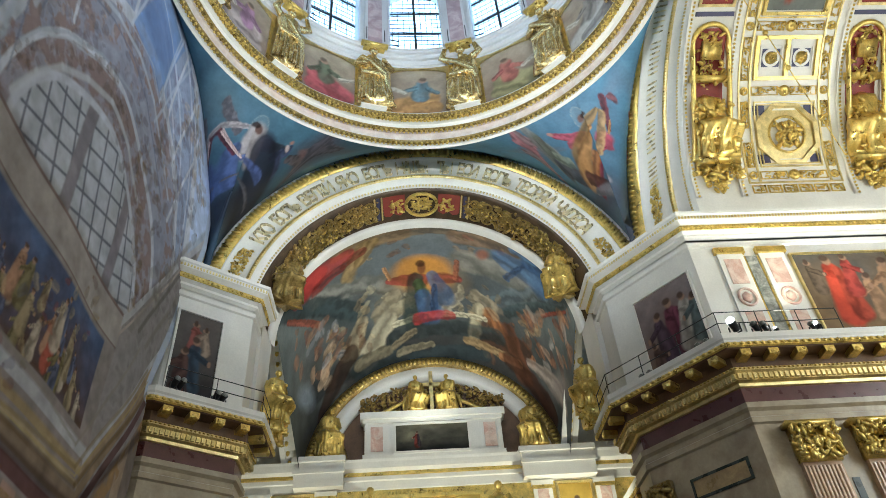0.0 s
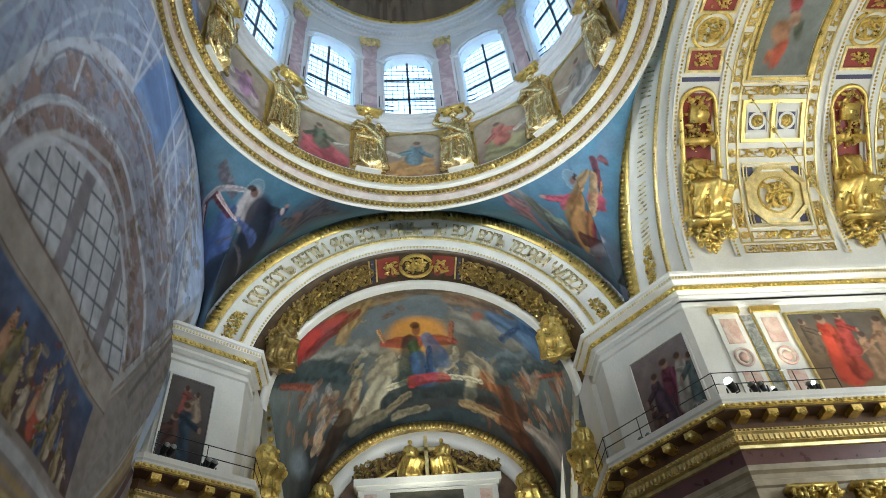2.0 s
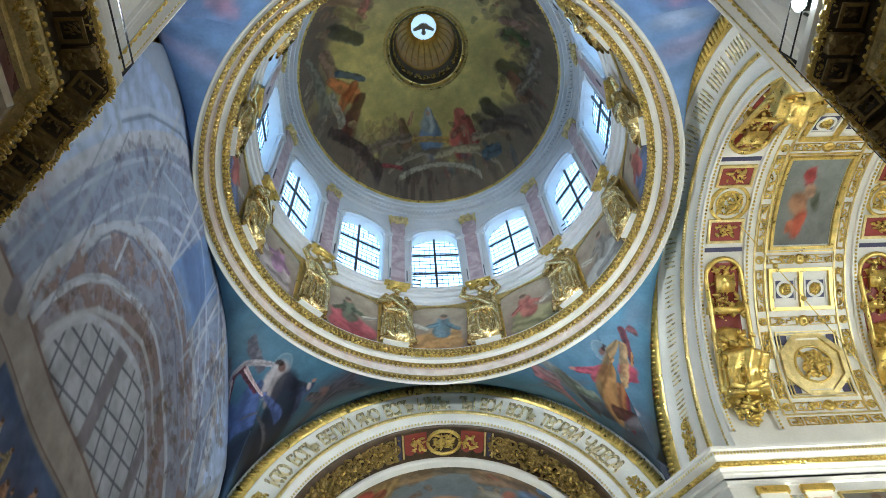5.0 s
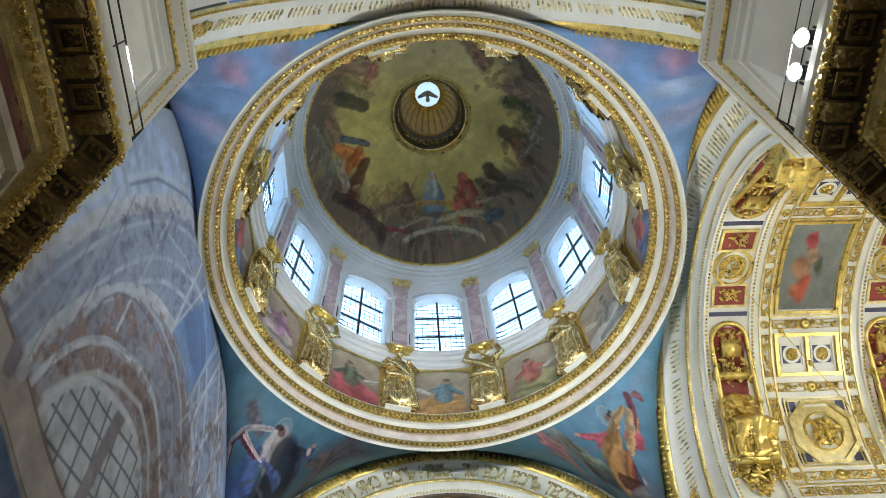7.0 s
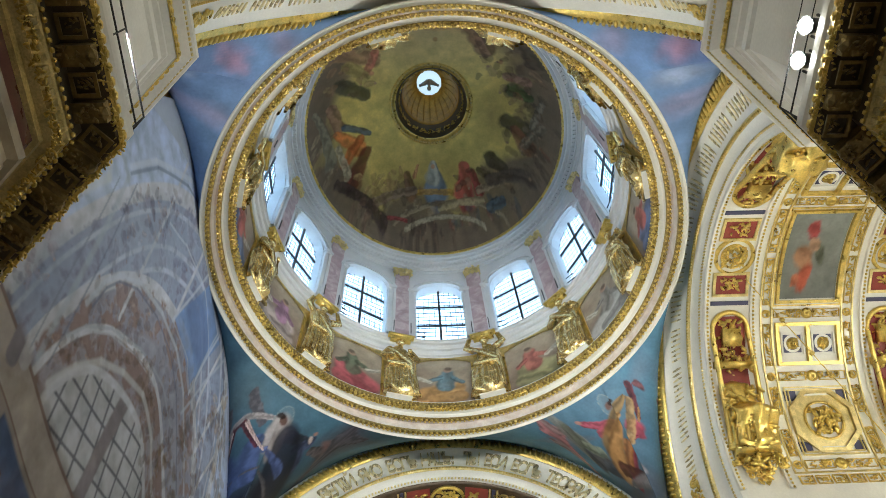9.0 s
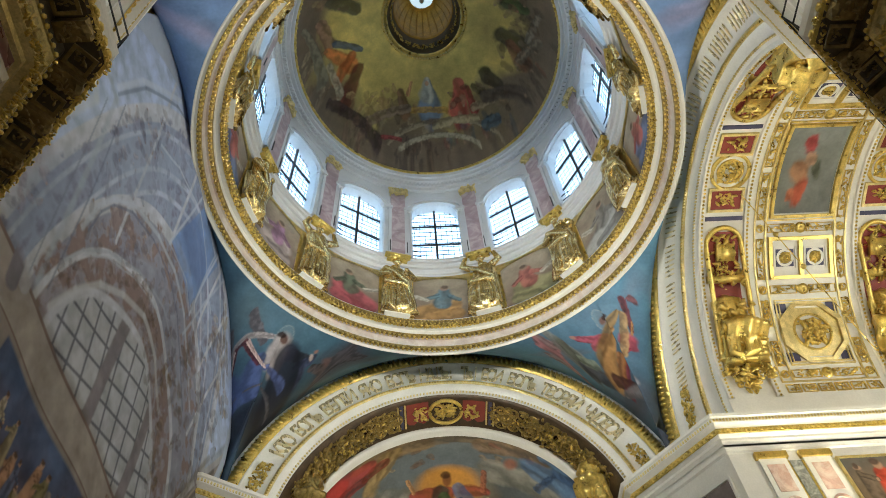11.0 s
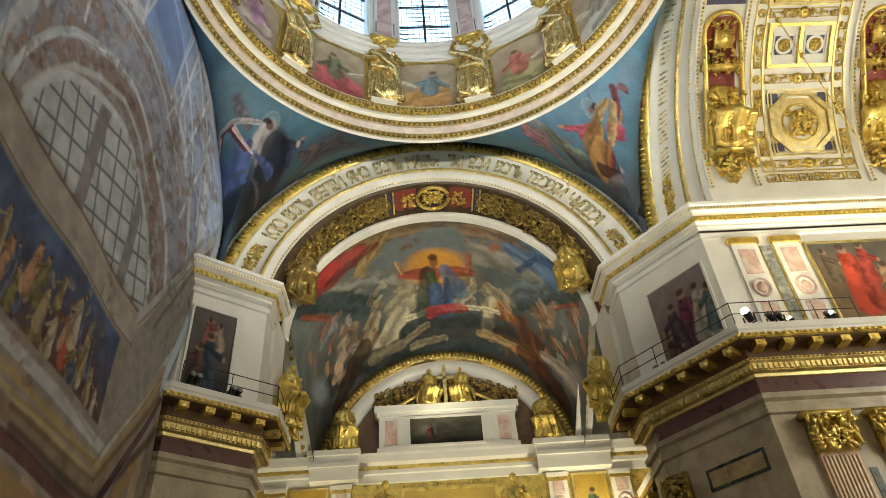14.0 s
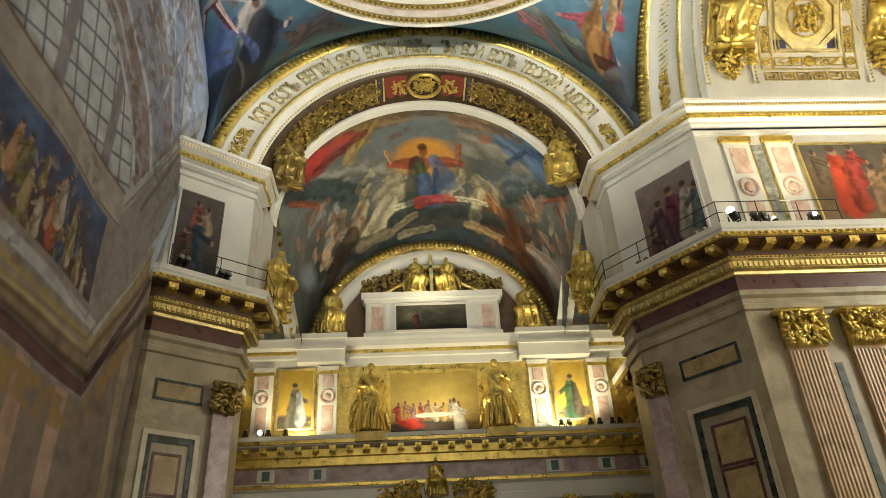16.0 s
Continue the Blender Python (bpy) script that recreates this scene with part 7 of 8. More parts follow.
# u points toward the choir; seen from the crossing that is to the left
picture("painting", o + u * 3.28, -u, up, 2.86, 3.95, scene_painter(401, (0.20, 0.13, 0.10), (0.30, 0.25, 0.25), robes), "tall canvas of dark purple and pale draped shapes", "painting", WHITE, 0.1)
a2, u2, w2, L2 = diag("north_east")
picture("painting", a2 + u2 * 3.3 + np.array((0, 0, 16.0)) + w2 * 0.01, -u2, up, 1.9, 4.0, scene_painter(431, (0.05, 0.045, 0.05), (0.16, 0.14, 0.13), ((0.2, 0.72, 0.35, (0.34, 0.10, 0.08), None), (0.32, 0.7, 0.3, (0.40, 0.30, 0.22), None), (0.22, 0.4, 0.6, (0.05, 0.08, 0.12), None), (0.12, 0.3, 0.5, (0.12, 0.06, 0.05), None))), "tall dark canvas of red and blue draped shapes", "painting", WHITE, 0.1)

robes = ((0.36, 0.55, 0.8, (0.50, 0.05, 0.02), (0.42, 0.06, 0.03)), (0.72, 0.4, 0.6, (0.46, 0.27, 0.15), None), (0.55, 0.72, 0.5, (0.38, 0.05, 0.04), None), (0.95, 0.5, 0.8, (0.44, 0.25, 0.14), (0.5, 0.4, 0.25)), (0.15, 0.7, 0.4, (0.14, 0.10, 0.07), None))
picture("painting", (15.35, 8.44, 16.2), U, V, 4.2, 3.95, scene_painter(441, (0.26, 0.17, 0.09), (0.12, 0.11, 0.10), robes), "wide canvas of bright red and flesh-toned draped shapes", "painting", GILT, 0.08)

pse = piers["south_east"]


def wall_panel(x0, x1, z0, z1, d, mat, name, label=""):
    return add(name, *box((x0, 8.44 - d, z0), (x1, 8.44, z1)), mat, pse, label)


for x0 in (12.15, 13.98):
    wall_panel(x0, x0 + 1.12, 15.75, 20.3, 0.1, WHITE, "upper_pilaster", "white pilaster")
    wall_panel(x0 + 0.2, x0 + 0.92, 18.7, 20.0, 0.12, PINK, "upper_pilaster_panel", "pink marble panel")
    wall_panel(x0 + 0.2, x0 + 0.92, 15.9, 17.3, 0.12, PINK, "upper_pilaster_panel", "pink marble panel")
    wall_panel(x0 - 0.1, x0 + 1.22, 20.3, 20.6, 0.2, GOLD, "upper_pilaster_cap", "gilded cap")
    ringp = [(x0 + 0.56 + 0.36 * math.cos(t), 8.3, 18.0 + 0.42 * math.sin(t)) for t in np.linspace(0, math.tau, 25)]
    add("pilaster_disc", *joined([tube(ringp, [0.06] * 25, 6), lumps([(x0 + 0.56, 8.33, 18.0)], [np.eye(3)], [(0.26, 0.06, 0.3)])]), PINK, pse, "round medallion", True)
wall_panel(13.38, 13.86, 15.75, 20.2, 0.06, GREY, "grey_strip", "grey-green marble strip")
wall_panel(13.28, 13.36, 15.75, 20.2, 0.07, GOLD, "gilt_fillet")
wall_panel(13.88, 13.96, 15.75, 20.2, 0.07, GOLD, "gilt_fillet")
# lower pilasters, reeded pink marble with gilded capitals
for x0 in (12.15, 14.5, 17.0, 19.4):
    pil = add("lower_pilaster", *box((x0, 8.24, 0), (x0 + 1.38, 8.44, 11.0)), PEACH, pse, "reeded peach marble pilaster")
    for k in range(9):
        xx = x0 + 0.13 + 0.14 * k
        add("reed", *tube([(xx, 8.25, 0.5), (xx, 8.25, 10.8)], [0.066, 0.066], 8), PEACH, pil)
    capx = x0 + 0.69
    add("pilaster_capital", *joined([box((x0 - 0.05, 8.14, 10.95), (x0 + 1.43, 8.44, 12.2)), box((x0 - 0.2, 7.95, 12.2), (x0 + 1.58, 8.44, 12.38)), foliage(rng, (capx, 8.1, 11.4), (1, 0, 0), (0, 0, 1), (0, -1, 0), 1.6, 0.8, 0.2, 80, 0.2), foliage(rng, (capx, 8.02, 12.0), (1, 0, 0), (0, 0, 1), (0, -1, 0), 1.75, 0.3, 0.2, 40, 0.17)]), GOLD, pse, "gilded leaf capital", True)
    wall_panel(x0 + 1.6, x0 + 1.86, 0, 10.4, 0.03, SLATE, "dark_strip", "dark green marble strip")


def pier_panels(key, mirror):
    """Panels of the slanting lower wall: a small ochre panel over a tall framed one."""
    a, u, w, L = diag(key)
    par = piers[key]
    E = (lambda s: a + u * (L - s)) if not mirror else (lambda s: a + u * s)   # s runs from the choir side
    d = -u if not mirror else u
    wq = w

    def fb(s0, s1, z0, z1, depth, base=0.02):
        p = E(s0) + wq * base + up * z0
        return frame_box(p, d, up, wq, s1 - s0, z1 - z0, depth)

    def fr(s0, s1, z0, z1, t, depth, base=0.02):
        p = E(s0) + wq * base + up * z0
        return ring_box(p, d, up, wq, s1 - s0, z1 - z0, t, depth)
    k = L / 4.72
    add("small_panel", *fb(1.75 * k, 4.0 * k, 10.85, 11.45, 0.03), OCHRE, par, "ochre marble panel")
    add("small_panel_rim", *fr(1.65 * k, 4.1 * k, 10.75, 11.55, 0.1, 0.05), SLATE, par, "dark rim")
    add("tall_rim", *fr(1.75 * k, 4.1 * k, -0.5, 9.4, 0.2, 0.06), SLATE, par, "dark green rim")
    add("tall_frame", *fr(1.55 * k, 4.3 * k, -0.5, 9.62, 0.18, 0.1), CREAM, par, "pale moulded frame")
    for z0, z1 in ((7.45, 8.75), (4.2, 7.2), (1.0, 3.9)):
        add("inner_panel", *fb(2.4 * k, 3.6 * k, z0, z1, 0.03), OCHRE, par, "ochre marble panel")
        add("inner_rim", *fr(2.3 * k, 3.7 * k, z0 - 0.1, z1 + 0.1, 0.09, 0.05), PORPHYRY, par, "dark red rim")
    # engaged shaft at the choir side
    add("corner_shaft", *fb(0.05, 0.85, 0, 10.6, 0.25), MAUVE, par, "dark mauve shaft")
    c0 = E(0.45) + up * 11.1 + wq * 0.3
    add("corner_capital", *joined([foliage(rng, c0, d, up, wq, 1.1, 1.1, 0.25, 70, 0.2), fb(0.0, 0.9, 10.5, 11.8, 0.28)]), BRONZE, par, "dark gilded leaf capital", True)


pier_panels("south_east", False)
pier_panels("north_east", True)

# ---- rails and floodlights on the ledges ----


def rail(path_part, z, label):
    q = run_points(path_part, 0.98)
    rl = thing("railing", (*q[0], z), label, "railing", "ledge railings")
    for h in (0.5, 1.0):
        add("bar", *tube([(x, y, z + h) for x, y in q], [0.022] * len(q), 6), IRON, rl)
    for p0, p1 in zip(q[:-1], q[1:]):
        n = max(1, int(np.linalg.norm(p1 - p0) / 1.6))
        for k in range(n + 1):
            p = p0 + (p1 - p0) * k / n
            add("post", *tube([(*p, z), (*p, z + 1.02)], [0.02, 0.02], 6), IRON, rl)


LED = 15.72
rail([(15.4, 8.45), (11.07, 8.45), (8.2, 12.2), (8.2, 13.7)], LED, "thin black iron railing on the marble ledge")
rail([(-8.2, 13.7), (-8.2, 12.5), (-11.07, 10.4)], LED, "thin black iron railing on the ledge beside the cloth")
rail([(7.7, -16), (7.7, -10.9), (10.8, -8.3), (16, -8.3)], LED, "thin black iron railing on the shaded ledge")
rail([(-12, -8.3), (-10.9, -8.3), (-8.1, -10.9), (-8.1, -16)], LED, "thin black iron railing on the dark ledge")


def floodlight(place, target, lit=False, size=0.2):
    """A small theatre floodlight: yoke, drum-shaped housing and lens."""
    fl = thing("floodlight", place, "small lit floodlight on a ledge" if lit else "small black floodlight on a ledge", "floodlight", "ledge floodlights")
    p, d = np.array(place, float), np.array(target, float) - np.array(place, float)
    d /= np.linalg.norm(d)
    c = p + np.array((0, 0, size * 1.3))
    add("housing", *tube([c - d * size * 0.9, c - d * size * 0.85, c + d * size * 0.5, c + d * size * 0.9], [0.02, size * 0.55, size * 0.6, size * 0.75], 14), IRON, fl, "", True)
    sd = np.cross(d, (0, 0, 1))
    sd /= np.linalg.norm(sd)
    add("yoke", *joined([tube([p + sd * size * 0.8, c + sd * size * 0.8], [0.03, 0.03], 6), tube([p - sd * size * 0.8, c - sd * size * 0.8], [0.03, 0.03], 6), tube([p - sd * size * 0.8, p + sd * size * 0.8], [0.03, 0.03], 6)]), IRON, fl)
    add("lens", *lumps([c + d * size * 0.85], [np.eye(3)], [(size * 0.6,) * 3], BALL2), LAMPGLOW if lit else GREY, fl, "lit lens" if lit else "dull lens", True)


for place, lit, size in (((11.15, 7.4, LED), True, 0.26), ((12.0, 7.45, LED), False, 0.2), ((12.35, 7.45, LED), False, 0.2), ((12.75, 7.45, LED), True, 0.1), ((14.4, 7.45, LED), True, 0.16), ((14.2, 7.45, LED), False, 0.16),
                         ((10.5, 8.55, LED), False, 0.2), ((10.25, 8.85, LED), False, 0.2), ((8.75, 10.7, LED), False, 0.18), ((8.5, 11.0, LED), False, 0.18)):
    floodlight(place, (2, -2, 24), lit, size)
for place in ((-10.2, 9.75, LED), (-10.0, 9.9, LED), (-8.9, 11.0, LED), (-8.7, 11.2, LED), (-7.4, -11.4, LED), (-7.4, -12.2, LED), (-7.4, -10.6, LED), (-9.3, -8.9, LED), (-9.7, -8.6, LED), (-10.1, -8.2, LED), (8.9, -9.0, LED), (9.3, -8.7, LED), (9.9, -8.2, LED)):
    floodlight(place, (0, 2, 26), False, 0.22)
for place in ((6.72, -11.6, LED), (6.72, -12.3, LED)):
    floodlight(place, (-6, -13, 12), True, 0.26)
for x in (-8.8, -7.9, 6.9, 7.3, 8.5, 9.0, 9.7, 10.1, -10.0):
    floodlight((x, 22.9, 12.78), (x, 24, 17), False, 0.16)
floodlight((-9.2, 22.85, 12.78), (-9.2, 0, 5), True, 0.2)

# ---- the printed cloth in the north arch ----
ny, nz = 420, 560
sy, sz = np.meshgrid(np.linspace(-1, 1, ny), np.linspace(0, 1, nz), indexing="ij")
zz = 2.0 + 34.25 * sz
upz = np.clip((zz - 25) / 11.3, 0, 1)
wide = np.where(zz > 25, (1 - upz ** 2.6) ** (1 / 2.6), 1.0)
left_wide = np.sqrt(1 - upz ** 2)
right = np.where(zz > 25, 1.2 + 11.2 * wide, np.where(zz > 15.7, 9.5 + 2.9 * ((zz - 15.7) / 9.3), 9.1 + 0.4 * zz / 15.7))
left = np.where(zz > 25, 1.2 - 9.6 * left_wide, -8.4)
yy = left + (right - left) * (sy + 1) / 2
P = np.stack([-10.95 + 0.05 * np.sin(yy * 1.1 + 0.3 * np.sin(zz * 0.4)) + 0.03 * np.sin(zz * 0.9 + yy), yy, zz], -1)
yc = 1.3


def stroke(c, d, width, colour, soft=0.06):
    return mixed(c, colour, np.clip((width - np.abs(d)) / soft, 0, 1))


def segd(y0, z0, y1, z1):
    """Distance from a line piece."""
    dy, dz = y1 - y0, z1 - z0
    q = np.clip(((yy - y0) * dy + (zz - z0) * dz) / (dy * dy + dz * dz), 0, 1)
    return np.hypot(yy - y0 - q * dy, zz - z0 - q * dz)


def oval(cy, cz, ry, rz):
    return np.hypot((yy - cy) / ry, (zz - cz) / rz)


def within(q, e=0.02):
    return np.clip((1 - q) / e, 0, 1)


mot = cloud(yy * 0.5 + 20, zz * 0.5, 501)
fine = cloud(yy * 2.2 + 20, zz * 2.2, 511)
c = np.repeat(np.array((0.36, 0.41, 0.52))[None, None], ny, 0).repeat(nz, 1) * (0.85 + 0.3 * mot)[..., None]
BROWN, PALE, DUSK = (0.20, 0.15, 0.14), (0.42, 0.42, 0.45), (0.22, 0.21, 0.25)
above = np.clip((zz - 16.0) / 0.3, 0, 1)
q3 = oval(2.0, 17.0, 8.6, 15.8)
c = mixed(c, (0.25, 0.28, 0.37), within(q3) * above)
c = stroke(c, (q3 - 1) * 8, 0.3, PALE)
sc = within(q3) * above * np.clip((fine - 0.5) * 6, 0, 1)
c = mixed(c, (0.15, 0.15, 0.20), sc * 0.9)
for dq in (0.93, 0.8, 0.72):
    c = stroke(c, (q3 - dq) * 8, 0.1, (0.36, 0.38, 0.45))
q2 = oval(2.4, 16.4, 7.3, 10.0)
c = mixed(c, (0.25, 0.25, 0.30), within(q2) * above)
c = stroke(c, (q2 - 1) * 8, 0.3, (0.40, 0.40, 0.43))
c = mixed(c, BROWN, within(q2) * above * np.clip((q2 - 0.78) * 30, 0, 1) * np.clip((fine - 0.42) * 7, 0, 1))
q1 = oval(1.7, 16.3, 5.9, 6.4)
c = mixed(c, (0.29, 0.27, 0.30), within(q1) * above)
c = mixed(c, BROWN, within(q1) * above * np.clip((fine - 0.36) * 6, 0, 1))
c = stroke(c, (q1 - 1) * 6, 0.16, PALE)
q0 = oval(1.35, 16.3, 4.85, 4.6)
c = mixed(c, PALE, within(q0) * above)
qw = oval(1.35, 16.3, 4.55, 4.3)
c = mixed(c, (0.36, 0.36, 0.38), within(qw) * above)
inwin = within(qw) * above
for k in range(-6, 12):
    c = mixed(c, (0.13, 0.13, 0.15), inwin * np.clip((0.08 - np.abs((yy - yc) * 1.0 + (zz - 16) * 0.28 - k * 0.95)) / 0.05, 0, 1))
    c = mixed(c, (0.13, 0.13, 0.15), inwin * np.clip((0.08 - np.abs((yy - yc) * -0.35 + (zz - 16) - k * 0.85)) / 0.05, 0, 1))
for off in (-1.1, 2.6):
    c = mixed(c, (0.20, 0.18, 0.19), inwin * np.clip((0.35 - np.abs(yy - yc - off + (zz - 16) * 0.05)) / 0.08, 0, 1))
# blue painted panel on the printed vault
bl = np.clip((1.0 - np.maximum(np.abs(yy - 2.4 - (zz - 28) * 0.25) / 1.7, np.abs(zz - 28.2) / 2.4)) / 0.05, 0, 1)
c = mixed(c, (0.14, 0.22, 0.40), bl * (0.6 + 0.4 * fine))
for y0, z0, y1, z1 in ((-2.5, 21.5, -4.5, 30.5), (0.2, 26.2, -0.4, 31.5), (4.9, 25.8, 5.2, 31.0), (7.0, 22.0, 8.8, 28.5), (6.2, 24.5, 7.2, 30.0)):
    c = stroke(c, segd(y0, z0, y1, z1), 0.12, PALE)
# upper print made bluer and brighter: drum daylight put into the colour
cv = Canvas(c * np.array((1.02, 1.06, 1.14)) * (0.75 + 0.75 * fine)[..., None], yy, zz, 1.25, 0.3, 0.62)
cv.oval(-3.25, 25.69, 6.89, 2.51, -2.02, (0.212, 0.254, 0.352), .8, 1388)
cv.oval(-6.13, 18.47, 2.52, 0.92, 1.5, (0.171, 0.22, 0.342), .8, 1395)
cv.oval(-7.13, 18.09, 2.2, 0.52, -1.76, (0.254, 0.231, 0.279), .5, 1402)
cv.line(0.23, (0.366, 0.407, 0.468), (-7.59, 23.68), (-6.77, 23.02), (-7.39, 19.34), (-7.64, 17.79))
cv.line(0.14, (0.392, 0.434, 0.491), (-7.65, 19.83), (-7.56, 17.46))
cv.line(0.07, (0.153, 0.144, 0.188), (-6.95, 21.11), (-7.12, 17.49), (-6.74, 16.48))
cv.line(0.3, (0.205, 0.159, 0.238), (-8.37, 18.78), (-8.06, 20.23), (-7.57, 22.52))
cv.crowd(-6.64, 17.81, (0.48, 0.93), (0.49, -0.28), 18, 0.31, 1437, (0.175, 0.144, 0.188), (0.114, 0.127, 0.188), (0.254, 0.216, 0.246))
cv.line(0.17, (0.258, 0.305, 0.392), (-6.2, 24.52), (-4.34, 16.53))
cv.line(0.06, (0.109, 0.136, 0.216), (-5.74, 25.04), (-3.93, 17.04))
cv.line(0.05, (0.144, 0.171, 0.246), (-6.48, 23.78), (-4.67, 16.02))
cv.line(0.15, (0.235, 0.279, 0.371), (-8.01, 23.92), (-6.77, 24.48), (-6.0, 24.4))
cv.crowd(-4.3, 25.65, (1.17, 2.63), (0.71, -0.42), 46, 0.37, 1472, (0.144, 0.114, 0.138), (0.089, 0.078, 0.117), (0.242, 0.195, 0.195), (0.072, 0.08, 0.133))
cv.crowd(-1.55, 29.72, (1.01, 2.11), (1.26, -0.76), 24, 0.48, 1479, (0.144, 0.144, 0.216), (0.091, 0.1, 0.195), (0.22, 0.25, 0.352))
cv.crowd(-3.57, 23.72, (1.37, 2.63), (0.67, -0.39), 26, 0.34, 1486, (0.153, 0.165, 0.246), (0.205, 0.223, 0.314), (0.109, 0.117, 0.188))
cv.line(0.16, (0.402, 0.456, 0.565), (-6.43, 24.87), (-5.8, 27.18), (-3.69, 30.56), (-1.68, 32.33), (0.5, 33.2), (3.22, 32.96), (5.37, 32.13), (7.34, 30.65), (8.69, 29.2), (10.66, 26.82))
cv.line(0.1, (0.114, 0.144, 0.238), (-6.23, 24.76), (-5.54, 27.17), (-3.67, 30.02), (-1.79, 31.57), (0.2, 32.25), (2.65, 31.99), (4.73, 31.18), (6.65, 29.76), (7.97, 28.37), (9.97, 26.15))
cv.line(0.09, (0.323, 0.381, 0.491), (-3.29, 27.1), (-1.47, 28.79), (1.23, 29.65), (3.42, 29.32), (5.71, 28.13))
cv.oval(2.28, 28.05, 2.32, 1.44, -2.89, (0.08, 0.138, 0.332), .3, 1514)
cv.line(0.1, (0.381, 0.434, 0.552), (0.21, 25.62), (0.91, 30.85), (1.44, 32.74))
cv.line(0.11, (0.381, 0.434, 0.552), (3.75, 25.57), (4.57, 32.25))
cv.line(0.11, (0.314, 0.361, 0.479), (3.88, 24.51), (5.88, 31.19))
cv.line(0.1, (0.314, 0.361, 0.479), (0.91, 30.85), (4.15, 30.6), (3.75, 25.57))
cv.line(0.08, (0.266, 0.314, 0.423), (0.21, 25.62), (2.36, 26.07), (3.75, 25.57))
cv.crowd(-2.48, 21.99, (1.48, 2.4), (0.74, -0.43), 52, 0.35, 1556, (0.156, 0.117, 0.133), (0.084, 0.067, 0.102), (0.235, 0.195, 0.202), (0.107, 0.078, 0.08))
cv.crowd(1.38, 24.34, (0.66, 0.9), (1.1, -0.65), 22, 0.4, 1563, (0.122, 0.093, 0.107), (0.205, 0.168, 0.181), (0.076, 0.068, 0.098))
cv.line(0.14, (0.328, 0.376, 0.479), (-4.23, 19.57), (-4.19, 20.89), (-3.77, 22.07), (-2.63, 23.57), (-0.61, 24.81), (1.3, 25.27), (3.35, 25.07), (4.99, 24.25), (6.61, 22.88))
cv.line(0.07, (0.093, 0.117, 0.191), (-3.96, 19.82), (-3.96, 20.94), (-3.6, 21.97), (-2.61, 23.22), (-0.81, 24.25), (0.97, 24.65), (2.89, 24.41), (4.44, 23.64), (6.02, 22.32))
cv.line(0.09, (0.254, 0.287, 0.371), (-4.12, 17.94), (-3.67, 19.25), (-2.53, 20.87), (-0.73, 22.35), (1.67, 23.33), (3.63, 23.37), (5.93, 22.22))
cv.line(0.07, (0.323, 0.361, 0.445), (-3.56, 19.18), (-2.42, 20.71), (-0.88, 21.87), (1.11, 22.61), (2.95, 22.57), (5.2, 21.52))
cv.crowd(-2.44, 19.8, (1.98, 2.84), (0.32, -0.18), 50, 0.25, 1598, (0.144, 0.098, 0.08), (0.08, 0.05, 0.045), (0.227, 0.162, 0.144), (0.102, 0.068, 0.065))
cv.crowd(1.49, 21.53, (0.47, 0.56), (1.67, -0.98), 60, 0.32, 1605, (0.144, 0.098, 0.076), (0.072, 0.045, 0.04), (0.216, 0.162, 0.144), (0.102, 0.068, 0.058))
cv.crowd(4.12, 22.72, (0.42, 0.46), (1.63, -0.96), 26, 0.36, 1612, (0.133, 0.093, 0.076), (0.068, 0.045, 0.042), (0.202, 0.156, 0.138))
cv.crowd(8.34, 27.7, (1.02, 1.13), (2.21, -1.36), 46, 0.54, 1619, (0.195, 0.127, 0.08), (0.093, 0.061, 0.04), (0.296, 0.216, 0.112), (0.122, 0.089, 0.072))
cv.crowd(5.69, 25.81, (0.93, 1.08), (1.63, -0.98), 26, 0.47, 1626, (0.15, 0.133, 0.175), (0.093, 0.084, 0.117), (0.216, 0.202, 0.246))
cv.line(0.17, (0.397, 0.418, 0.468), (-3.5, 16.8), (-3.02, 18.19), (-2.12, 19.71), (-0.83, 20.88), (0.63, 21.56), (2.58, 21.5), (4.36, 20.7))
# raised once more in colour to stand for daylight on the upper cloth
lit_print_above = cv.c * 1.12
# wall below the window: pale bar, painting, cornice
low = np.clip((16.3 - zz) / 0.1, 0, 1)
c = mixed(c, (0.28, 0.25, 0.24), low)
c = mixed(c, (0.36, 0.33, 0.31), np.clip((0.65 - np.abs(zz - 15.65)) / 0.06, 0, 1) * np.clip((6.0 - yy) / 0.1, 0, 1))
c = stroke(c, zz - 16.3, 0.09, BROWN)
c = stroke(c, zz - 15.05, 0.06, BROWN)
pic = np.clip((14.9 - zz) / 0.06, 0, 1) * np.clip((zz - 11.75) / 0.06, 0, 1) * np.clip((5.0 - yy) / 0.06, 0, 1) * np.clip((yy + 4.2) / 0.06, 0, 1)
pc = ground(yy * 0.3, (zz - 11.7) / 3.2, 521, (0.10, 0.06, 0.045), (0.09, 0.13, 0.24), 0.3)
pr = np.random.RandomState(7)
for k in range(34):
    col = np.array(((0.34, 0.08, 0.05), (0.30, 0.24, 0.14), (0.36, 0.20, 0.12), (0.10, 0.12, 0.20), (0.40, 0.34, 0.26), (0.20, 0.17, 0.08)))[pr.randint(6)]
    pc = figure(pc, yy, zz, pr.uniform(-4, 4.8), pr.uniform(11.9, 13.9), pr.uniform(0.9, 1.6), col, k)
c = c + (pc - c) * pic[..., None]
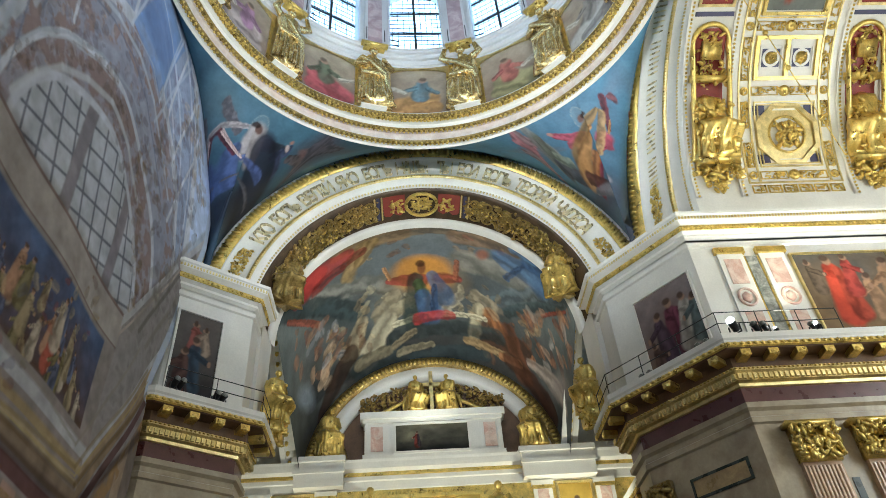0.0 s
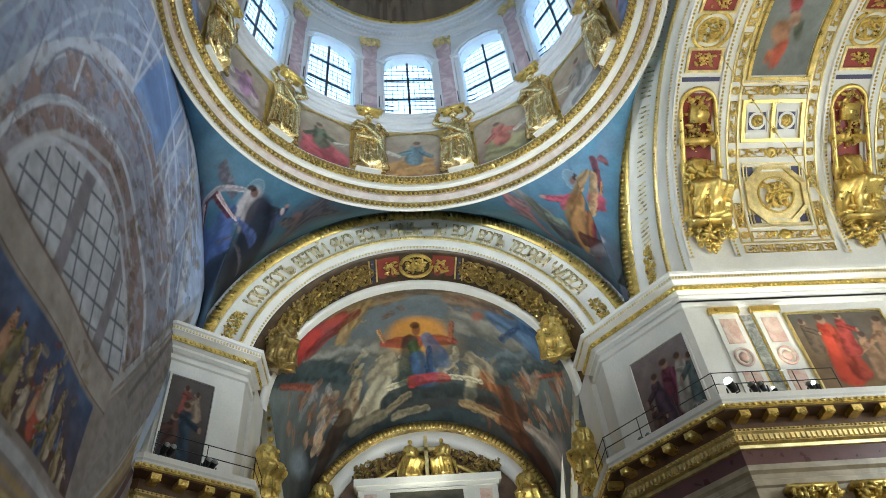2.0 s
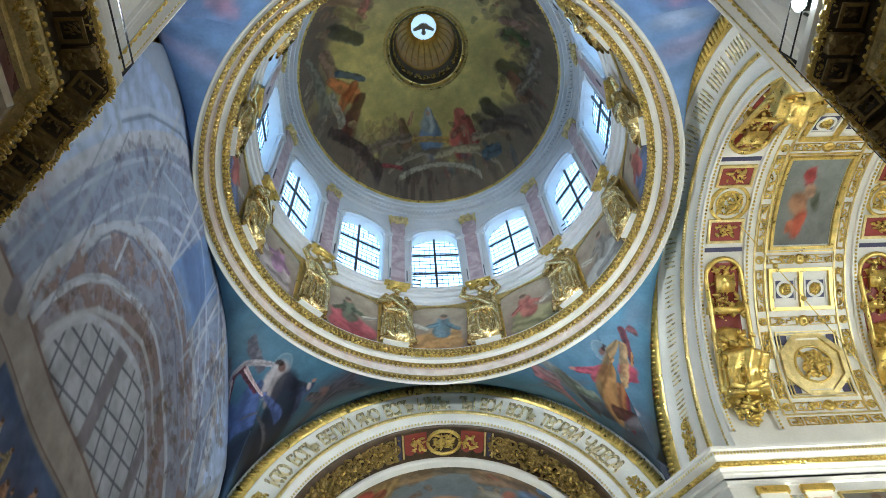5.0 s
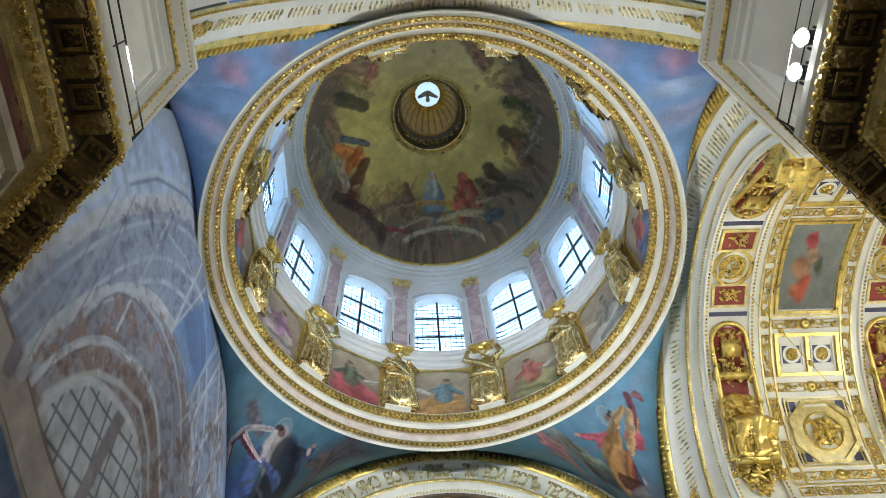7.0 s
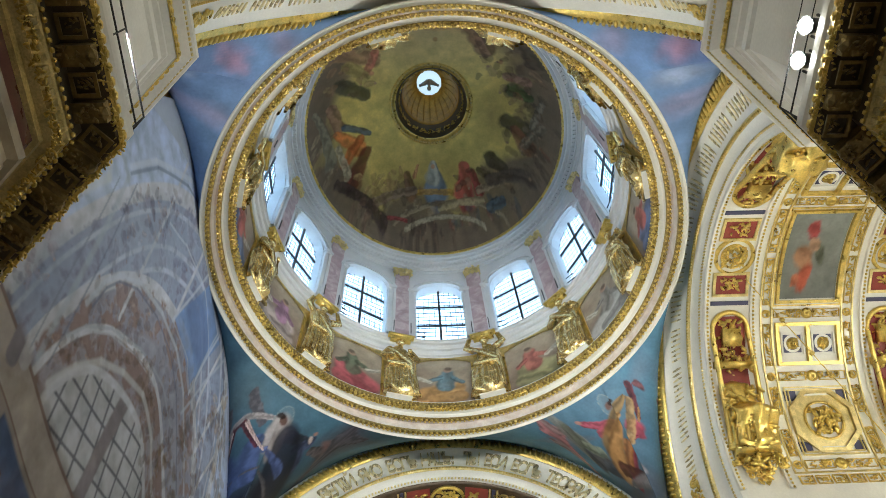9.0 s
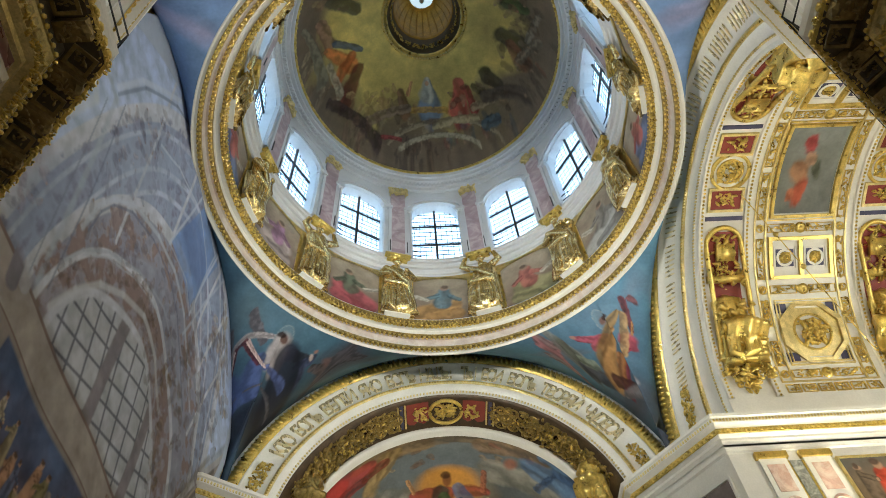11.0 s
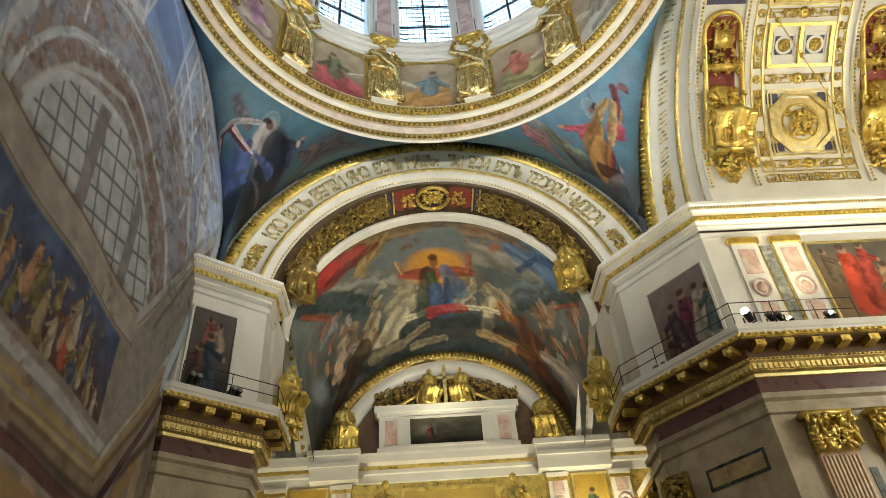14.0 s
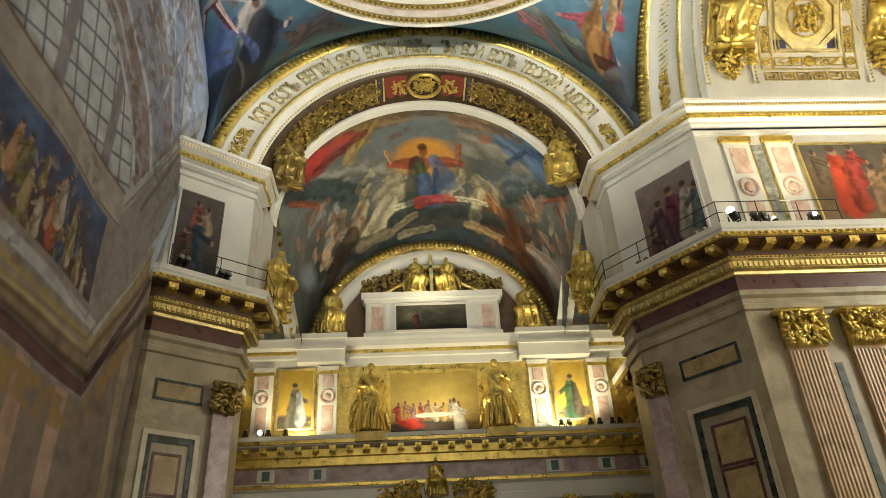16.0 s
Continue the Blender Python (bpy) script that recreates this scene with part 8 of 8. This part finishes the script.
for z0, wd, col in ((11.3, 0.22, PALE), (10.75, 0.16, (0.36, 0.28, 0.16)), (10.35, 0.12, (0.42, 0.34, 0.22)), (9.9, 0.28, (0.24, 0.18, 0.13)), (9.3, 0.25, (0.13, 0.07, 0.07))):
    c = mixed(c, col, np.clip((wd - np.abs(zz - z0)) / 0.05, 0, 1) * np.clip((5.7 - yy) / 0.08, 0, 1))
# the printed pier at the right side of the picture, drawn in perspective
rp = np.clip((yy - 5.7 - (zz < 9.5) * 0) / 0.05, 0, 1) * np.clip((16.2 + (yy - 5.7) * 1.42 - zz) / 0.06, 0, 1)
c = mixed(c, (0.31, 0.29, 0.29), rp)
c = c * (1 - 0.35 * (rp * np.clip((fine - 0.5) * 5, 0, 1)))[..., None]
for dz, wd, col in ((0, 0.28, PALE), (-0.55, 0.12, (0.38, 0.33, 0.30)), (-5.0, 0.25, PALE), (-5.5, 0.3, (0.34, 0.26, 0.17)), (-6.1, 0.3, (0.28, 0.21, 0.14)), (-6.8, 0.3, (0.13, 0.08, 0.08))):
    slope = 1.42 if dz > -2 else 1.55
    c = mixed(c, col, np.clip((wd - np.abs(zz - 16.2 - dz - (yy - 5.7) * slope)) / 0.06, 0, 1) * np.clip((yy - 5.6) / 0.05, 0, 1))
# left side of the print
for y0, z0, y1, z1, wd, col in ((-4.7, 16.2, -6.5, 24.0, 0.3, PALE), (-5.1, 15.8, -7.2, 22.5, 0.3, DUSK), (-4.6, 12.0, -8.8, 17.0, 0.35, PALE), (-4.6, 10.2, -8.8, 14.8, 0.4, BROWN), (-6.5, 24.0, -8.6, 25.5, 0.3, PALE)):
    c = stroke(c, segd(y0, z0, y1, z1), wd, col)
# lower storey of the print: pilasters and panels
ls = np.clip((9.0 - zz + np.clip(yy - 5.7, 0, 9) * 1.55) / 0.1, 0, 1) * np.clip((9.2 - zz + np.clip(yy - 5.7, 0, 9) * 1.4) / 0.1, 0, 1)
c = mixed(c, (0.24, 0.20, 0.17), ls)
for y0, wd, col in ((-3.0, 0.45, (0.40, 0.27, 0.22)), (-0.5, 0.5, (0.24, 0.21, 0.18)), (2.2, 0.45, (0.40, 0.27, 0.22)), (4.6, 0.4, (0.42, 0.30, 0.25)), (6.9, 0.45, (0.24, 0.18, 0.15)), (8.3, 0.35, (0.38, 0.30, 0.22))):
    c = mixed(c, col, ls * np.clip((wd - np.abs(yy - y0)) / 0.06, 0, 1))
c = mixed(c, (0.30, 0.20, 0.10), ls * np.clip((0.5 - np.abs(zz - 8.3 - np.clip(yy - 5.7, 0, 9) * 1.5)) / 0.06, 0, 1) * np.clip((fine - 0.4) * 7, 0, 1))
# blank hem along the arch
hem = np.clip((np.abs(sy) - 0.945) / 0.01, 0, 1) * (zz > 15) * (sy > 0)
hem = np.maximum(hem, np.clip((zz - (33.0 - 0.045 * (yy - 3) ** 2)) / 0.15, 0, 1))
c = mixed(c, (0.46, 0.52, 0.62), hem)
# lower print dimmed in colour, standing in for weaker light below
c = c * np.array((1.02, 1.0, 1.0)) * (0.60 + 0.64 * fine)[..., None]
c = c * (1 - hem[..., None]) + np.array((0.44, 0.50, 0.62)) * hem[..., None]
keep = (np.clip((zz - 16.4 - np.clip(yy - 5.7, 0, 9) * 1.5) / 0.3, 0, 1) * (1 - hem))[..., None]
cv = Canvas(c * (1 - keep) + lit_print_above * keep, yy, zz, 0.95, 0.3, 0.62)
cv.crowd(4.96, 19.93, (0.5, 0.46), (1.42, -2.77), 60, 0.34, 1640, (0.195, 0.114, 0.058), (0.091, 0.051, 0.028), (0.287, 0.195, 0.098))
cv.crowd(5.92, 22.57, (0.47, 0.47), (1.23, -2.42), 36, 0.38, 1647, (0.159, 0.117, 0.098), (0.089, 0.061, 0.048), (0.235, 0.188, 0.15))
cv.crowd(8.28, 24.95, (1.29, 1.3), (1.47, -2.95), 60, 0.49, 1654, (0.153, 0.122, 0.133), (0.093, 0.072, 0.08), (0.235, 0.191, 0.195))
cv.crowd(1.7, 13.22, (2.35, 1.62), (0.66, -1.24), 40, 0.31, 1661, (0.254, 0.042, 0.018), (0.352, 0.254, 0.098), (0.144, 0.102, 0.034), (0.068, 0.098, 0.188), (0.479, 0.352, 0.162), (0.102, 0.028, 0.014))
cv.line(0.19, (0.254, 0.231, 0.202), (6.38, 16.25), (10.38, 23.67))
cv.line(0.15, (0.114, 0.093, 0.076), (7.04, 16.6), (11.2, 23.57))
cv.line(0.15, (0.231, 0.202, 0.168), (8.07, 16.58), (11.62, 22.91))
cv.crowd(9.4, 19.37, (1.5, 1.09), (0.74, -1.47), 24, 0.53, 1689, (0.205, 0.181, 0.156), (0.144, 0.127, 0.112), (0.279, 0.254, 0.216))
cv.line(0.1, (0.254, 0.175, 0.051), (0.3, 10.34), (5.25, 10.74), (8.87, 16.07))
cv.line(0.13, (0.144, 0.084, 0.021), (0.44, 10.08), (5.48, 10.29), (9.53, 15.6))
cv.line(0.23, (0.028, 0.012, 0.01), (0.7, 9.61), (5.71, 9.7), (9.48, 13.83))
cv.line(0.05, (0.434, 0.323, 0.098), (0.38, 10.2), (5.36, 10.51), (9.21, 15.81))
cv.line(0.08, (0.275, 0.242, 0.195), (-0.5, 11.83), (4.95, 11.3), (5.69, 12.48), (7.51, 16.17))
cloth = sheet("printed_cloth", P, CLOTH, None, "", True, cv.c)
sol = cloth.modifiers.new("thickness", "SOLIDIFY")
sol.thickness = 0.02
tagged(cloth, "huge hanging cloth printed with a vaulted arm and window", "banner")
